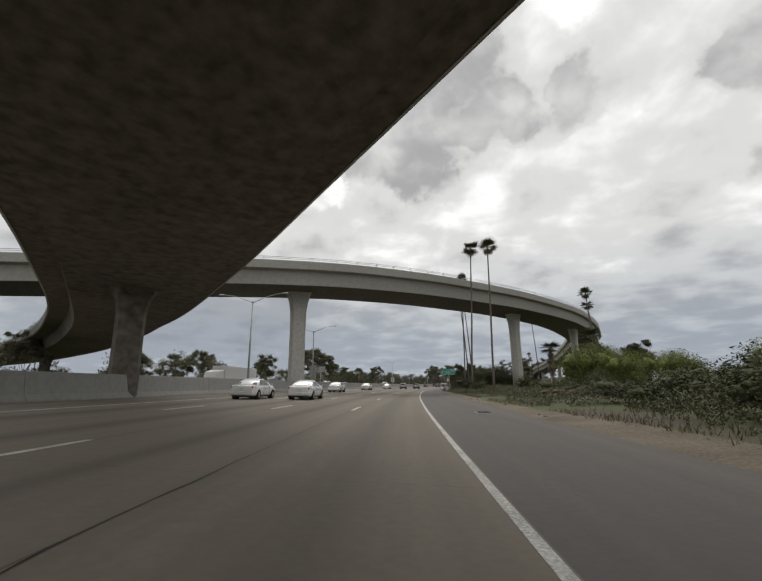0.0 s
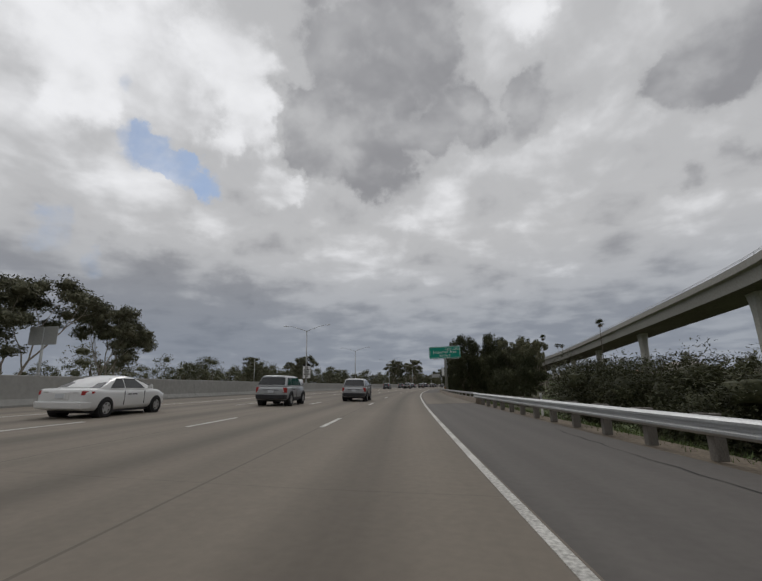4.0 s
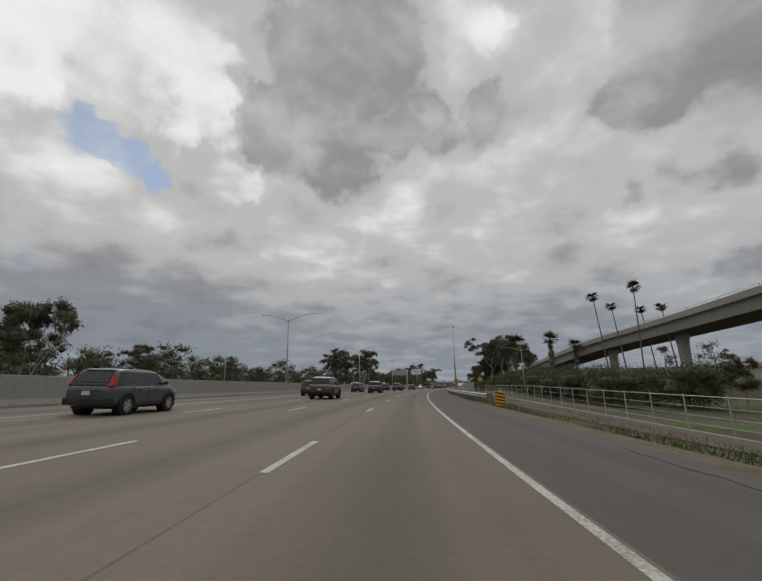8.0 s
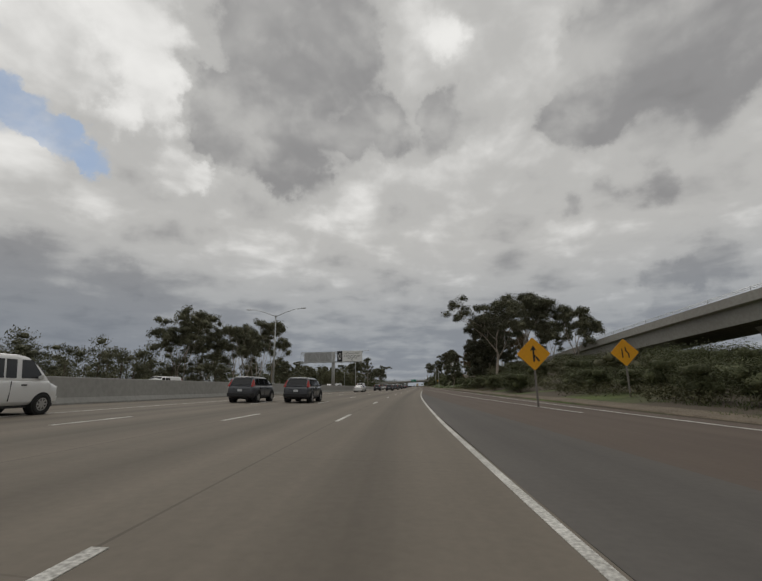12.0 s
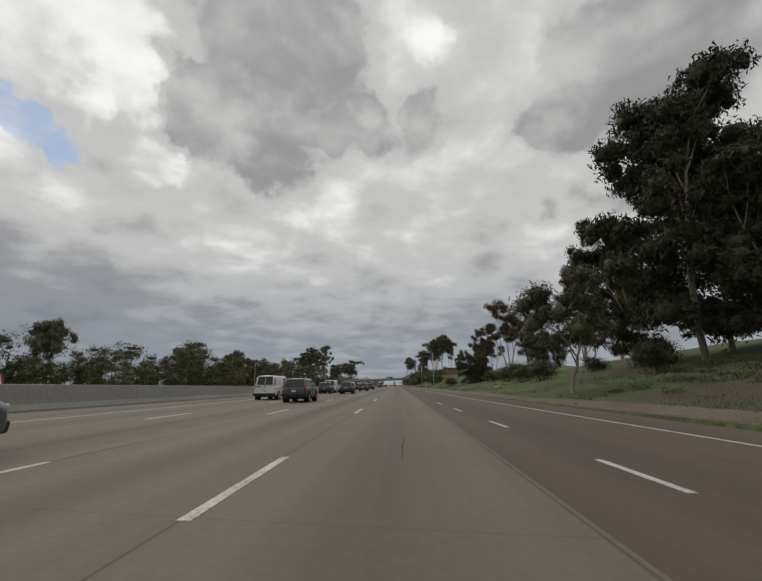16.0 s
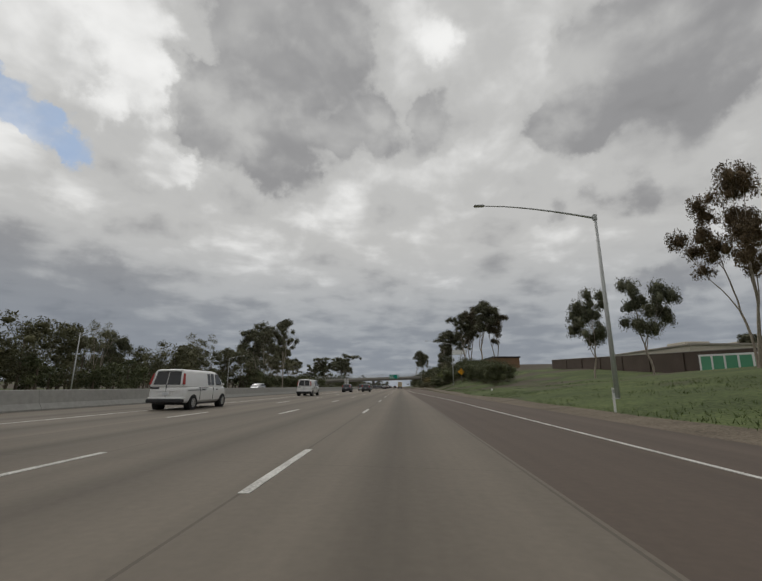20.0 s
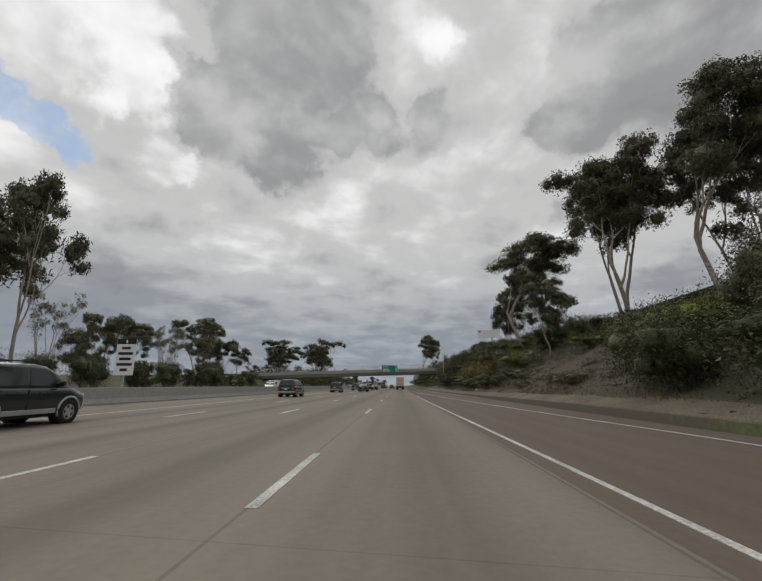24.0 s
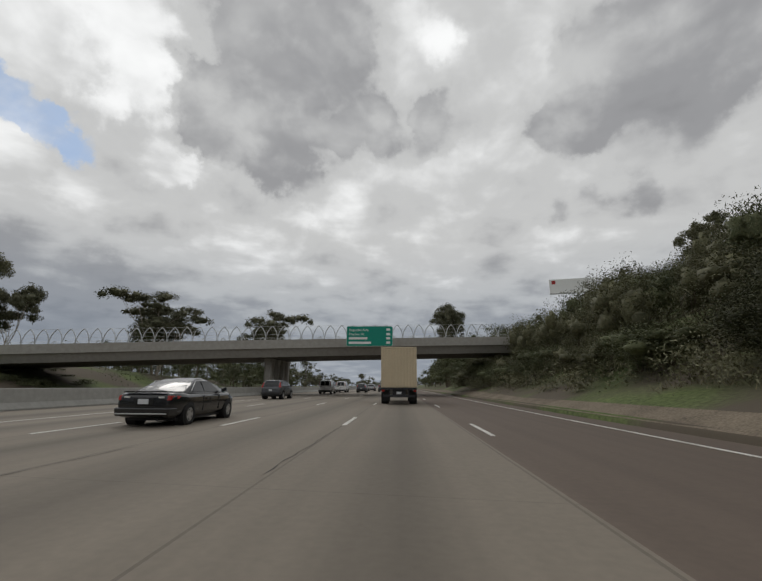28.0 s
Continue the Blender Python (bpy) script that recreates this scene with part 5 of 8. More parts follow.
place(B_GREEN, 548, 13.8, None, 0.95, 40)
for s, q, k in ((450, 22.5, 0.9), (452, 25.5, 0.8), (455, 28.5, 0.9), (447, 29, 0.85), (449, 33, 0.9)):
    place(B_OAK, s, q, None, k, s * 17, tall=k * 0.75)
for s in np.arange(470, 530, 7.0):
    place(B_GREEN, s, rs.uniform(17, 24), None, rs.uniform(0.6, 1.1), rs.uniform(0, 360))
for s in np.arange(632, 690, 5.0):
    place(B_TALL, s, rs.uniform(17, 22), None, rs.uniform(0.6, 0.95), rs.uniform(0, 360))
for s in np.arange(683, 870, 4.2):
    for q in (12.6, 16.0, 20.0, 25.5):
        if (697 < s < 723 and q < 18.5) or (748 < s < 757 and q < 14):
            continue
        big = float(np.interp(s, (683, 697, 700, 740, 765, 780, 870), (0.95, 0.95, 0.5, 0.55, 0.75, 0.9, 0.9))) * (0.6 if q < 14 else 1.0) * (0.8 if q > 22 else 1.0)
        kinds = (B_TALL, B_TALL, B_OAK, B_LIGHT, B_OLIVE) if s < 745 else (B_TALL, B_TALL, B_OAK)
        place(B_NEAR if 766 < s < 800 and q < 18 else rs.choice(kinds), s + rs.uniform(-1.4, 1.4), q + rs.uniform(-1.3, 1.3), None, rs.uniform(0.7, 1.05), rs.uniform(0, 360), tall=big * rs.uniform(0.65, 1.2))
for s, q, k in ((743.5, 12.6, 0.8), (747.5, 13.0, 0.9), (751.5, 12.4, 0.75), (740, 13.5, 0.7)):
    place(B_RUST, s, q, None, k, s * 47)
for s in np.arange(699, 738, 5.0):
    place(B_DRY, s, rs.uniform(11.5, 15), None, rs.uniform(0.7, 1.1), rs.uniform(0, 360))
for s in np.arange(690, 806, 6.5):
    place(B_TALL, s, -46 - rs.uniform(0, 9), None, rs.uniform(0.8, 1.2), rs.uniform(0, 360))


def far_woods(name, label, rows, per, leaf, mat):
    """A distant belt of trees as one mass of leaf clumps on thin stems."""
    w = thing(name, label, "trees", kind="stuff")
    cl = []
    bm = bmesh.new()
    for s, q, h in rows:
        p = at(s, q) if abs(q) < 150 else spread(s, q)
        z = max(0.3, land(s, max(-150, min(q, 150))))
        tube(bm, [(p.x, p.y, z - 0.5), (p.x, p.y, z + h * 0.6)], [0.22, 0.1], 5, False)
        wide = 0.12 + 0.14 * rng.random()
        for k in range(9):
            r = h * (0.09 + 0.11 * rng.random())
            f = rng.random()
            cl.append(((p.x + rng.normal() * h * wide * (1.25 - 0.7 * f), p.y + rng.normal() * h * wide * (1.25 - 0.7 * f), z + h * (0.12 + 0.76 * f)), (r * (0.8 + 0.7 * rng.random()), r * (0.8 + 0.7 * rng.random()), r * (0.6 + 0.5 * rng.random()))))
    part("trunks", bm, M_BARK_DARK, w)
    part("foliage", leaves_mesh("foliage", cl, per, leaf, mat, 0.3, 0.3, 1.0, 0.36), parent=w)
    return w


rows = [(rs.uniform(40, 720), -rs.uniform(50, 120), rs.uniform(6.5, 11)) for _ in range(300)]
rows = [(a, q, h + (2.5 if a > 290 else 0)) for a, q, h in rows]
far_woods("woods_left", "belt of dark trees and scrub behind the opposite lanes", rows, 100, 0.5, M_EUC)
rows = [(rs.uniform(215, 420), -rs.uniform(54, 95), rs.uniform(7, 12.5)) for _ in range(80)]
far_woods("woods_beyond_lanes", "close belt of dark trees beyond the opposite lanes", rows, 200, 0.4, M_EUC)
rows = [(rs.uniform(480, 800), -rs.uniform(46, 62), rs.uniform(3.0, 6.0)) for _ in range(100)]
far_woods("scrub_left", "low green scrub along the far verge", rows, 110, 0.4, M_SHRUB)
rows = [(rs.uniform(545, 690), -rs.uniform(48, 74), rs.uniform(7, 12)) for _ in range(60)]
far_woods("woods_behind_wall", "tall grey-green trees standing close behind the median lanes", rows, 260, 0.42, M_OLIVE_DARK)
rows = [(rs.uniform(874, 1010), rs.choice((-rs.uniform(45, 80), rs.uniform(11, 36))), rs.uniform(7, 11)) for _ in range(190)]
far_woods("woods_under_bridge", "dark trees seen through the bridge opening", rows, 130, 0.42, M_SHRUB)
far_bank = [(s0 + rs.uniform(-2, 2), q0 + rs.uniform(-1.5, 1.5), rs.uniform(2.4, 3.6), rs.uniform(0.85, 1.15) * (4.2 + (s0 - 850) * 0.075)) for s0 in range(850, 1004, 4) for q0 in (-45.5, -50, -56)]
rows = [(rs.uniform(870, 1500), rs.choice((-1, 1)) * rs.uniform(24, 90), rs.uniform(6, 13)) for _ in range(120)]
far_woods("woods_ahead", "distant belt of trees beyond the bridge", rows, 90, 0.7, M_EUC)
rows = [(rs.uniform(150, 420), rs.uniform(85, 260), rs.uniform(6, 12)) for _ in range(70)]
far_woods("woods_right", "distant dark trees beyond the ramp", rows, 90, 0.7, M_EUC)
rows = [(rs.uniform(0, 140), rs.uniform(55, 160), rs.uniform(5, 8)) for _ in range(50)]
far_woods("scrub_right", "mass of green scrub beside the flyover", rows, 110, 0.5, M_SHRUB)


def scrub_mass(name, label, rows, per, leaf, mat):
    """Close low scrub over a bank: s, q, width and height of each clump."""
    w = thing(name, label, "scrub", kind="stuff")
    cl = []
    for s, q, r, h in rows:
        p = at(s, q, land(s, q))
        cl.append(((p.x, p.y, p.z + h * 0.4), (r, r, h * 0.6)))
    part("foliage", leaves_mesh("foliage", cl, per, leaf, mat, 0.0, 0.2, 1.0, 0.0), parent=w)


scrub_mass("bank_scrub", "dark scrub crowding the bank beyond the bridge opening", far_bank, 260, 0.3, M_SHRUB)
approach = [(rs.uniform(785, 842), -rs.uniform(45, 62), rs.uniform(0.9, 1.8), rs.uniform(0.25, 0.7)) for _ in range(190)]
scrub_mass("slope_scrub", "low green scrub on the bridge approach slope", approach, 260, 0.2, M_SHRUB)
hill = [(rs.uniform(683, 872), rs.uniform(9.6, 34), rs.uniform(0.9, 1.9), rs.uniform(1.0, 2.4)) for _ in range(680)]
hill = [r for r in hill if not (697 < r[0] < 723 and r[1] < 17) and r[1] > edge_q(r[0]) + 2.2 and not (697 < r[0] < 745 and r[1] < 12) and not (748 < r[0] < 757 and r[1] < 14.5)]
scrub_mass("hill_scrub", "dense dark olive scrub covering the cutting slope", hill[::2], 460, 0.16, M_OLIVE)
scrub_mass("hill_brush", "dense green-brown brush covering the cutting slope", hill[1::2], 460, 0.16, M_OLIVE_DARK)
dead = [(rs.uniform(697, 725), rs.uniform(11.5, 19), rs.uniform(0.6, 1.3), rs.uniform(0.1, 0.3)) for _ in range(110)]
scrub_mass("slope_brush", "dead grey-brown brush lying on the bare slope", dead, 200, 0.16, M_DEAD)
low = [(rs.uniform(4, 96), 0, rs.uniform(0.7, 1.5), rs.uniform(0.35, 0.95)) for _ in range(300)]
low = [(a, edge_q(a) + 2.4 + abs(rs.gauss(0, 13)), r, h) for a, _, r, h in low]
scrub_mass("verge_scrub", "low grey-green sage scrub beside the shoulder", low[::2], 520, 0.13, M_SAGE)
scrub_mass("verge_brush", "low green brush beside the shoulder", low[1::2], 520, 0.13, M_OLIVE_DARK)
low = [(rs.uniform(322, 425), rs.uniform(2.2, 18), rs.uniform(0.8, 1.6), rs.uniform(0.6, 1.6)) for _ in range(260)]
low = [(a, edge_q(a) + 1.4 + q, r, h) for a, q, r, h in low if not (a > 400 and q > 3)]
bank_weeds = [(rs.uniform(405, 468), rs.uniform(11.5, 27), rs.uniform(0.5, 1.3), rs.uniform(0.15, 0.45)) for _ in range(130)]
scrub_mass("bank_weeds", "low dark weeds over the earthy bank", bank_weeds, 320, 0.12, M_SHRUB)
scrub_mass("ramp_scrub", "low dull scrub beside the merging lane", low, 300, 0.18, M_OLIVE_DARK)


def grass(name, label, rows, count, h, mat):
    """Tufts of grass and weeds over stretches of verge: from s, to s, inner and outer distance from the pavement edge."""
    vs, fs = [], []
    total = sum((b - a) for a, b, _, _ in rows)
    for a, b, q0, q1 in rows:
        n = int(count * (b - a) / total)
        ss = rng.uniform(a, b, n)
        qq = q0 + (q1 - q0) * rng.random(n) ** 1.5
        for s, dq in zip(ss, qq):
            if noise.noise((s * 0.12, dq * 0.3, 9.0)) < -0.12:
                continue
            q = edge_q(s) + dq
            p = at(s, q, land(s, q))
            hh = h * (0.4 + rng.random())
            for _ in range(3):
                an = rng.random() * 6.28
                d = Vector((math.cos(an), math.sin(an), 0))
                o = p + Vector((rng.normal() * 0.12, rng.normal() * 0.12, -0.02))
                i0 = len(vs)
                tipv = o + Vector((rng.normal() * 0.1, rng.normal() * 0.1, hh))
                vs += [o - d * 0.018, o + d * 0.018, tipv]
                fs.append((i0, i0 + 1, i0 + 2))
    return thing(name, label, "grass", kind="stuff", data=mesh_of(name, vs, fs, mat))


grass("verge_grass", "green grass and weeds on the banks", ((395, 690, 1.6, 16), (60, 180, 1.2, 5), (186, 350, 1.0, 6)), 30000, 0.15, M_GRASS_BLADE)
grass("slope_weeds", "dry weeds and litter over the bare cutting slope", ((700, 742, 1.5, 12), (395, 465, 1.5, 14)), 12000, 0.17, M_DRY)
grass("dry_grass", "dry pale weeds beside the shoulder", ((0, 100, 1.5, 14), (690, 800, 1.5, 9), (250, 330, 0.6, 4)), 14000, 0.24, M_DRY)

# ---- lamps, signs and rails ----
def text_mesh(words, size, mat, align="LEFT", space=1.0):
    cu = bpy.data.curves.new("lettering", "FONT")
    cu.body, cu.size, cu.extrude, cu.align_x, cu.space_character = words, size, 0.004, align, space
    cu.resolution_u = 2
    tmp = new("lettering", cu)
    me = bpy.data.meshes.new_from_object(tmp.evaluated_get(bpy.context.evaluated_depsgraph_get()))
    bpy.data.objects.remove(tmp)
    me.materials.clear()
    me.materials.append(mat)
    return me


UPRIGHT = pose(0, 0, 0, 90, 0, 0)


def letter(parent, words, x, z, size, mat=M_SIGN_WHITE, y=-0.02, align="LEFT", space=1.0):
    return part("lettering", text_mesh(words, size, mat, align, space), parent=parent, m=pose(x, y, z) @ UPRIGHT)


def bar(parent, x, z, w, h, mat=M_SIGN_WHITE, y=-0.015, name="text_bar"):
    return part(name, boxed((x, y - 0.004, z), (x + w, y + 0.004, z + h)), mat, parent)


def rounded_plate(w, h, r, t):
    """A flat plate with rounded corners in the xz plane, centred, t thick."""
    bm = bmesh.new()
    pts = []
    for cx, cz, a0 in ((w / 2 - r, h / 2 - r, 0), (-w / 2 + r, h / 2 - r, 90), (-w / 2 + r, -h / 2 + r, 180), (w / 2 - r, -h / 2 + r, 270)):
        for k in range(4):
            a = radians(a0 + 30 * k)
            pts.append((cx + r * math.cos(a), cz + r * math.sin(a)))
    f = [bm.verts.new((x, -t / 2, z)) for x, z in pts]
    b = [bm.verts.new((x, t / 2, z)) for x, z in pts]
    n = len(pts)
    bm.faces.new(f)
    bm.faces.new(b[::-1])
    for k in range(n):
        bm.faces.new((f[k], b[k], b[(k + 1) % n], f[(k + 1) % n]))
    return bm


def lamp_head(bm_list=None):
    bm = bmesh.new()
    box(bm, (-0.34, -0.14, -0.06), (0.34, 0.14, 0.07), 0.05)
    return bm


def median_lamp():
    l = thing("street_lamp", "tall galvanised double-armed street lamp on the median wall", "street lamp", group="median street lamps")
    bm = bmesh.new()
    tube(bm, [(0, 0, 0), (0, 0, 5), (0, 0, 9.7)], [0.13, 0.10, 0.07], 10)
    part("pole", bm, M_POLE, l, smooth=True)
    part("collar", tube(bmesh.new(), [(0, 0, 9.45), (0, 0, 9.8)], [0.10, 0.10], 10), M_POLE, l)
    part("base_plate", boxed((-0.24, -0.24, -0.02), (0.24, 0.24, 0.06), 0.02), M_POLE, l)
    for sg in (-1, 1):
        pts = [(sg * 3.6 * t, 0, 9.62 + 1.15 * math.sin(t * 1.45)) for t in (0, 0.15, 0.35, 0.6, 0.8, 1.0)]
        part("arm", tube(bmesh.new(), pts, [0.055, 0.05, 0.045, 0.04, 0.035, 0.03], 7), M_POLE, l, smooth=True)
        part("luminaire", lamp_head(), M_STEEL, l, m=pose(sg * 3.9, 0, 10.77))
    return l


def put(ob, m):
    """The built thing itself for its first place, then copies."""
    if ob in PLACED:
        return copy_thing(ob, m)
    PLACED.add(ob)
    ob.matrix_basis = m
    return ob


ML = median_lamp()
for s in (45.0, 72.2, 179.4, 222.4, 275.8, 328.6, 381.5, 451.2):
    z = top(s, WALL_Q) + wall_top(s) - 0.02
    o = put(ML, along(s, WALL_Q, z))
    k = (11.4 - z) / 10.1
    o.scale = (1, 1, k)


def side_lamp():
    l = thing("street_lamp", "grey single-armed street lamp on the grass verge", "street lamp", group="verge street lamps")
    part("pole", tube(bmesh.new(), [(0, 0, -0.3), (0, 0, 5), (0, 0, 11.2)], [0.15, 0.12, 0.08], 10), M_POLE, l, smooth=True)
    part("base_plate", boxed((-0.25, -0.25, -0.05), (0.25, 0.25, 0.05), 0.02), M_POLE, l)
    pts = [(-7.0 * t, 0, 11.05 + 0.95 * math.sin(t * 1.5)) for t in (0, 0.15, 0.35, 0.6, 0.8, 1.0)]
    part("arm", tube(bmesh.new(), pts, [0.075, 0.065, 0.055, 0.045, 0.04, 0.03], 7), M_POLE, l, smooth=True)
    part("bracket", boxed((-0.14, -0.1, 10.9), (0.1, 0.1, 11.3), 0.03), M_POLE, l)
    part("luminaire", lamp_head(), M_STEEL, l, m=pose(-7.2, 0, 12.0))
    return l


SL = side_lamp()
for s, q in ((580, 12.4), (672, 15.0)):
    put(SL, along(s, q, land(s, q)))
o = put(SL, along(790, 12.0, land(790, 12.0)))
o.scale = (0.72, 1, 0.92)
o = put(SL, along(300, 19.3, land(300, 19.3)))
o.scale = (0.5, 0.7, 0.76)
for s in (607, 655, 560):
    o = put(SL, along(s, -41.5, 0.3))
    o.scale = (-0.5, 0.8, 0.68)
for s, q, h in ((305, -44, 9), (214, -44, 9)):
    c = thing("utility_pole", "thin grey pole behind the median", "pole", m=along(s, q, top(s, -18.4) if q > -19 else 0.2))
    part("pole", tube(bmesh.new(), [(0, 0, -0.4), (0, 0, h)], [0.09, 0.05], 8), M_POLE, c, smooth=True)


def camera_pole():
    c = thing("camera_mast", "tall tapered steel mast with a small camera on top", "pole", m=along(299.8, 6.6, land(299.8, 6.6)))
    part("mast", tube(bmesh.new(), [(0, 0, -0.2), (0, 0, 6), (0, 0, 12.6)], [0.16, 0.12, 0.08], 12), M_STEEL, c, smooth=True)
    part("base_plate", boxed((-0.28, -0.28, -0.05), (0.28, 0.28, 0.05), 0.02), M_STEEL, c)
    part("camera_housing", boxed((-0.12, -0.22, 12.6), (0.12, 0.2, 12.86), 0.04), M_SIGN_WHITE, c)
    part("camera_bracket", boxed((0.1, -0.05, 12.5), (0.3, 0.05, 12.7), 0.02), M_STEEL, c)
    e = thing("control_cabinet", "pale grey metal roadside control cabinet with peeling paint", "cabinet", m=along(304.3, 9.2, land(304.3, 9.2) - 0.02, 10))
    part("body", boxed((-1.0, -0.6, 0), (1.0, 0.6, 2.0), 0.03), material("peeling_pale_paint", (0.38, 0.38, 0.36), 0.7, 0.2, 0.3, 2.0, 0.1, (0.52, 0.52, 0.5)), e)
    part("door", boxed((-0.9, -0.63, 0.15), (0.9, -0.6, 1.85), 0.01), M_SIGN_BACK, e)
    part("handle", boxed((0.7, -0.67, 0.9), (0.75, -0.63, 1.1), 0.005), M_BLACK, e)
    part("plinth", boxed((-1.1, -0.7, -0.2), (1.1, 0.7, 0.03), 0.02), M_WALL, e)


camera_pole()


def w_beam(x0, z):
    """The folded profile of a steel guard rail, as (right, up) points."""
    f = [(0, -0.155), (-0.03, -0.14), (-0.08, -0.10), (-0.08, -0.06), (-0.01, -0.02), (-0.01, 0.02), (-0.08, 0.06), (-0.08, 0.10), (-0.03, 0.14), (0, 0.155)]
    return [(x0 + a, z + b) for a, b in f] + [(x0 + a + 0.006, z + b) for a, b in f[::-1]]


POST_W = mesh_from("post", boxed((-0.10, -0.09, -0.7), (0.10, 0.09, 0.06), 0.012), M_WOOD_POST)
BLOCK_W = mesh_from("block", boxed((-0.1, -0.08, -0.17), (0.1, 0.08, 0.17), 0.01), M_WOOD_POST)


def guard_rail(label, s0, s1, qf, posts=True):
    g = thing("guard_rail", label, "guard rail")
    path = [at(s, qf(s), max(land(s, qf(s) + 0.2), -0.12)) for s in list(np.arange(s0, s1, 2.0)) + [s1]]
    part("beam", ribbon("beam", path, w_beam(-0.12, 0.62), M_STEEL), parent=g)
    for s in np.arange(s0 + 0.3, s1, 1.9):
        p = at(s, qf(s), max(land(s, qf(s) + 0.2), -0.12) + 0.72)
        part("post", POST_W, parent=g, m=pose(p.x, p.y, p.z, 0, 0, heading(s)) @ pose(0.2, 0, 0))
        part("block", BLOCK_W, parent=g, m=pose(p.x, p.y, p.z - 0.1, 0, 0, heading(s)))
    return g


guard_rail("galvanised steel guard rail on timber posts before the bridge", 84, 139, lambda s: float(np.interp(s, (84, 105, 139), (5.3, 5.1, 4.9))))
guard_rail("galvanised steel guard rail on timber posts along the shoulder", 246, 309.5, lambda s: float(np.interp(s, (246, 300, 309.5), (5.3, 5.15, 5.2))))

# bridge railing over the side street
br = thing("bridge_railing", "low concrete bridge kerb with a steel tube rail on posts", "railing")
path = [at(s, 4.75, -0.05) for s in np.arange(138, 182.1, 2.0)]
part("kerb", ribbon("kerb", path, [(-0.05, -0.35), (0.35, -0.35), (0.35, 0.36), (0.02, 0.36), (-0.05, 0.1)], M_TAN), parent=br)
part("tube_rail", ribbon("tube_rail", path, [(0.05, 0.60), (0.2, 0.60), (0.2, 0.72), (0.05, 0.72)], M_STEEL), parent=br)
RP = mesh_from("rail_post", boxed((-0.05, -0.09, 0), (0.05, 0.09, 0.26), 0.01), M_BRIDGE)
for s in np.arange(139, 182, 2.6):
    p = at(s, 4.88, 0.30)
    part("rail_post", RP, parent=br, m=pose(p.x, p.y, p.z, 0, 0, heading(s)))
thing("bridge_shoulder", "pale concrete shoulder on the bridge", "shoulder", kind="structure",
      data=strip("bridge_shoulder", list(np.arange(138, 184.1, 4.0)), lambda s: 1.85 + lane_shift(s), lambda s: 4.72, 0.006, M_CONCRETE_ROAD, 0.02))


def delineator():
    d = thing("marker_post", "thin white plastic roadside marker post", "marker post", group="roadside marker posts")
    part("post", boxed((-0.05, -0.015, -0.2), (0.05, 0.015, 1.05), 0.008), M_SIGN_WHITE, d)
    part("reflector", boxed((-0.04, -0.022, 0.82), (0.04, -0.016, 0.98)), M_STEEL, d)
    return d


DP = delineator()
for s, q in ((104, 6.3), (114, 6.1), (128, 6.0), (98, 6.4), (246, 6.0), (311, 6.2), (306, 6.2), (302.5, 6.2), (323, 12.5), (574, 9.2), (290, 6.3), (270, 6.3), (206, 6.8)):
    put(DP, along(s, q, land(s, q)))


def exit_sign():
    g = thing("exit_sign", "green freeway exit sign on a leaning white-grey post", "road sign", m=along(184.9, 5.85, 0))
    w, h = 5.6, 2.1
    part("panel", rounded_plate(w, h, 0.25, 0.06), M_SIGN_GREEN, g, m=pose(0, -0.25, 7.01))
    part("border", rounded_plate(w + 0.02, h + 0.02, 0.25, 0.03), M_SIGN_WHITE, g, m=pose(0, -0.225, 7.01))
    part("edge_line", boxed((-w / 2 + 0.12, -0.29, 7.93), (w / 2 - 0.12, -0.283, 7.97)), M_SIGN_WHITE, g)
    part("edge_line", boxed((-w / 2 + 0.12, -0.29, 6.05), (w / 2 - 0.12, -0.283, 6.09)), M_SIGN_WHITE, g)
    for x in (-w / 2 + 0.1, w / 2 - 0.14):
        part("edge_line", boxed((x, -0.29, 6.1), (x + 0.04, -0.283, 7.92)), M_SIGN_WHITE, g)
    for a, b in (((0.2, 7.42), (0.24, 7.93)), ((0.2, 7.42), (2.8, 7.46))):
        part("tab_line", boxed((a[0], -0.29, a[1]), (b[0], -0.283, b[1])), M_SIGN_WHITE, g)
    letter(g, "EXIT", 0.5, 7.54, 0.36, y=-0.285)
    letter(g, "12A", 1.65, 7.54, 0.48, y=-0.285)
    letter(g, "Imperial Ave", 0, 6.86, 0.72, y=-0.285, align="CENTER", space=1.12)
    letter(g, "3/4 MILE", 0, 6.25, 0.5, y=-0.285, align="CENTER", space=1.1)
    part("post", tube(bmesh.new(), [(0, 0, -0.3), (0, 0, 6.2), (0, 0, 7.9)], [0.26, 0.2, 0.18], 12), M_SIGN_BACK, g, smooth=True)
    for z in (6.4, 7.5):
        part("crossbar", boxed((-2.6, -0.2, z), (2.6, -0.12, z + 0.12), 0.01), M_STEEL, g)
    part("walkway", boxed((-2.2, -1.25, 5.75), (2.4, -0.95, 5.8), 0.01), M_STEEL, g)
    for x in (-2.0, 0.0, 2.2):
        part("bracket", tube(bmesh.new(), [(x, -0.15, 6.1), (x + 0.1, -1.3, 5.7)], 0.04, 6), M_STEEL, g)
    part("service_box", boxed((-0.75, -0.3, 2.9), (-0.3, 0.1, 4.2), 0.03), M_SIGN_WHITE, g)
    g.matrix_basis = along(184.9, 5.85, 0) @ pose(0, 0, 0, 0, -0.8, 0)


exit_sign()


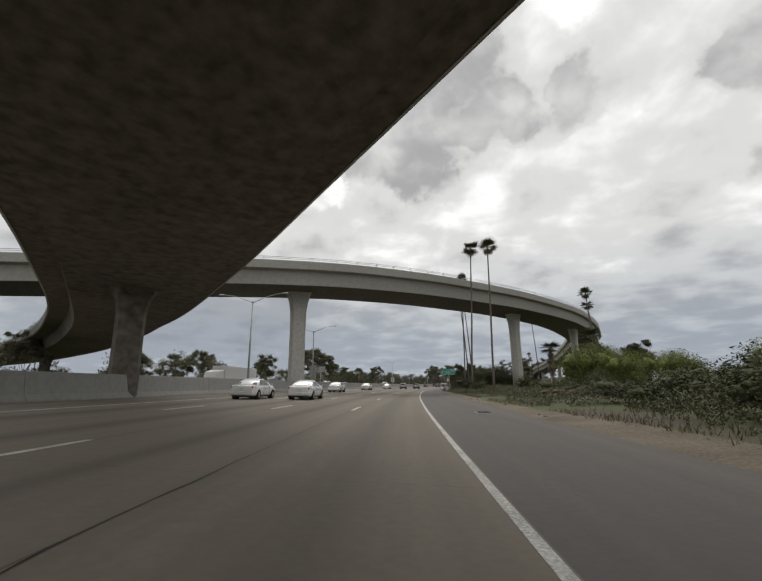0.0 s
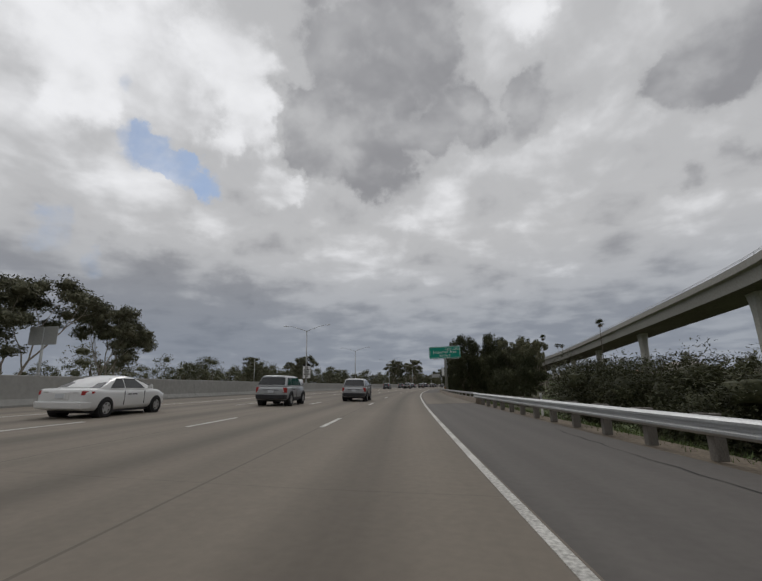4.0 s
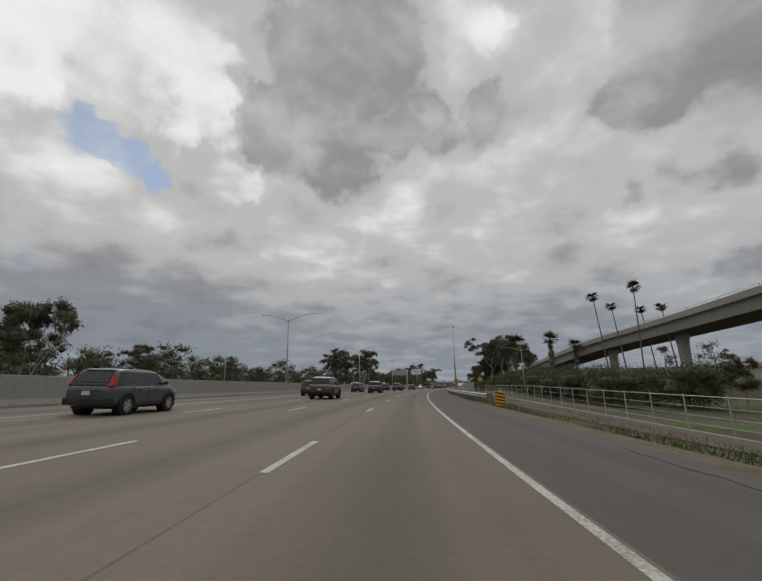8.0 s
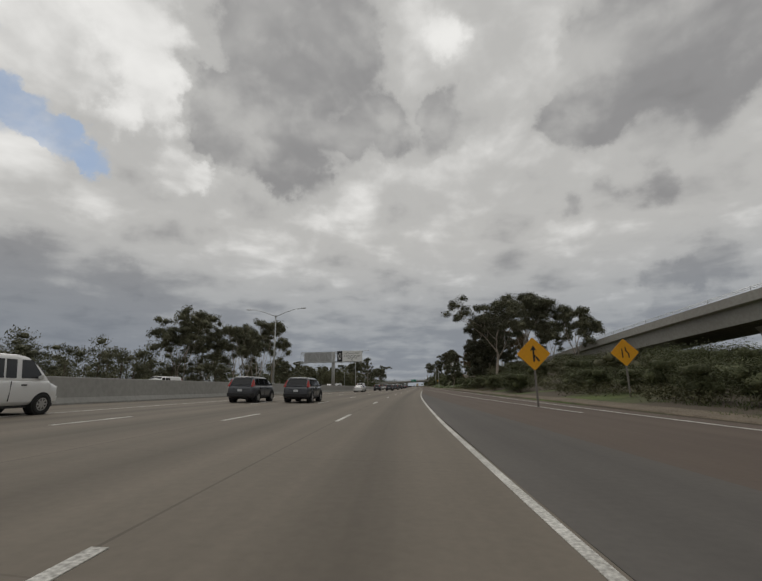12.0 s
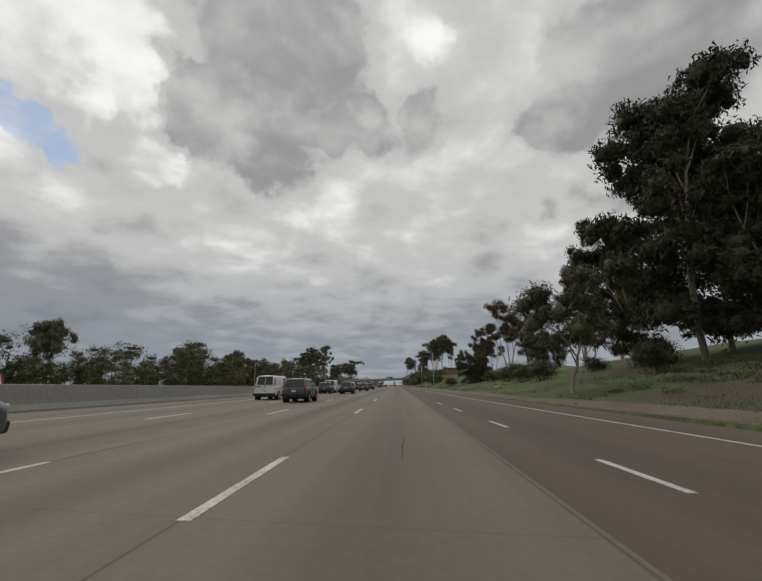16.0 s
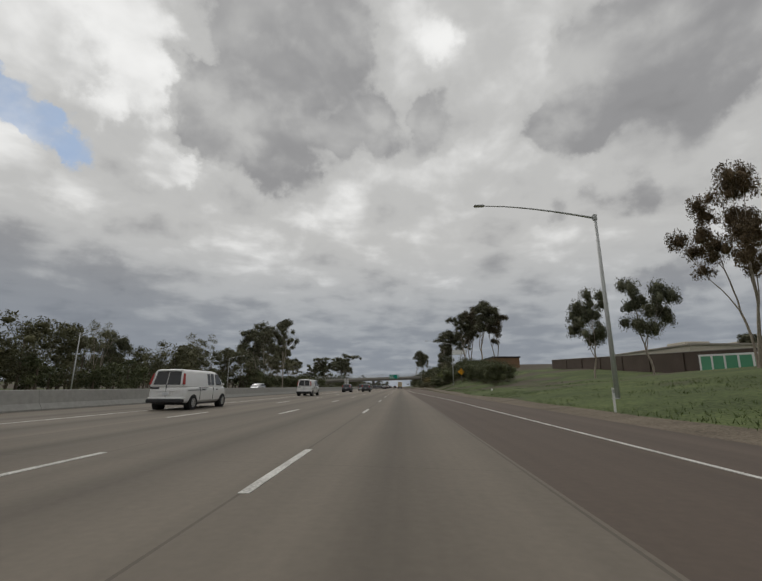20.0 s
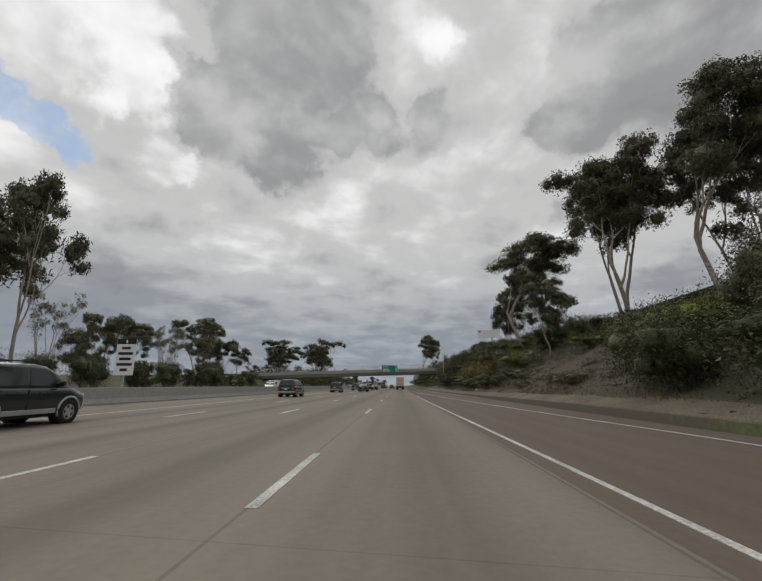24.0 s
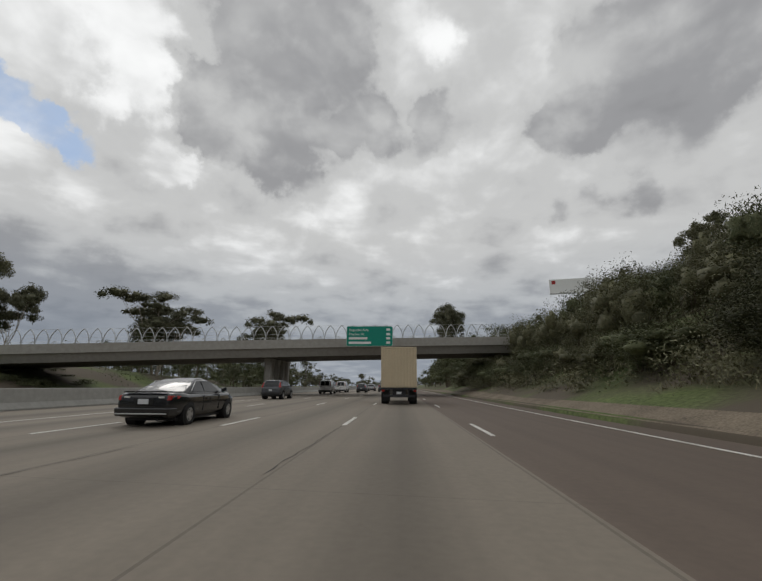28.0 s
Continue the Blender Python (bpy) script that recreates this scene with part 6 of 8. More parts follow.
def hov_gantry():
    g = thing("carpool_gantry", "steel cantilever gantry over the median with carpool lane signs", "road sign", m=along(425.2, -19.6, top(425.2, -18.4) - 0.7))
    part("column", tube(bmesh.new(), [(0, 0, -0.3), (0, 0, 10.0)], [0.42, 0.40], 14), M_SIGN_BACK, g, smooth=True)
    for z in (7.75, 10.05):
        for y in (-0.55, 0.55):
            part("chord", boxed((-8.0, y - 0.06, z - 0.06), (7.2, y + 0.06, z + 0.06), 0.01), M_STEEL, g)
    for i in range(11):
        x = -7.9 + i * 1.5
        part("strut", boxed((x - 0.04, -0.58, 7.75), (x + 0.04, -0.50, 10.05)), M_STEEL, g)
        if i < 10:
            a, b = (7.8, 10.0) if i % 2 else (10.0, 7.8)
            part("brace", tube(bmesh.new(), [(x, 0.55, a), (x + 1.5, 0.55, b)], 0.05, 5), M_STEEL, g)
            part("brace", tube(bmesh.new(), [(x, -0.5, a), (x + 1.5, -0.5, b)], 0.05, 5), M_STEEL, g)
    for k in range(8):
        x = -9.0 + k * 2.2
        part("walkway_beam", boxed((x, -1.9, 7.42), (x + 0.09, 1.2, 7.52)), M_POLE, g)
    for y in (-1.8, -1.4, -1.0, -0.6):
        part("grating", boxed((-9.2, y - 0.12, 7.52), (8.0, y + 0.12, 7.55)), M_POLE, g)
    part("sign_back", boxed((-7.4, 0.62, 7.85), (-0.6, 0.68, 9.95)), M_SIGN_BACK, g, "bare aluminium back of a sign for the other direction")
    sg = part("sign_panel", rounded_plate(6.0, 2.5, 0.2, 0.06), M_SIGN_WHITE, g, "white carpool sign with a black diamond panel", m=pose(4.1, -0.75, 8.95))
    part("diamond_panel", boxed((-2.98, -0.05, -1.24), (-1.75, -0.034, 1.24)), M_BLACK, sg)
    for dx, sz, mt, y in ((0, 0.85, M_SIGN_WHITE, -0.056), (0, 0.6, M_BLACK, -0.062)):
        bm = bmesh.new()
        v = [bm.verts.new(c) for c in ((-2.36 - 0.5 * sz, y, 0), (-2.36, y, -1.05 * sz), (-2.36 + 0.5 * sz, y, 0), (-2.36, y, 1.05 * sz))]
        bm.faces.new(v)
        part("diamond", bm, mt, sg)
    letter(sg, "HOV 2+ ONLY", 0.62, 0.5, 0.5, M_BLACK, -0.036, "CENTER", 1.1)
    letter(sg, "2 OR MORE PERSONS", 0.62, -0.1, 0.4, M_BLACK, -0.036, "CENTER")
    letter(sg, "PER VEHICLE", 0.62, -0.6, 0.4, M_BLACK, -0.036, "CENTER")
    bm = bmesh.new()
    bm.faces.new([bm.verts.new(c) for c in ((0.62, -0.036, -1.15), (0.85, -0.036, -0.85), (0.66, -0.036, -0.9), (0.66, -0.036, -0.7), (0.58, -0.036, -0.7), (0.58, -0.036, -0.9), (0.39, -0.036, -0.85))])
    part("arrow", bm, M_BLACK, sg)


hov_gantry()


def median_sign(s, z0):
    g = thing("carpool_sign", "white carpool rules sign with a black head on the median wall", "road sign", group="median signs", m=along(s, WALL_Q, z0))
    part("panel", rounded_plate(1.35, 2.4, 0.08, 0.03), M_SIGN_WHITE, g, m=pose(0, -0.15, 2.0))
    part("head", boxed((-0.66, -0.172, 2.85), (0.66, -0.166, 3.2)), M_BLACK, g)
    bm = bmesh.new()
    bm.faces.new([bm.verts.new(c) for c in ((-0.07, -0.176, 3.02), (0, -0.176, 2.88), (0.07, -0.176, 3.02), (0, -0.176, 3.16))])
    part("diamond", bm, M_SIGN_WHITE, g)
    for i, w in enumerate((0.6, 1.0, 0.8, 1.05, 0.5)):
        bar(g, -w / 2, 2.5 - i * 0.36, w, 0.18, M_BLACK, -0.171)
    part("post", boxed((-0.06, -0.12, -0.02), (0.06, -0.04, 3.1), 0.01), M_STEEL, g)


for s in (179.9, 700):
    median_sign(s, top(s, WALL_Q) + wall_top(s) - 0.02)
o = thing("sign_box", "pale grey sign panel seen from behind on the median wall", "road sign", m=along(72.6, WALL_Q, top(72.6, WALL_Q) + wall_top(72.6) - 0.02))
part("panel", boxed((-0.55, -0.02, 0.25), (0.55, 0.02, 2.9), 0.01), M_SIGN_BACK, o)
part("post", boxed((-0.05, 0.02, -0.02), (0.05, 0.1, 2.8), 0.01), M_STEEL, o)
o = thing("sign_box", "bare backs of two freeway signs on one pole", "road sign", m=along(152.8, -41.6, 0.2))
part("pole", tube(bmesh.new(), [(0, 0, -0.3), (0, 0, 8.4)], [0.16, 0.12], 10), M_POLE, o, smooth=True)
for x in (-1.75, 0.06):
    part("panel", boxed((x, -0.16, 6.4), (x + 1.7, -0.12, 8.5), 0.01), M_SIGN_BACK, o)
for z in (6.8, 8.0):
    part("crossbar", boxed((-1.6, -0.12, z), (1.6, -0.06, z + 0.1)), M_STEEL, o)
part("service_box", boxed((-0.3, -0.2, 2.0), (0.2, 0.1, 3.2), 0.02), M_SIGN_BACK, o)


def diamond_sign(s, q, label, kind):
    g = thing("warning_sign", label, "road sign", m=along(s, q, land(s, q) if q > edge_q(s) else 0.0))
    r = 0.92
    bm = rounded_plate(1.30, 1.30, 0.08, 0.02)
    part("panel", bm, M_SIGN_YELLOW, g, m=pose(0, -0.06, 2.85) @ pose(0, 0, 0, 0, 45, 0))
    part("post", boxed((-0.05, -0.05, -0.3), (0.05, 0.04, 3.3), 0.01), M_WOOD_POST, g)

    def poly(pts):
        bm = bmesh.new()
        f = bm.faces.new([bm.verts.new((x, -0.075, z)) for x, z in pts])
        ext = bmesh.ops.extrude_face_region(bm, geom=[f])
        bmesh.ops.translate(bm, vec=(0, 0.006, 0), verts=[v for v in ext["geom"] if isinstance(v, bmesh.types.BMVert)])
        return bm
    if kind == "merge":
        part("arrow", poly([(-0.05, 2.42), (0.05, 2.42), (0.05, 3.05), (0.17, 3.02), (0.0, 3.32), (-0.17, 3.02), (-0.05, 3.05)]), M_BLACK, g)
        part("side_arrow", poly([(0.22, 2.42), (0.32, 2.46), (0.2, 2.66), (0.055, 2.8), (0.055, 2.68), (0.14, 2.58)]), M_BLACK, g)
    else:
        part("arrow", poly([(-0.2, 2.5), (-0.13, 2.5), (-0.13, 3.1), (-0.2, 3.1)]), M_BLACK, g)
        part("side_arrow", poly([(0.2, 2.5), (0.27, 2.5), (0.27, 2.75), (0.1, 3.0), (0.1, 3.2), (0.03, 3.2), (0.03, 2.97), (0.2, 2.72)]), M_BLACK, g)
    return g


diamond_sign(350, 7.2, "yellow diamond merging traffic sign on a post", "merge")
diamond_sign(355, 14.6, "yellow diamond lane ends sign on a post", "ends")
diamond_sign(670, 17.0, "yellow diamond lane ends sign near bushes", "ends")
o = thing("object_marker", "yellow and black striped marker board at the rail end", "road sign", m=along(244.5, 5.7, land(244.5, 5.7)))
part("board", boxed((-0.3, -0.02, 0.1), (0.3, 0.02, 0.95), 0.01), M_SIGN_YELLOW, o)
for k in range(4):
    bm = bmesh.new()
    z = 0.14 + k * 0.2
    bm.faces.new([bm.verts.new(c) for c in ((-0.29, -0.024, z + 0.1), (0.29, -0.024, z - 0.02), (0.29, -0.024, z + 0.06), (-0.29, -0.024, z + 0.18))])
    part("stripe", bm, M_BLACK, o)
part("post", boxed((-0.04, 0.02, -0.3), (0.04, 0.08, 0.9)), M_WOOD_POST, o)

# sign on the road bridge
g = thing("destination_sign", "green destination sign hung on the bridge parapet", "road sign", m=along(834.6, -4.0, 0))
part("panel", rounded_plate(6.0, 2.55, 0.2, 0.06), M_SIGN_GREEN, g, m=pose(0, -0.3, 7.6))
part("border", rounded_plate(6.06, 2.61, 0.2, 0.03), M_SIGN_WHITE, g, m=pose(0, -0.28, 7.6))
letter(g, "Imperial Ave", -2.7, 8.25, 0.5, y=-0.335)
letter(g, "Market St", -2.7, 7.68, 0.5, y=-0.335)
for i, (w, z) in enumerate(((2.4, 7.16), (2.9, 6.58))):
    bar(g, -2.7, z, w, 0.3, y=-0.336)
for z in (8.3, 7.7, 7.16, 6.6):
    bar(g, 2.2, z, 0.5, 0.3, y=-0.336)
for x in (-2.4, -0.8, 0.8, 2.4):
    part("bracket", boxed((x, -0.26, 6.5), (x + 0.08, 0.35, 6.6)), M_STEEL, g)
    part("hanger", boxed((x, -0.26, 6.5), (x + 0.08, -0.2, 8.6)), M_STEEL, g)

# billboard on the hill
g = thing("billboard", "white roadside billboard on a steel post above the trees", "billboard", m=along(893, 47.5, land(893, 47.5), -12))
part("panel", boxed((-5.8, -0.2, 17.5), (5.8, 0.2, 21.5), 0.03), M_SIGN_WHITE, g)
part("logo", boxed((-5.2, -0.215, 20.1), (-4.2, -0.2, 21.1)), M_LENS_RED, g)
part("post", tube(bmesh.new(), [(1.5, 0.4, -0.5), (1.5, 0.4, 18.5)], 0.35, 10), M_POLE, g)
part("catwalk", boxed((-6, -1.0, 17.2), (6, -0.2, 17.3)), M_POLE, g)

# ramp, kerb and chain-link fence
RS = list(np.arange(150, 315, 4.0))
thing("ramp", "brown-grey asphalt entrance ramp rising to the freeway", "road", kind="structure",
      data=strip("ramp", RS, lambda s: float(np.interp(s, (150, 190, 232, 268, 300, 314), (11.5, 9.5, 8.0, 7.0, 6.3, 5.6))), lambda s: float(np.interp(s, (150, 190, 232, 268, 314), (16, 13.9, 12.5, 10.8, 9.65))), 0.05, M_ASPHALT_WARM, 0.12,
                 lambda s, q: land(s, q) + float(np.interp(s, (150, 190, 225), (-0.5, -0.1, 0.0)))))
kp = [at(s, float(np.interp(s, (190, 232, 268, 314), (14, 12.6, 10.9, 9.75))), land(s, float(np.interp(s, (190, 232, 268, 314), (14, 12.6, 10.9, 9.75))))) for s in np.arange(196, 315, 4.0)]
thing("kerb", "pale concrete kerb along the ramp", "kerb", kind="structure", data=ribbon("kerb", kp, [(-0.08, -0.3), (0.12, -0.3), (0.12, 0.13), (-0.05, 0.13)], M_BRIDGE))
f = thing("chain_link_fence", "low chain-link fence on steel posts beside the ramp", "fence")
fp = [at(s, float(np.interp(s, (200, 240, 330), (16.0, 14.4, 12.6))), land(s, 12.6)) for s in np.arange(202, 312, 3.0)]
for z in (1.45, 0.95, 0.5, 0.1):
    r = 0.022 if z > 1.4 else 0.010
    part("fence_rail" if z > 1.4 else "fence_wire", ribbon("fence_rail", fp, [(r, z), (0, z + r), (-r, z), (0, z - r)], M_POLE), parent=f)
FPM = mesh_from("fence_post", tube(bmesh.new(), [(0, 0, -0.3), (0, 0, 1.55)], 0.03, 6), M_POLE)
for p in fp:
    part("fence_post", FPM, parent=f, m=Matrix.Translation(p))
vs, fs = [], []
for a, b in zip(fp, fp[1:]):
    for k in range(14):
        for up_ in (0, 1):
            x0, x1 = a.lerp(b, k / 14), a.lerp(b, min(1, (k + 1) / 14))
            z0, z1 = (0.05, 1.42) if up_ else (1.42, 0.05)
            i0 = len(vs)
            w = Vector((0, 0, 0.009))
            p0, p1 = x0 + Vector((0, 0, z0)), x1 + Vector((0, 0, z1))
            vs += [p0 - w, p0 + w, p1 + w, p1 - w]
            fs.append((i0, i0 + 1, i0 + 2, i0 + 3))
part("wire_mesh", mesh_of("wire_mesh", vs, fs, M_POLE), parent=f)

# ---- buildings ----
M_BROWN = material("brown_block_wall", (0.10, 0.075, 0.06), 0.9, 0, 0.2, 1.0, 0.15)
M_STUCCO = material("cream_stucco", (0.52, 0.48, 0.40), 0.9, 0, 0.1, 0.6, 0.1)
M_ROOF = material("pale_flat_roof", (0.36, 0.33, 0.29), 0.9, 0, 0.15, 0.6, 0.1)
M_TILE = material("clay_tile_roof", (0.30, 0.16, 0.10), 0.9, 0, 0.2, 1.5, 0.2)


def warehouse():
    w = thing("brown_wall", "long low brown block wall along the top of the bank", "wall", m=along(615, 42, 2.6, 1.5) @ pose(0, 0, 0, 2.2, 0, 0), kind="structure")
    part("wall", boxed((0, -40, -2.5), (0.3, 52, 3.45), 0.02), M_BROWN, w)
    part("coping", boxed((-0.06, -40.05, 3.45), (0.36, 52.05, 3.58), 0.02), M_ROOF, w)
    for k in range(6):
        part("pilaster", boxed((-0.14, 3 + k * 8.0, -2.5), (-0.002, 3.5 + k * 8.0, 3.4)), M_BROWN, w)
    p = part("banner", boxed((-0.12, -13.0, -0.2), (-0.004, 0.0, 3.0), 0.01), M_SIGN_WHITE, w, "faded white banner with broad green panels")
    for k in range(6):
        part("green_panel", boxed((-0.14, -12.75 + k * 2.12, 0.1), (-0.122, -11.0 + k * 2.12, 2.75)), M_SIGN_FADED, p)
    b = thing("warehouse", "low pale flat-roofed building behind the brown wall", "building", m=along(648, 68, 4.6, 0.0))
    part("wall", boxed((-14, -14, -1.5), (14, 14, 4.2), 0.05), M_STUCCO, b)
    part("roof", boxed((-14.3, -14.3, 4.2), (14.3, 14.3, 4.5), 0.03), M_ROOF, b)
    for x in (-8, 3):
        part("roof_unit", boxed((x, -4, 4.5), (x + 5, 2, 5.9), 0.05), M_STUCCO, b)


M_SIGN_FADED = material("faded_green_panel", (0.10, 0.33, 0.19), 0.6, 0, 0.08, 1.0, 0.0)
warehouse()


def house(s, q, w, d, h, turn, wall_m, roof_m, label):
    z = land(s, q)
    b = thing("house", label, "building", m=along(s, q, z - 0.3, turn))
    part("wall", boxed((-w / 2, -d / 2, 0), (w / 2, d / 2, h), 0.03), wall_m, b)
    bm = bmesh.new()
    e = 0.5
    v = [bm.verts.new(c) for c in ((-w / 2 - e, -d / 2 - e, h), (w / 2 + e, -d / 2 - e, h), (w / 2 + e, d / 2 + e, h), (-w / 2 - e, d / 2 + e, h),
                                   (-w / 2 + d * 0.3, 0, h + d * 0.18), (w / 2 - d * 0.3, 0, h + d * 0.18))]
    for fc in ((0, 1, 5, 4), (2, 3, 4, 5), (1, 2, 5), (3, 0, 4), (3, 2, 1, 0)):
        bm.faces.new([v[i] for i in fc])
    part("roof", bm, roof_m, b)
    n = max(2, int(w / 3.2))
    for k in range(n):
        x = -w / 2 + (k + 0.5) * w / n
        for zz in ([1.2] if h < 4.5 else [1.2, 4.0]):
            wn_ = part("window", boxed((x - 0.65, -d / 2 - 0.05, zz), (x + 0.65, -d / 2 + 0.02, zz + 1.2), 0.01), M_GLASS, b)
            part("frame", boxed((x - 0.72, -d / 2 - 0.03, zz - 0.08), (x + 0.72, -d / 2 + 0.01, zz + 1.28)), M_SIGN_WHITE, wn_)


for s, q, w, d, h, tn in ((300, 96, 18, 10, 6.0, 20), (322, 110, 14, 9, 5.5, -10), (345, 92, 12, 9, 3.5, 15), (285, 120, 16, 10, 5.8, 30), (270, 84, 10, 8, 3.4, 0), (365, 118, 16, 10, 6, 5), (240, 130, 20, 11, 6, 25)):
    house(s, q, w, d, h, tn, M_STUCCO, M_TILE if w < 15 else M_ROOF, "cream stucco house with small windows below the ramp")
o = thing("traffic_signal", "black traffic signal with a red lamp on a leaning pole", "traffic light", m=along(176, 24.5, land(176, 24.5)))
part("pole", tube(bmesh.new(), [(0, 0, -0.3), (-0.6, 0, 6.4)], [0.11, 0.08], 8), M_POLE, o)
h_ = part("signal_head", boxed((0.6, -0.15, 2.6), (1.0, 0.15, 3.7), 0.03), M_BLACK, o)
for k in range(3):
    part("lamp_lens", tube(bmesh.new(), [(0.8, -0.15, 2.8 + k * 0.34), (0.8, -0.19, 2.8 + k * 0.34)], 0.12, 10), M_LENS_RED if k == 2 else M_BLACK, h_)
part("arm", tube(bmesh.new(), [(-0.28, 0, 3.1), (0.62, 0, 3.1)], 0.04, 6), M_POLE, o)

def hill_building():
    """A long low building on top of the cutting."""
    b = thing("building", "long low brown building with a dark flat roof edge", "building", along(699, 32.0, 0))
    part("wall", boxed((0, 0, 5.5), (9, 39, 10.9), 0.02), M_STUCCO, b)
    part("roof", boxed((-0.35, -0.35, 10.9), (9.35, 39.35, 11.3), 0.04), M_PLASTIC, b, "dark flat roof edge")
    for y in np.arange(3.0, 38.0, 6.5):
        part("pilaster", boxed((-0.12, y - 0.3, 5.5), (0.0, y + 0.3, 10.88), 0.01), M_STUCCO, b)


M_STUCCO = material("brown_stucco", (0.20, 0.115, 0.065), 0.9, 0, 0.12, 1.2, 0.2, (0.24, 0.15, 0.09))
hill_building()

# ---- wear on the pavement ----
M_TAR = material("dark_crack_sealant", (0.035, 0.032, 0.030), 0.8, 0, 0.2, 4.0, 0.1)
M_GRATE = material("rusty_iron_grate", (0.09, 0.07, 0.055), 0.7, 0.6, 0.3, 4.0, 0.2)


def crack(label, rows, width, seed, wander=0.16, step=0.35):
    """A jagged dark line of broken concrete through (s, q) rows, uneven in width."""
    r = random.Random(seed)
    ss, qq = [a for a, _ in rows], [b for _, b in rows]
    n = max(3, int((abs(ss[-1] - ss[0]) + abs(qq[-1] - qq[0])) / step))
    verts, faces = [], []
    for i in range(n + 1):
        f = i / n * (len(rows) - 1)
        k = min(int(f), len(rows) - 2)
        a = ss[k] + (ss[k + 1] - ss[k]) * (f - k) + r.uniform(-wander, wander) * 0.6
        b = qq[k] + (qq[k + 1] - qq[k]) * (f - k) + r.uniform(-wander, wander)
        w = width * r.uniform(0.25, 1.5)
        along_s = abs(ss[-1] - ss[0]) > abs(qq[-1] - qq[0])
        for sg in (-1, 1):
            s1, q1 = (a, b + sg * w / 2) if along_s else (a + sg * w / 2, b)
            verts.append(at(s1, q1, top(s1, q1) + 0.005))
    faces = [(2 * i, 2 * i + 1, 2 * i + 3, 2 * i + 2) for i in range(n)]
    return part("crack", mesh_of("crack", verts, faces, M_TAR), parent=road)


crack("", ((760.0, -0.2), (762.5, -0.2), (765, -0.5), (768, -0.5)), 0.05, 1, 0.12, 0.28)
crack("", ((763.0, -0.35), (762.2, 0.15)), 0.035, 2, 0.08)
crack("", ((765.4, -0.5), (766.2, -0.1)), 0.03, 3, 0.08)
crack("", ((46.5, -1.1), (48.0, -0.9), (49.0, -1.3)), 0.07, 4)
crack("", ((42.5, -0.8), (43.5, -1.2)), 0.08, 5)
for i, (s0, q0, q1) in enumerate(((172.3, 1.7, -1.9), (171.0, -1.9, -5.6), (170.0, -5.6, -9.4), (169.4, -9.4, -13.1), (173.2, 4.6, 1.9), (138.6, 4.6, -1.9), (137.6, -1.9, -9.4))):
    crack("", ((s0, q0), (s0 - 0.35 * abs(q0 - q1) / 3.7, q1)), 0.05, 20 + i, 0.03, 0.3)
rc = random.Random(12)
for i in range(46):
    s0, lane_ = rc.uniform(0, 800), rc.randint(0, 3)
    q0 = -1.95 - 3.72 * (lane_ - 1) + lane_shift(s0) + rc.choice((-0.1, 0.05, -1.7))
    crack("", ((s0, q0), (s0 + rc.uniform(2.5, 9), q0 + rc.uniform(-0.15, 0.15))), 0.022, 50 + i, 0.03, 0.4)
for i in range(18):
    s0 = rc.uniform(0, 330)
    crack("", ((s0, rc.uniform(2.2, 4.2)), (s0 + rc.uniform(4, 14), rc.uniform(2.2, 4.2))), 0.03, 120 + i, 0.06, 0.5)
for s0, q0 in ((18.5, 3.55), (87.25, 3.3)):
    g = thing("drain_grate", "rusty iron drain grate set in the shoulder", "drain grate", m=along(s0, q0, 0.004))
    part("frame", boxed((-0.35, -0.55, -0.1), (0.35, 0.55, 0.006), 0.004), M_BRIDGE, g)
    for k in range(9):
        part("grate_bar", boxed((-0.28, -0.48 + k * 0.115, 0.006), (0.28, -0.43 + k * 0.115, 0.02)), M_GRATE, g)


# litter and stones along the dirt edge
def stone(size, seed):
    r = random.Random(seed)
    bm = bmesh.new()
    bmesh.ops.create_icosphere(bm, subdivisions=1, radius=size)
    for v in bm.verts:
        v.co *= r.uniform(0.7, 1.2)
        v.co.z *= 0.6
    return mesh_from("stone", bm, M_DIRT)


STONE = stone(0.09, 3)
for i in range(60):
    s0 = rc.uniform(0, 800)
    if 135 < s0 < 190:
        continue
    q0 = edge_q(s0) + rc.uniform(0.3, 1.4)
    p = at(s0, q0)
    o = tagged(new("stone", STONE), "small dusty stone on the dirt verge", "stone", "verge stones")
    o.matrix_basis = pose(p.x, p.y, max(land(s0, q0), -0.2) + 0.05, 0, 0, rc.uniform(0, 360)) @ Matrix.Diagonal((rc.uniform(0.5, 1.6), rc.uniform(0.5, 1.4), rc.uniform(0.5, 1.2), 1))
paper = []
for i, (s0, q0) in enumerate(((497, 13.2), (498, 13.8), (617, 13.5), (731, 10.3), (66, 7.4), (90, 8.4))):
    o = thing("litter", "crumpled pale scrap of litter on the verge", "litter", m=along(s0, q0, land(s0, q0) + 0.12, i * 50))
    bm = bmesh.new()
    bmesh.ops.create_icosphere(bm, subdivisions=2, radius=0.16)
    for v in bm.verts:
        v.co *= rc.uniform(0.6, 1.2)
    part("scrap", bm, M_SIGN_WHITE, o)

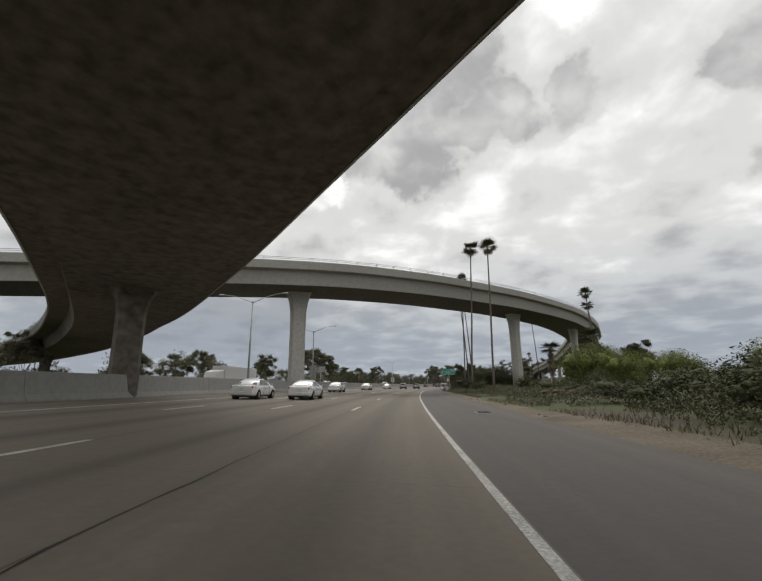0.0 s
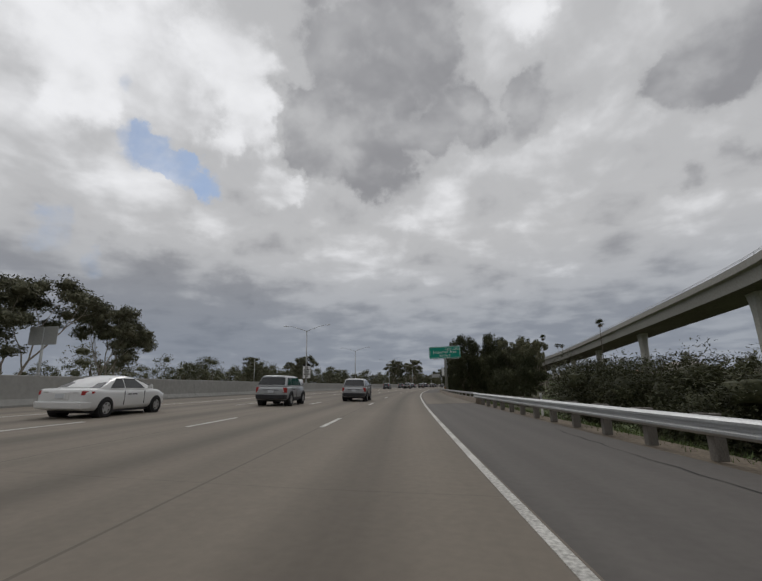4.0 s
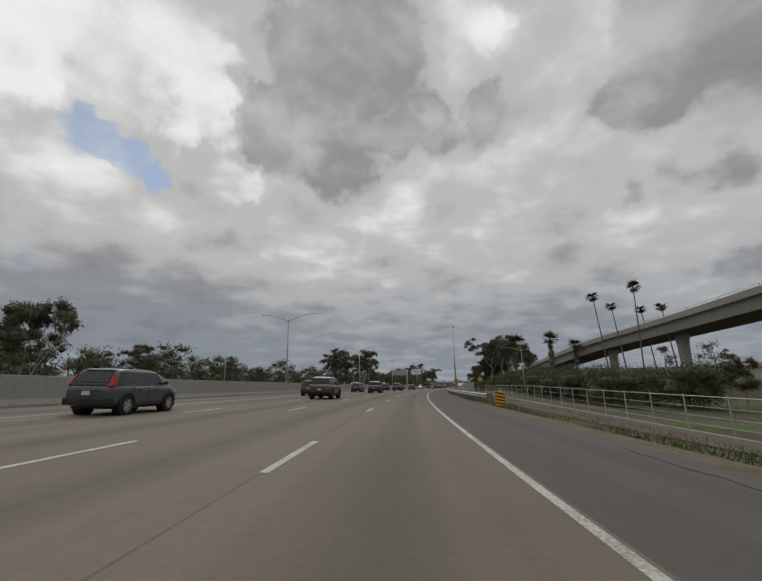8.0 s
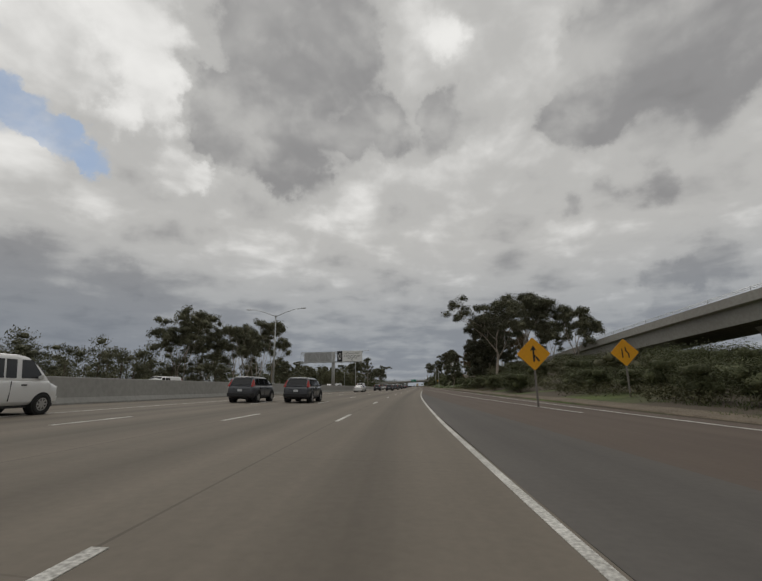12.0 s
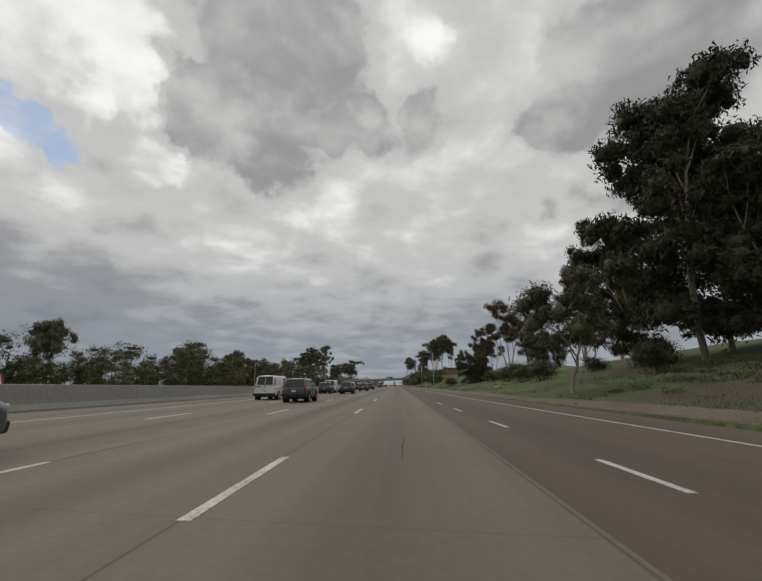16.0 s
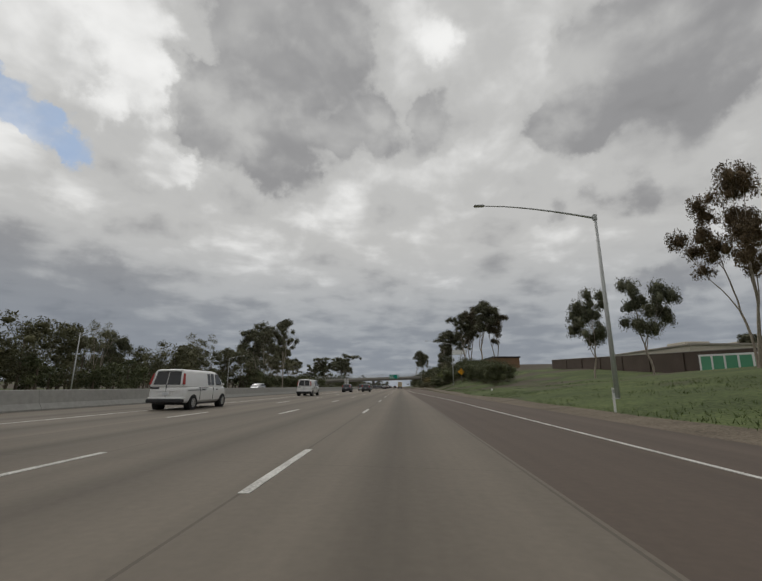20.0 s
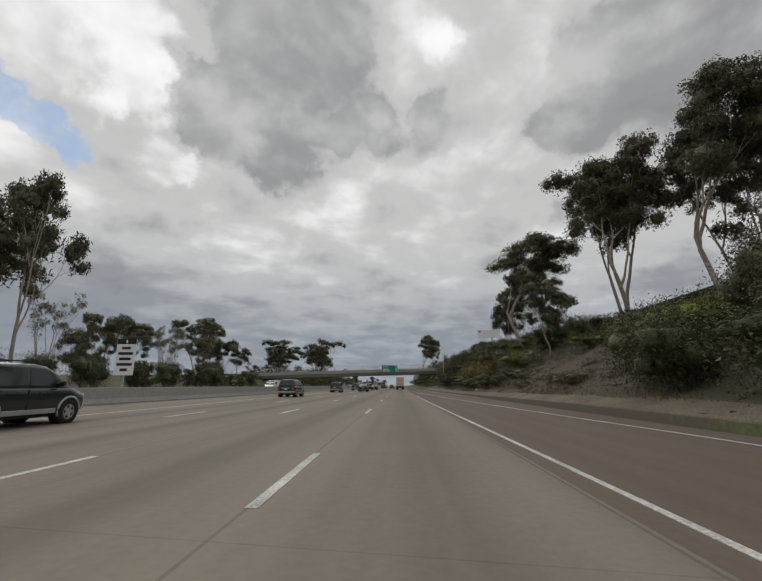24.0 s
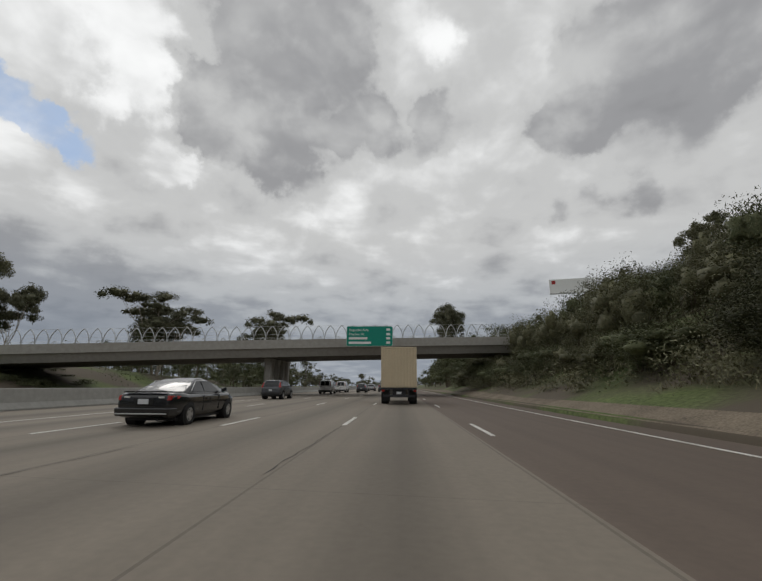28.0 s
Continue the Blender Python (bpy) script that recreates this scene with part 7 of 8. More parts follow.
# ---- vehicles ----
def ring_body(y, hw, z0, z1):
    return [(-hw * 0.86, y, z0), (hw * 0.86, y, z0), (hw * 0.97, y, z0 + 0.12), (hw, y, z0 + (z1 - z0) * 0.55), (hw * 0.975, y, z1 - 0.10), (hw * 0.90, y, z1),
            (-hw * 0.90, y, z1), (-hw * 0.975, y, z1 - 0.10), (-hw, y, z0 + (z1 - z0) * 0.55), (-hw * 0.97, y, z0 + 0.12)]


def ring_cabin(y, hb, ht, zb, zr):
    m = zb + (zr - zb) * 0.86
    return [(-hb, y, zb - 0.05), (hb, y, zb - 0.05), (hb, y, zb), (ht + (hb - ht) * 0.14, y, m), (ht * 0.88, y, zr), (0.0, y, zr + 0.025), (-ht * 0.88, y, zr), (-ht - (hb - ht) * 0.14, y, m), (-hb, y, zb)]


def loft(rings):
    bm = bmesh.new()
    vv = [[bm.verts.new(p) for p in r] for r in rings]
    n = len(rings[0])
    for a, b in zip(vv, vv[1:]):
        for k in range(n):
            bm.faces.new((a[k], a[(k + 1) % n], b[(k + 1) % n], b[k]))
    bm.faces.new(vv[0][::-1])
    bm.faces.new(vv[-1])
    return bm


def pane(quad, depth=0.015):
    """A thin sheet standing proud of the bodywork."""
    bm = bmesh.new()
    q = [Vector(p) for p in quad]
    n = (q[1] - q[0]).cross(q[2] - q[0]).normalized()
    a = [bm.verts.new(p + n * depth) for p in q]
    b = [bm.verts.new(p - n * 0.03) for p in q]
    bm.faces.new(a)
    bm.faces.new(b[::-1])
    for k in range(len(q)):
        bm.faces.new((a[k], b[k], b[(k + 1) % len(q)], a[(k + 1) % len(q)]))
    return bm


def wheel_meshes(r, w, bright=True):
    bm = bmesh.new()
    prof = [(r * 0.62, -w / 2), (r * 0.93, -w / 2), (r, -w / 2 + 0.04), (r, w / 2 - 0.04), (r * 0.93, w / 2), (r * 0.62, w / 2)]
    n = 20
    rings = [[bm.verts.new((x, math.cos(6.2832 * k / n) * rr, math.sin(6.2832 * k / n) * rr)) for k in range(n)] for rr, x in prof]
    rings.append(rings[0])
    for a, b in zip(rings, rings[1:]):
        for k in range(n):
            bm.faces.new((a[k], a[(k + 1) % n], b[(k + 1) % n], b[k]))
    tyre = mesh_from("tyre", bm, M_TYRE, True)
    back = mesh_from("brake_disc", tube(bmesh.new(), [(-w * 0.36, 0, 0), (w * 0.36, 0, 0)], r * 0.61, 18), M_STEEL_DARK if bright else M_TYRE)
    bm = bmesh.new()
    count, inner, outer = (5, 0.06, 0.035) if bright is True else (8, 0.035, 0.03)

    def slab(ring):
        """A flat piece standing out of the wheel's outer face."""
        lo = [bm.verts.new((w * 0.34, y, z)) for y, z in ring]
        hi = [bm.verts.new((w * 0.475, y, z)) for y, z in ring]
        bm.faces.new(hi)
        for i in range(len(ring)):
            j = (i + 1) % len(ring)
            bm.faces.new((lo[i], lo[j], hi[j], hi[i]))

    slab([(math.cos(6.2832 * k / 10) * r * 0.17, math.sin(6.2832 * k / 10) * r * 0.17) for k in range(10)])
    for k in range(count):
        a = 6.2832 * k / count
        c, s = math.cos(a), math.sin(a)
        slab([(c * r * 0.14 - s * inner, s * r * 0.14 + c * inner), (c * r * 0.14 + s * inner, s * r * 0.14 - c * inner), (c * r * 0.57 + s * outer, s * r * 0.57 - c * outer), (c * r * 0.57 - s * outer, s * r * 0.57 + c * outer)])
    for k in range(n):
        a0, a1 = 6.2832 * k / n, 6.2832 * (k + 1) / n
        slab([(math.cos(a0) * r * 0.54, math.sin(a0) * r * 0.54), (math.cos(a1) * r * 0.54, math.sin(a1) * r * 0.54), (math.cos(a1) * r * 0.635, math.sin(a1) * r * 0.635), (math.cos(a0) * r * 0.635, math.sin(a0) * r * 0.635)])
    bmesh.ops.recalc_face_normals(bm, faces=bm.faces)
    rim = mesh_from("rim", bm, M_RIM if bright else M_STEEL_DARK)
    return tyre, rim, back


WHEELS = {}


def hexa(bottom, top_, bevel=0.012):
    """A solid between two quads, with its edges taken off."""
    bm = bmesh.new()
    lo = [bm.verts.new(p) for p in bottom]
    hi = [bm.verts.new(p) for p in top_]
    bm.faces.new(lo[::-1])
    bm.faces.new(hi)
    for k in range(4):
        bm.faces.new((lo[k], lo[(k + 1) % 4], hi[(k + 1) % 4], hi[k]))
    if bevel:
        bmesh.ops.bevel(bm, geom=list(bm.edges), offset=bevel, segments=2, affect="EDGES", profile=0.5)
    return bm


def rounded(bm, width=0.05, angle=14, segments=3):
    """Takes the hard edges off a lofted shell."""
    bmesh.ops.recalc_face_normals(bm, faces=bm.faces)
    es = [e for e in bm.edges if len(e.link_faces) == 2 and e.calc_face_angle(0) > radians(angle)]
    bmesh.ops.bevel(bm, geom=es, offset=width, segments=segments, affect="EDGES", profile=0.5, clamp_overlap=True)
    return bm


def arch_lip(hw, y, r, sg, mat, v):
    bm = bmesh.new()
    pts = [(sg * (hw + 0.002), y - math.cos(a) * r, 0.02 + r * 0.86 + math.sin(a) * r) for a in np.linspace(-0.35, math.pi + 0.35, 15)]
    tube(bm, pts, 0.035, 6)
    part("arch_lip", bm, mat, v)


def vehicle(name, label, category, L, W, H, belt, clear, cab, body_mat, glass_cols, wheel_r, hood_z, tail_z, lower_mat=None, roof_mat=None, rack=False, spoiler=False, wagon=True, lamp="box", rims=True, split=False, glass_top=0.80, rear_wide=0.90):
    """A road vehicle with its rear at y = 0. cab: rear bottom, rear top, front top, front bottom of the cabin along y."""
    v = thing(name, label, category)
    hw = W / 2
    rb, rt, ft, fb = cab
    bm = loft([ring_body(0.0, hw * 0.80, clear + 0.16, tail_z * 0.90), ring_body(0.06, hw * 0.90, clear + 0.06, tail_z * 0.97), ring_body(0.22, hw * 0.965, clear + 0.02, tail_z), ring_body(0.7, hw * 0.995, clear, tail_z + 0.01),
               ring_body(max(rb, 0.9), hw, clear, belt), ring_body(fb, hw, clear, belt), ring_body((fb + L - 0.6) / 2, hw * 0.995, clear, hood_z + (belt - hood_z) * 0.35 + 0.02), ring_body(L - 0.6, hw * 0.965, clear, hood_z),
               ring_body(L - 0.2, hw * 0.88, clear + 0.04, hood_z - 0.12), ring_body(L, hw * 0.70, clear + 0.12, hood_z - 0.28)])
    part("body", rounded(bm, 0.035, 24, 2), body_mat, v, smooth=True)
    hb, ht = hw * 0.93, hw * (0.79 if wagon else 0.68)
    zb, zr = belt, H
    rings = [ring_cabin(rb, hb * 0.95, hb * 0.93, zb, zb + 0.05)]
    if not wagon:
        rings.append(ring_cabin(rb + (rt - rb) * 0.55, hb * 0.98, ht * 1.12, zb, zb + (zr - zb) * 0.66))
    rings += [ring_cabin(rt, hb, ht, zb, zr - 0.045), ring_cabin(rt + 0.35, hb, ht, zb, zr), ring_cabin(ft - 0.45, hb, ht, zb, zr), ring_cabin(ft, hb, ht, zb, zr - 0.06)]
    rings.append(ring_cabin(ft + (fb - ft) * 0.5, hb * 0.99, ht * 1.08, zb, zb + (zr - zb) * 0.58))
    rings.append(ring_cabin(fb, hb * 0.97, hb * 0.94, zb, zb + 0.04))
    part("cabin", rounded(loft(rings), 0.045, 20, 3), roof_mat or body_mat, v, smooth=True)

    def side_x(f):
        return hb + (ht + (hb - ht) * 0.14 - hb) * f

    def rear_y(z):
        f = max(0.0, min(1.0, (z - zb) / (zr - zb)))
        if not wagon:
            return rb + (rt - rb) * float(np.interp(f, (0.1, 0.66, 0.92), (0.0, 0.55, 1.0)))
        return rb + (rt - rb) * float(np.interp(f, (0.1, 0.92), (0.0, 1.0)))
    for sg in (-1, 1):
        for y0, y1, y0t, y1t in glass_cols:
            zlo, zhi = zb + 0.05, zb + (zr - zb) * glass_top
            quad = [(sg * (side_x(0.08) + 0.004), y0, zlo), (sg * (side_x(0.08) + 0.004), y1, zlo), (sg * (side_x(0.93) + 0.004), y1t, zhi), (sg * (side_x(0.93) + 0.004), y0t, zhi)]
            part("side_window", pane(quad if sg > 0 else quad[::-1], 0.006), M_GLASS, v)
        part("mirror", hexa([(sg * (hw - 0.04), fb - 0.52, zb + 0.02), (sg * (hw + 0.16), fb - 0.50, zb + 0.05), (sg * (hw + 0.14), fb - 0.40, zb + 0.05), (sg * (hw - 0.04), fb - 0.36, zb + 0.02)],
                            [(sg * (hw - 0.04), fb - 0.52, zb + 0.13), (sg * (hw + 0.15), fb - 0.52, zb + 0.20), (sg * (hw + 0.13), fb - 0.42, zb + 0.18), (sg * (hw - 0.04), fb - 0.38, zb + 0.12)], 0.02), body_mat, v)
        for y in ((rt + ft) / 2 - 0.2, ft - 0.35):
            part("door_handle", boxed((sg * hw - 0.02, y, belt - 0.2), (sg * hw + 0.02, y + 0.2, belt - 0.16), 0.006), M_PLASTIC, v)
        for y in (ft - 0.75, (rt + ft) / 2 - 0.45) if wagon else (ft + 0.35, ft - 0.85):
            part("door_gap", boxed((sg * hw * 0.99 - 0.012, y, clear + 0.16), (sg * hw * 0.99 + 0.012, y + 0.012, belt - 0.06)), M_PLASTIC, v)
        if lamp == "tall":
            z0, z1 = zb - 0.06, zr - 0.2
            lo = [(sg * hw * 0.80, -0.01, z0), (sg * hw * 0.96, 0.03, z0), (sg * hw * 1.0, 0.30, z0 + 0.05), (sg * hw * 0.74, 0.2, z0)]
            hi = [(sg * (ht * 0.96), rear_y(z1) - 0.05, z1), (sg * (side_x(0.9) + 0.008), rear_y(z1) - 0.03, z1), (sg * (side_x(0.9) + 0.008), rear_y(z1) + 0.05, z1), (sg * ht * 0.96, rear_y(z1) + 0.05, z1)]
        elif lamp == "slim":
            z0, z1 = tail_z - 0.21, tail_z - 0.07
            lo = [(sg * hw * 0.46, 0.0, z0 + 0.03), (sg * hw * 0.86, 0.0, z0), (sg * hw * 0.985, 0.34, z0 + 0.05), (sg * hw * 0.46, 0.3, z0 + 0.03)]
            hi = [(sg * hw * 0.48, 0.02, z1), (sg * hw * 0.86, 0.03, z1), (sg * hw * 0.985, 0.42, z1 - 0.02), (sg * hw * 0.48, 0.3, z1)]
        elif lamp == "van":
            lo = [(sg * 0.83, -0.012, 1.30), (sg * 0.935, 0.0, 1.30), (sg * 0.95, 0.10, 1.30), (sg * 0.83, 0.1, 1.30)]
            hi = [(sg * 0.775, 0.13, 1.86), (sg * 0.84, 0.13, 1.86), (sg * 0.855, 0.22, 1.86), (sg * 0.775, 0.22, 1.86)]
        else:
            z0, z1 = tail_z - 0.34, tail_z - 0.06
            lo = [(sg * hw * 0.74, -0.005, z0), (sg * hw * 0.935, 0.02, z0), (sg * hw * 0.985, 0.16, z0), (sg * hw * 0.74, 0.2, z0)]
            hi = [(sg * hw * 0.74, 0.02, z1), (sg * hw * 0.935, 0.04, z1), (sg * hw * 0.985, 0.16, z1), (sg * hw * 0.74, 0.2, z1)]
        if sg < 0:
            lo, hi = lo[::-1], hi[::-1]
        t_l = part("tail_light", hexa(lo, hi, 0.012), M_LENS_RED, v)
        if lamp in ("box", "slim"):
            a, b = Vector(lo[0 if sg > 0 else 3]), Vector(lo[1 if sg > 0 else 2])
            m = a.lerp(b, 0.55)
            part("reverse_lens", boxed((min(a.x, m.x) + 0.01, min(a.y, b.y) - 0.006, a.z + 0.03), (max(a.x, m.x) - 0.01, min(a.y, b.y) + 0.06, a.z + 0.08), 0.005), M_LENS_WHITE, t_l, "clear reversing lens")
        part("headlight", boxed((sg * hw * 0.64 - 0.17, L - 0.34, hood_z - 0.26), (sg * hw * 0.64 + 0.17, L - 0.10, hood_z - 0.14), 0.03), M_LENS_WHITE, v)
    z0, z1 = zb + (0.08 if wagon else 0.06), zr - 0.12
    cols = ((-0.94, -0.04), (0.04, 0.94)) if split else ((-1.0, 1.0),)
    zs = (z0, (z0 + z1) / 2, z1)
    w0, w1 = (hb * 0.80, ht * 0.84) if lamp in ("tall", "van") else (hb * rear_wide, ht * (rear_wide + 0.02))
    for c0, c1 in cols:
        bm = bmesh.new()
        grid = [[bm.verts.new(((w0 + (w1 - w0) * k / 2) * c, rear_y(z) - (0.035 if wagon else 0.02), z)) for c in (c0, c1)] for k, z in enumerate(zs)]
        back = [[bm.verts.new(u.co + Vector((0, 0.08, -0.03))) for u in r] for r in grid]
        for k in range(2):
            bm.faces.new((grid[k][0], grid[k][1], grid[k + 1][1], grid[k + 1][0]))
            for e in (0, 1):
                bm.faces.new((grid[k][e], grid[k + 1][e], back[k + 1][e], back[k][e]))
        bm.faces.new((grid[0][0], grid[0][1], back[0][1], back[0][0]))
        bm.faces.new((grid[2][0], grid[2][1], back[2][1], back[2][0]))
        rw = part("rear_window", bm, M_GLASS, v)
    if wagon and not split:
        part("wiper", tube(bmesh.new(), [(0.02, rear_y(z0) - 0.06, z0), (-w0 * 0.7, rear_y(z0) - 0.065, z0 + 0.05)], 0.012, 5), M_PLASTIC, rw)
    front = [(hb * 0.86, fb - 0.06, zb + 0.08), (-hb * 0.86, fb - 0.06, zb + 0.08), (-ht * 0.84, ft + 0.05, zr - 0.1), (ht * 0.84, ft + 0.05, zr - 0.1)]
    part("windscreen", pane([(x, y + 0.02, z + 0.03) for x, y, z in front], 0.012), M_GLASS, v)
    zc = clear + 0.08
    part("rear_bumper", hexa([(-hw * 0.88, -0.07, zc), (hw * 0.88, -0.07, zc), (hw * 0.955, 0.3, zc), (-hw * 0.955, 0.3, zc)],
                             [(-hw * 0.90, -0.09, zc + 0.24), (hw * 0.90, -0.09, zc + 0.24), (hw * 0.985, 0.3, zc + 0.24), (-hw * 0.985, 0.3, zc + 0.24)], 0.04), lower_mat or body_mat, v)
    part("front_bumper", hexa([(-hw * 0.95, L - 0.5, zc), (hw * 0.95, L - 0.5, zc), (hw * 0.7, L + 0.05, zc), (-hw * 0.7, L + 0.05, zc)],
                              [(-hw * 0.97, L - 0.5, zc + 0.22), (hw * 0.97, L - 0.5, zc + 0.22), (hw * 0.72, L + 0.06, zc + 0.22), (-hw * 0.72, L + 0.06, zc + 0.22)], 0.04), lower_mat or body_mat, v)
    part("number_plate", boxed((-0.16, -0.045, clear + 0.42), (0.16, -0.005, clear + 0.57), 0.008), M_PLATE, v)
    part("plate_recess", boxed((-0.3, -0.02, clear + 0.38), (0.3, 0.03, clear + 0.62), 0.01), body_mat, v)
    part("undertray", boxed((-hw * 0.82, 0.5, clear - 0.08), (hw * 0.82, L - 0.25, clear + 0.05)), M_PLASTIC, v)
    part("exhaust_pipe", tube(bmesh.new(), [(hw * 0.55, -0.06, clear - 0.02), (hw * 0.55, 0.6, clear - 0.02)], 0.03, 8), M_PLASTIC, v)
    if lower_mat:
        for sg in (-1, 1):
            part("side_cladding", boxed((sg * hw * 0.985 - 0.015, 1.42, clear + 0.03), (sg * hw * 0.985 + 0.02, L - 1.42, clear + 0.17), 0.01), lower_mat, v)
    key = (wheel_r, rims)
    if key not in WHEELS:
        WHEELS[key] = wheel_meshes(wheel_r, 0.22, rims)
    for y in (0.98, L - 0.92):
        for sg in (-1, 1):
            part("wheel_arch", tube(bmesh.new(), [(sg * (hw - 0.3), y, wheel_r), (sg * (hw + 0.004), y, wheel_r)], wheel_r * 1.13, 24), M_TYRE, v)
            if lower_mat:
                arch_lip(hw, y, wheel_r * 1.17, sg, lower_mat, v)
            w = part("wheel", WHEELS[key][0], parent=v, m=pose(sg * (hw - 0.078), y, wheel_r - 0.005, 0, 0, 0 if sg > 0 else 180))
            part("rim", WHEELS[key][1], parent=w)
            part("brake_disc", WHEELS[key][2], parent=w)
    if rack:
        for sg in (-1, 1):
            part("roof_rail", tube(bmesh.new(), [(sg * ht * 0.72, rt + 0.5, zr + 0.0), (sg * ht * 0.72, rt + 0.6, zr + 0.07), (sg * ht * 0.72, ft - 0.5, zr + 0.07), (sg * ht * 0.72, ft - 0.4, zr)], 0.02, 6), M_PLASTIC, v)
        for y in (rt + 0.8, (rt + ft) / 2 + 0.1):
            part("cross_bar", tube(bmesh.new(), [(-ht * 0.72, y, zr + 0.06), (ht * 0.72, y, zr + 0.06)], 0.016, 6), M_PLASTIC, v)
    if spoiler:
        part("spoiler", hexa([(-hw * 0.72, 0.02, tail_z + 0.015), (hw * 0.72, 0.02, tail_z + 0.015), (hw * 0.72, 0.26, tail_z + 0.02), (-hw * 0.72, 0.26, tail_z + 0.02)],
                             [(-hw * 0.70, 0.0, tail_z + 0.06), (hw * 0.70, 0.0, tail_z + 0.06), (hw * 0.70, 0.16, tail_z + 0.05), (-hw * 0.70, 0.16, tail_z + 0.05)], 0.012), body_mat, v)
        part("bumper_strip", boxed((-hw * 0.84, -0.105, zc + 0.05), (hw * 0.84, -0.06, zc + 0.085), 0.008), M_RIM, v, "thin bright bumper strip")
        for sg in (-1, 1):
            part("window_trim", tube(bmesh.new(), [(sg * (side_x(0.05) + 0.01), 1.1, zb + 0.07), (sg * (side_x(0.9) + 0.012), 1.62, zb + (zr - zb) * 0.79), (sg * (side_x(0.95) + 0.012), 2.3, zb + (zr - zb) * 0.85)], 0.012, 5), M_RIM, v, "bright window trim")
    if wagon:
        part("roof_visor", hexa([(-ht * 0.8, rt - 0.10, zr - 0.075), (ht * 0.8, rt - 0.10, zr - 0.075), (ht * 0.8, rt + 0.2, zr - 0.03), (-ht * 0.8, rt + 0.2, zr - 0.03)],
                                [(-ht * 0.8, rt - 0.08, zr - 0.045), (ht * 0.8, rt - 0.08, zr - 0.045), (ht * 0.8, rt + 0.2, zr + 0.005), (-ht * 0.8, rt + 0.2, zr + 0.005)], 0.01), roof_mat or body_mat, v)
        part("tailgate_strip", boxed((-hw * 0.5, -0.035, tail_z * 0.80), (hw * 0.5, 0.03, tail_z * 0.80 + 0.035), 0.008), lower_mat or body_mat, v)
    return v


SUV_GL = ((0.42, 1.16, 0.64, 1.16), (1.25, 2.2, 1.25, 2.2), (2.28, 3.3, 2.28, 2.86))
SEDAN_GL = ((1.2, 1.95, 1.65, 1.95), (2.03, 3.15, 2.03, 2.65))
BIG_GL = ((0.30, 1.62, 0.60, 1.62), (1.86, 2.62, 1.86, 2.62), (2.68, 3.75, 2.68, 3.16))
VAN_GL = ((2.72, 3.06, 2.72, 3.06), (3.14, 3.52, 3.14, 3.52), (3.72, 4.62, 3.72, 4.14))


def suv(label, mat, lower=None, roof=None, H=1.72, rack=False, lamp="box", rims=True):
    return vehicle("suv", label, "car", 4.65, 1.86, H, 1.12, 0.32, (0.1, 0.55, 2.95, 3.75), mat, SUV_GL, 0.37, 1.05, 1.1, lower, roof, rack, lamp=lamp, rims=rims)


def sedan(label, mat, spoiler=False):
    return vehicle("sedan", label, "car", 4.85, 1.84, 1.45, 0.96, 0.24, (0.75, 1.85, 2.75, 3.8), mat, SEDAN_GL, 0.33, 0.92, 0.98, None, None, False, spoiler, wagon=False, lamp="slim")


def van(label):
    v = vehicle("van", label, "van", 5.55, 2.0, 2.08, 1.22, 0.34, (0.03, 0.24, 4.05, 4.85), M_CAR_WHITE, VAN_GL, 0.37, 1.15, 1.2, None, None, lamp="van", rims="steel", split=True)
    part("door_seam", boxed((-0.012, -0.02, 0.62), (0.012, 0.1, 1.3)), M_PLASTIC, v)
    part("black_bumper", boxed((-0.95, -0.13, 0.38), (0.95, 0.12, 0.58), 0.04), M_PLASTIC, v, "black rear step bumper")
    for sg in (-1, 1):
        part("rub_strip", boxed((sg * 1.0 - 0.012, 1.5, 1.12), (sg * 1.0 + 0.012, 2.6, 1.15)), M_PLASTIC, v)
        part("door_track", boxed((sg * 1.0 - 0.012, 0.4, 1.0), (sg * 1.0 + 0.008, 2.4, 1.03)), M_PLASTIC, v)
    bar(v, -0.85, 1.08, 0.5, 0.07, M_PLASTIC, -0.02)
    return v


def traffic(ob, s, q, turn=0.0):
    h = top(s, q)
    return put(ob, along(s, q, h - 0.005, turn) @ pose(0, 0, 0, 0, -math.degrees(math.atan(bank(s))), 0))


traffic(sedan("white four-door sedan on the concrete lanes", M_CAR_WHITE), 27.5, -11.5)
WS = sedan("white sedan in the fast lanes", M_CAR_WHITE)
traffic(suv("dark blue-grey compact suv with tall red tail lights", M_CAR_GREY, M_PLASTIC, lamp="tall"), 232.4, -11.5)
traffic(suv("dark blue-grey compact suv on the concrete fast lanes", M_CAR_GREY, M_PLASTIC, lamp="tall"), 200.6, -11.8)
OJ = vehicle("suv", "big olive-primered suv with a white roof edge and black wheels", "car", 5.2, 2.02, 1.96, 1.22, 0.36, (0.06, 0.5, 3.25, 4.1), M_CAR_OLIVE, BIG_GL, 0.43, 1.16, 1.2, M_BLACK, M_CAR_WHITE, True,
             rims=False, glass_top=0.9, rear_wide=0.985)
traffic(OJ, 254.3, -8.0)
traffic(OJ, 288.6, -7.7)
traffic(OJ, 326.0, -8.2)
V1 = van("white cargo van with dark rear windows")
traffic(V1, 576.5, -12.0)
traffic(V1, 438.8, -15.2)
traffic(V1, 609, -12.2)
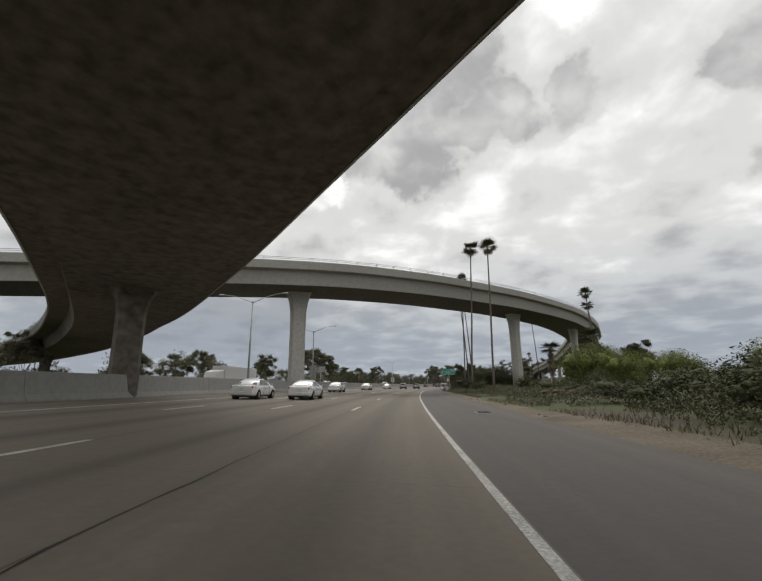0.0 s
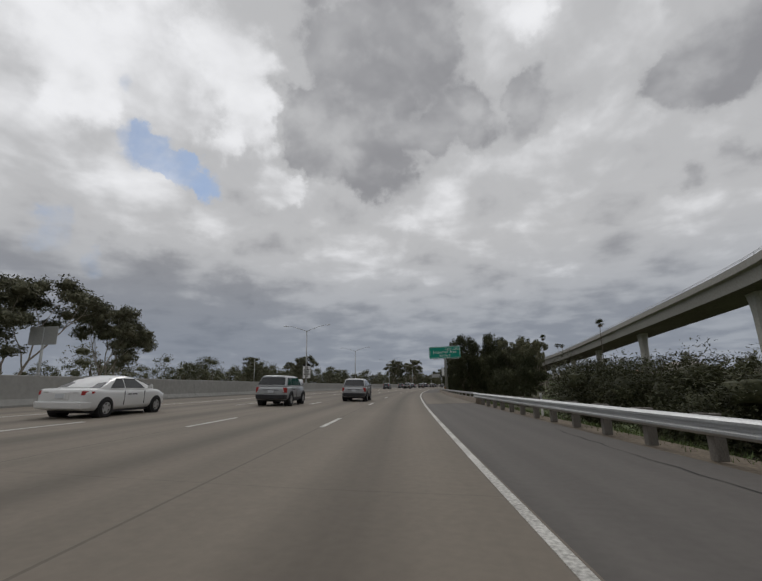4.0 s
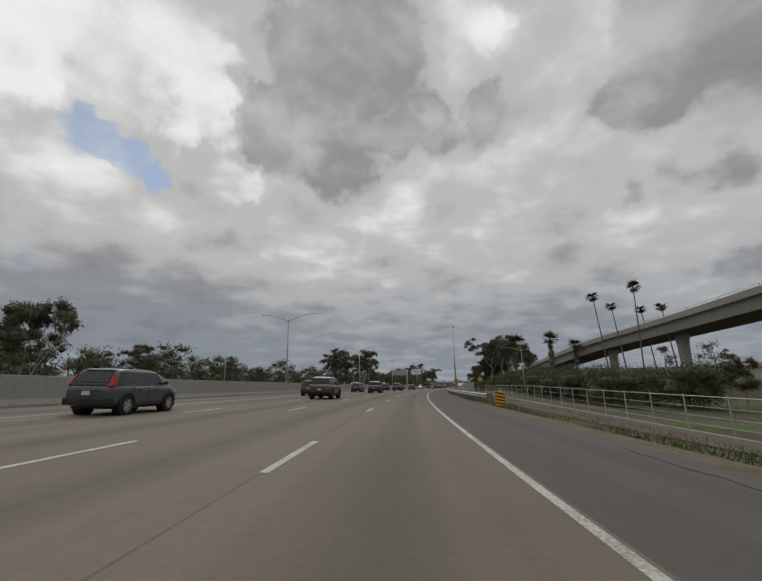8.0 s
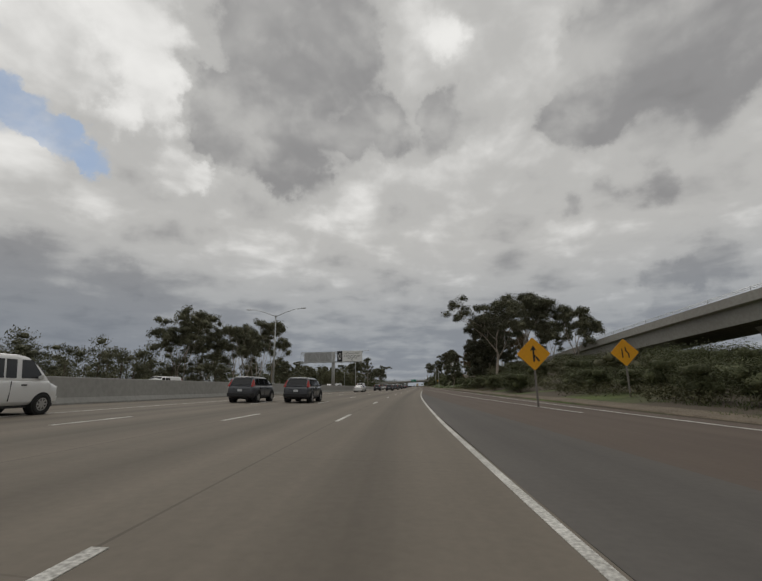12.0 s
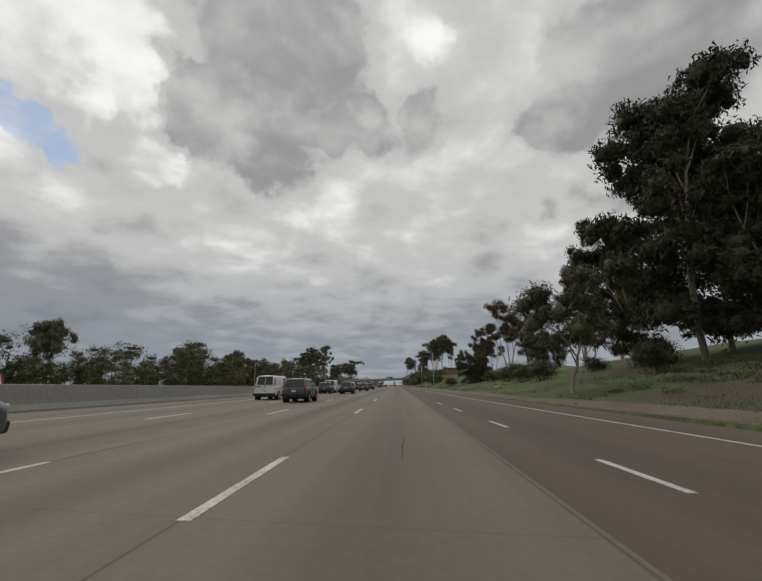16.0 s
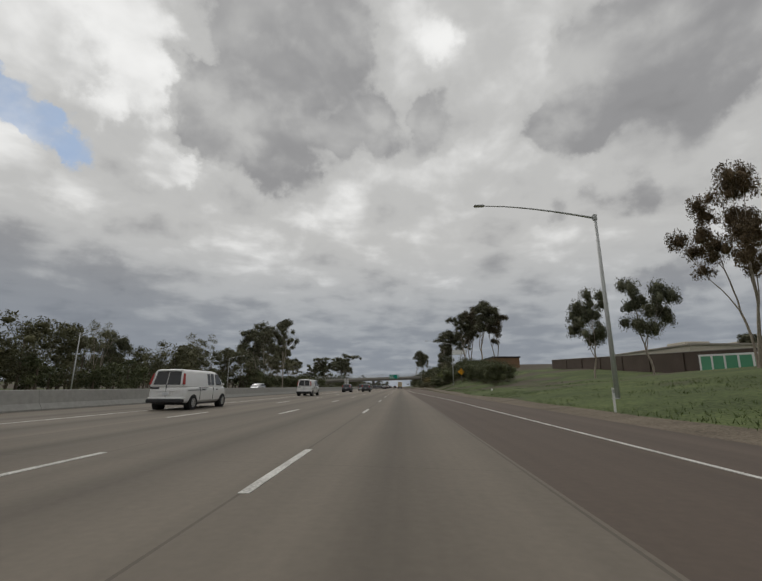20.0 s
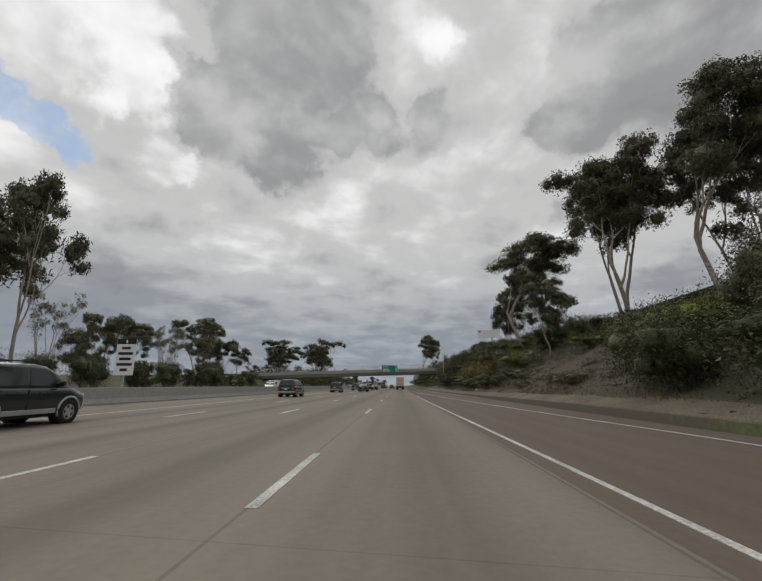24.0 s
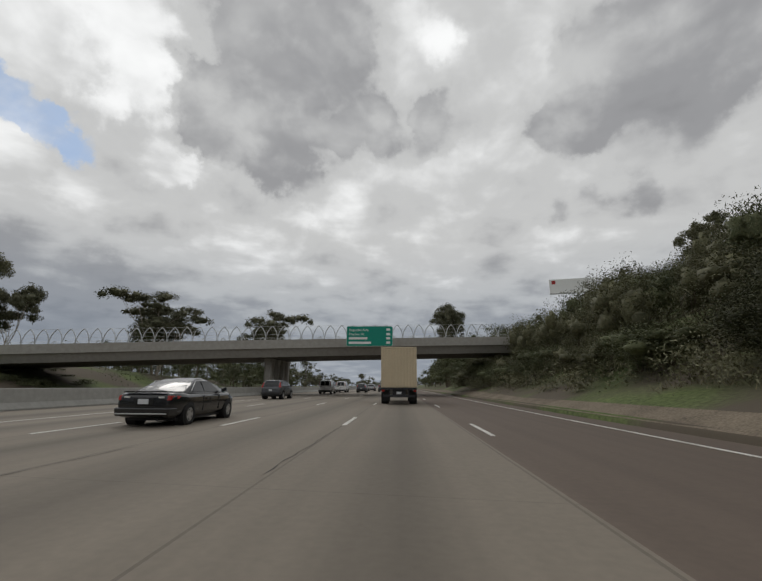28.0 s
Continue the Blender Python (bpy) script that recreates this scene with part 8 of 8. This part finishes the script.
for s, q in ((336.6, -14.2), (509.6, -11.5), (544.5, -12.0), (475.3, -11.6)):
    traffic(V1, s, q)
EX = suv("black suv with pale grey lower cladding", M_CAR_GREEN, M_CAR_SILVER, None, 1.8, True)
traffic(EX, 716.0, -11.9)
for s in (682.5, 746.5, 780.0):
    traffic(EX, s, -11.6)
CP = sedan("glossy black two-door coupe with a small spoiler", M_CAR_BLACK, True)
traffic(CP, 793.2, -7.6)
traffic(CP, 759.5, -7.8)
S2 = suv("silver compact suv seen from behind", M_CAR_SILVER, M_PLASTIC)
traffic(S2, 141, -4.0)
traffic(WS, 29.5, -8.0)
traffic(WS, 59, -11.5)
traffic(WS, 88.5, -11.5)
traffic(WS, 122.5, -11.4)
traffic(S2, 132.5, -7.6)
D2 = suv("small dark suv in the middle lanes", M_CAR_GREY, M_PLASTIC, lamp="tall")
for s, q in ((445, -11.3), (442, -7.6), (469.5, -7.6), (503.5, -11.4), (500, -7.6), (532.5, -11.3), (529, -7.6), (561, -11.3), (557, -7.6), (651, -7.6), (645, -11.3),
             (353.7, -11.0), (354.7, -7.5), (330, -12.0), (264.5, -11.9), (295, -12.1)):
    traffic(D2, s, q)
traffic(D2, 818.7, -11.8)
traffic(V1, 846, -11.8)
traffic(V1, 862, -11.6)
traffic(D2, 862, -7.6)
traffic(D2, 872, -3.9)
traffic(S2, 890, -7.6)
traffic(WS, 411, -11.4)


def box_truck():
    v = thing("box_truck", "box truck with a ribbed cream cargo box seen from behind", "truck")
    part("cargo_box", boxed((-1.22, 0.0, 1.12), (1.22, 6.8, 3.85), 0.03), M_BOX, v)
    for x in np.arange(-1.06, 1.1, 0.212):
        part("rib", boxed((x - 0.05, -0.035, 1.2), (x + 0.05, 0.0, 3.78), 0.012), M_BOX, v)
    for sg in (-1, 1):
        part("corner_post", boxed((sg * 1.19 - 0.05, -0.05, 1.1), (sg * 1.19 + 0.05, 0.02, 3.87), 0.01), M_BOX, v)
        part("tail_light", boxed((sg * 1.1 - 0.1, -0.03, 0.86), (sg * 1.1 + 0.1, 0.06, 1.02), 0.01), M_LENS_RED, v)
        part("mud_flap", boxed((sg * 0.9 - 0.28, 0.75, 0.2), (sg * 0.9 + 0.28, 0.77, 0.95)), M_TYRE, v)
        for y in (1.5, 6.9):
            w = part("wheel", WHEELS[0.48][0], parent=v, m=pose(sg * 1.0, y, 0.475, 0, 0, 0 if sg > 0 else 180) @ Matrix.Diagonal((1.9 if y < 3 else 1, 1, 1, 1)))
            part("rim", WHEELS[0.48][1], parent=w)
            part("brake_disc", WHEELS[0.48][2], parent=w)
    part("header", boxed((-1.24, -0.04, 3.8), (1.24, 0.05, 3.92), 0.01), M_BOX, v)
    part("sill", boxed((-1.24, -0.08, 1.0), (1.24, 0.1, 1.14), 0.01), M_PLASTIC, v)
    part("bumper", boxed((-1.1, -0.1, 0.5), (1.1, 0.0, 0.66), 0.01), M_PLASTIC, v)
    part("chassis", boxed((-0.45, 0.1, 0.6), (0.45, 8.0, 1.0)), M_PLASTIC, v)
    part("number_plate", boxed((-0.17, -0.115, 0.7), (0.17, -0.1, 0.86)), M_PLATE, v)
    for x in (-0.7, 0.62):
        part("bumper_bracket", boxed((x, -0.05, 0.6), (x + 0.08, 0.4, 1.02)), M_PLASTIC, v)
    part("cab", loft([ring_body(6.85, 1.05, 0.5, 2.6), ring_body(8.4, 1.05, 0.5, 2.55), ring_body(8.9, 1.02, 0.5, 1.5)]), M_CAR_WHITE, v)
    return v


WHEELS[0.48] = wheel_meshes(0.48, 0.28)
traffic(box_truck(), 810.0, -0.1)

# traffic on the opposite carriageway
def opposite(ob, s, q=-24.0):
    return put(ob, along(s, q, far_side(s, q) - 0.005, 180))


for ob, s, q in ((S2, 112, -26), (WS, 128, -25), (WS, 140, -30), (V1, 196, -25), (V1, 352, -25), (WS, 372, -26), (S2, 448, -25), (V1, 465, -26), (WS, 610, -25), (V1, 760, -26), (S2, 640, -28)):
    opposite(ob, s, q)


def lorry():
    v = thing("truck", "white semi-trailer truck on the opposite carriageway", "truck")
    part("trailer", boxed((-1.27, 3.2, 1.1), (1.27, 16.5, 4.0), 0.03), M_CAR_WHITE, v)
    part("cab", loft([ring_body(0.0, 1.05, 0.6, 2.0), ring_body(0.6, 1.2, 0.5, 2.9), ring_body(2.6, 1.2, 0.5, 3.3)]), M_CAR_WHITE, v)
    part("windscreen", pane([(0.95, 0.3, 2.0), (-0.95, 0.3, 2.0), (-0.9, 0.62, 2.75), (0.9, 0.62, 2.75)][::-1]), M_GLASS, v)
    for y in (1.3, 4.2, 13.5, 15):
        for sg in (-1, 1):
            w = part("wheel", WHEELS[0.48][0], parent=v, m=pose(sg * 1.05, y, 0.475, 0, 0, 0 if sg > 0 else 180))
            part("rim", WHEELS[0.48][1], parent=w)
            part("brake_disc", WHEELS[0.48][2], parent=w)
    return v


LR = lorry()
put(LR, along(66, -34.5, far_side(66, -34.5)))
opposite(V1, 378, -30)
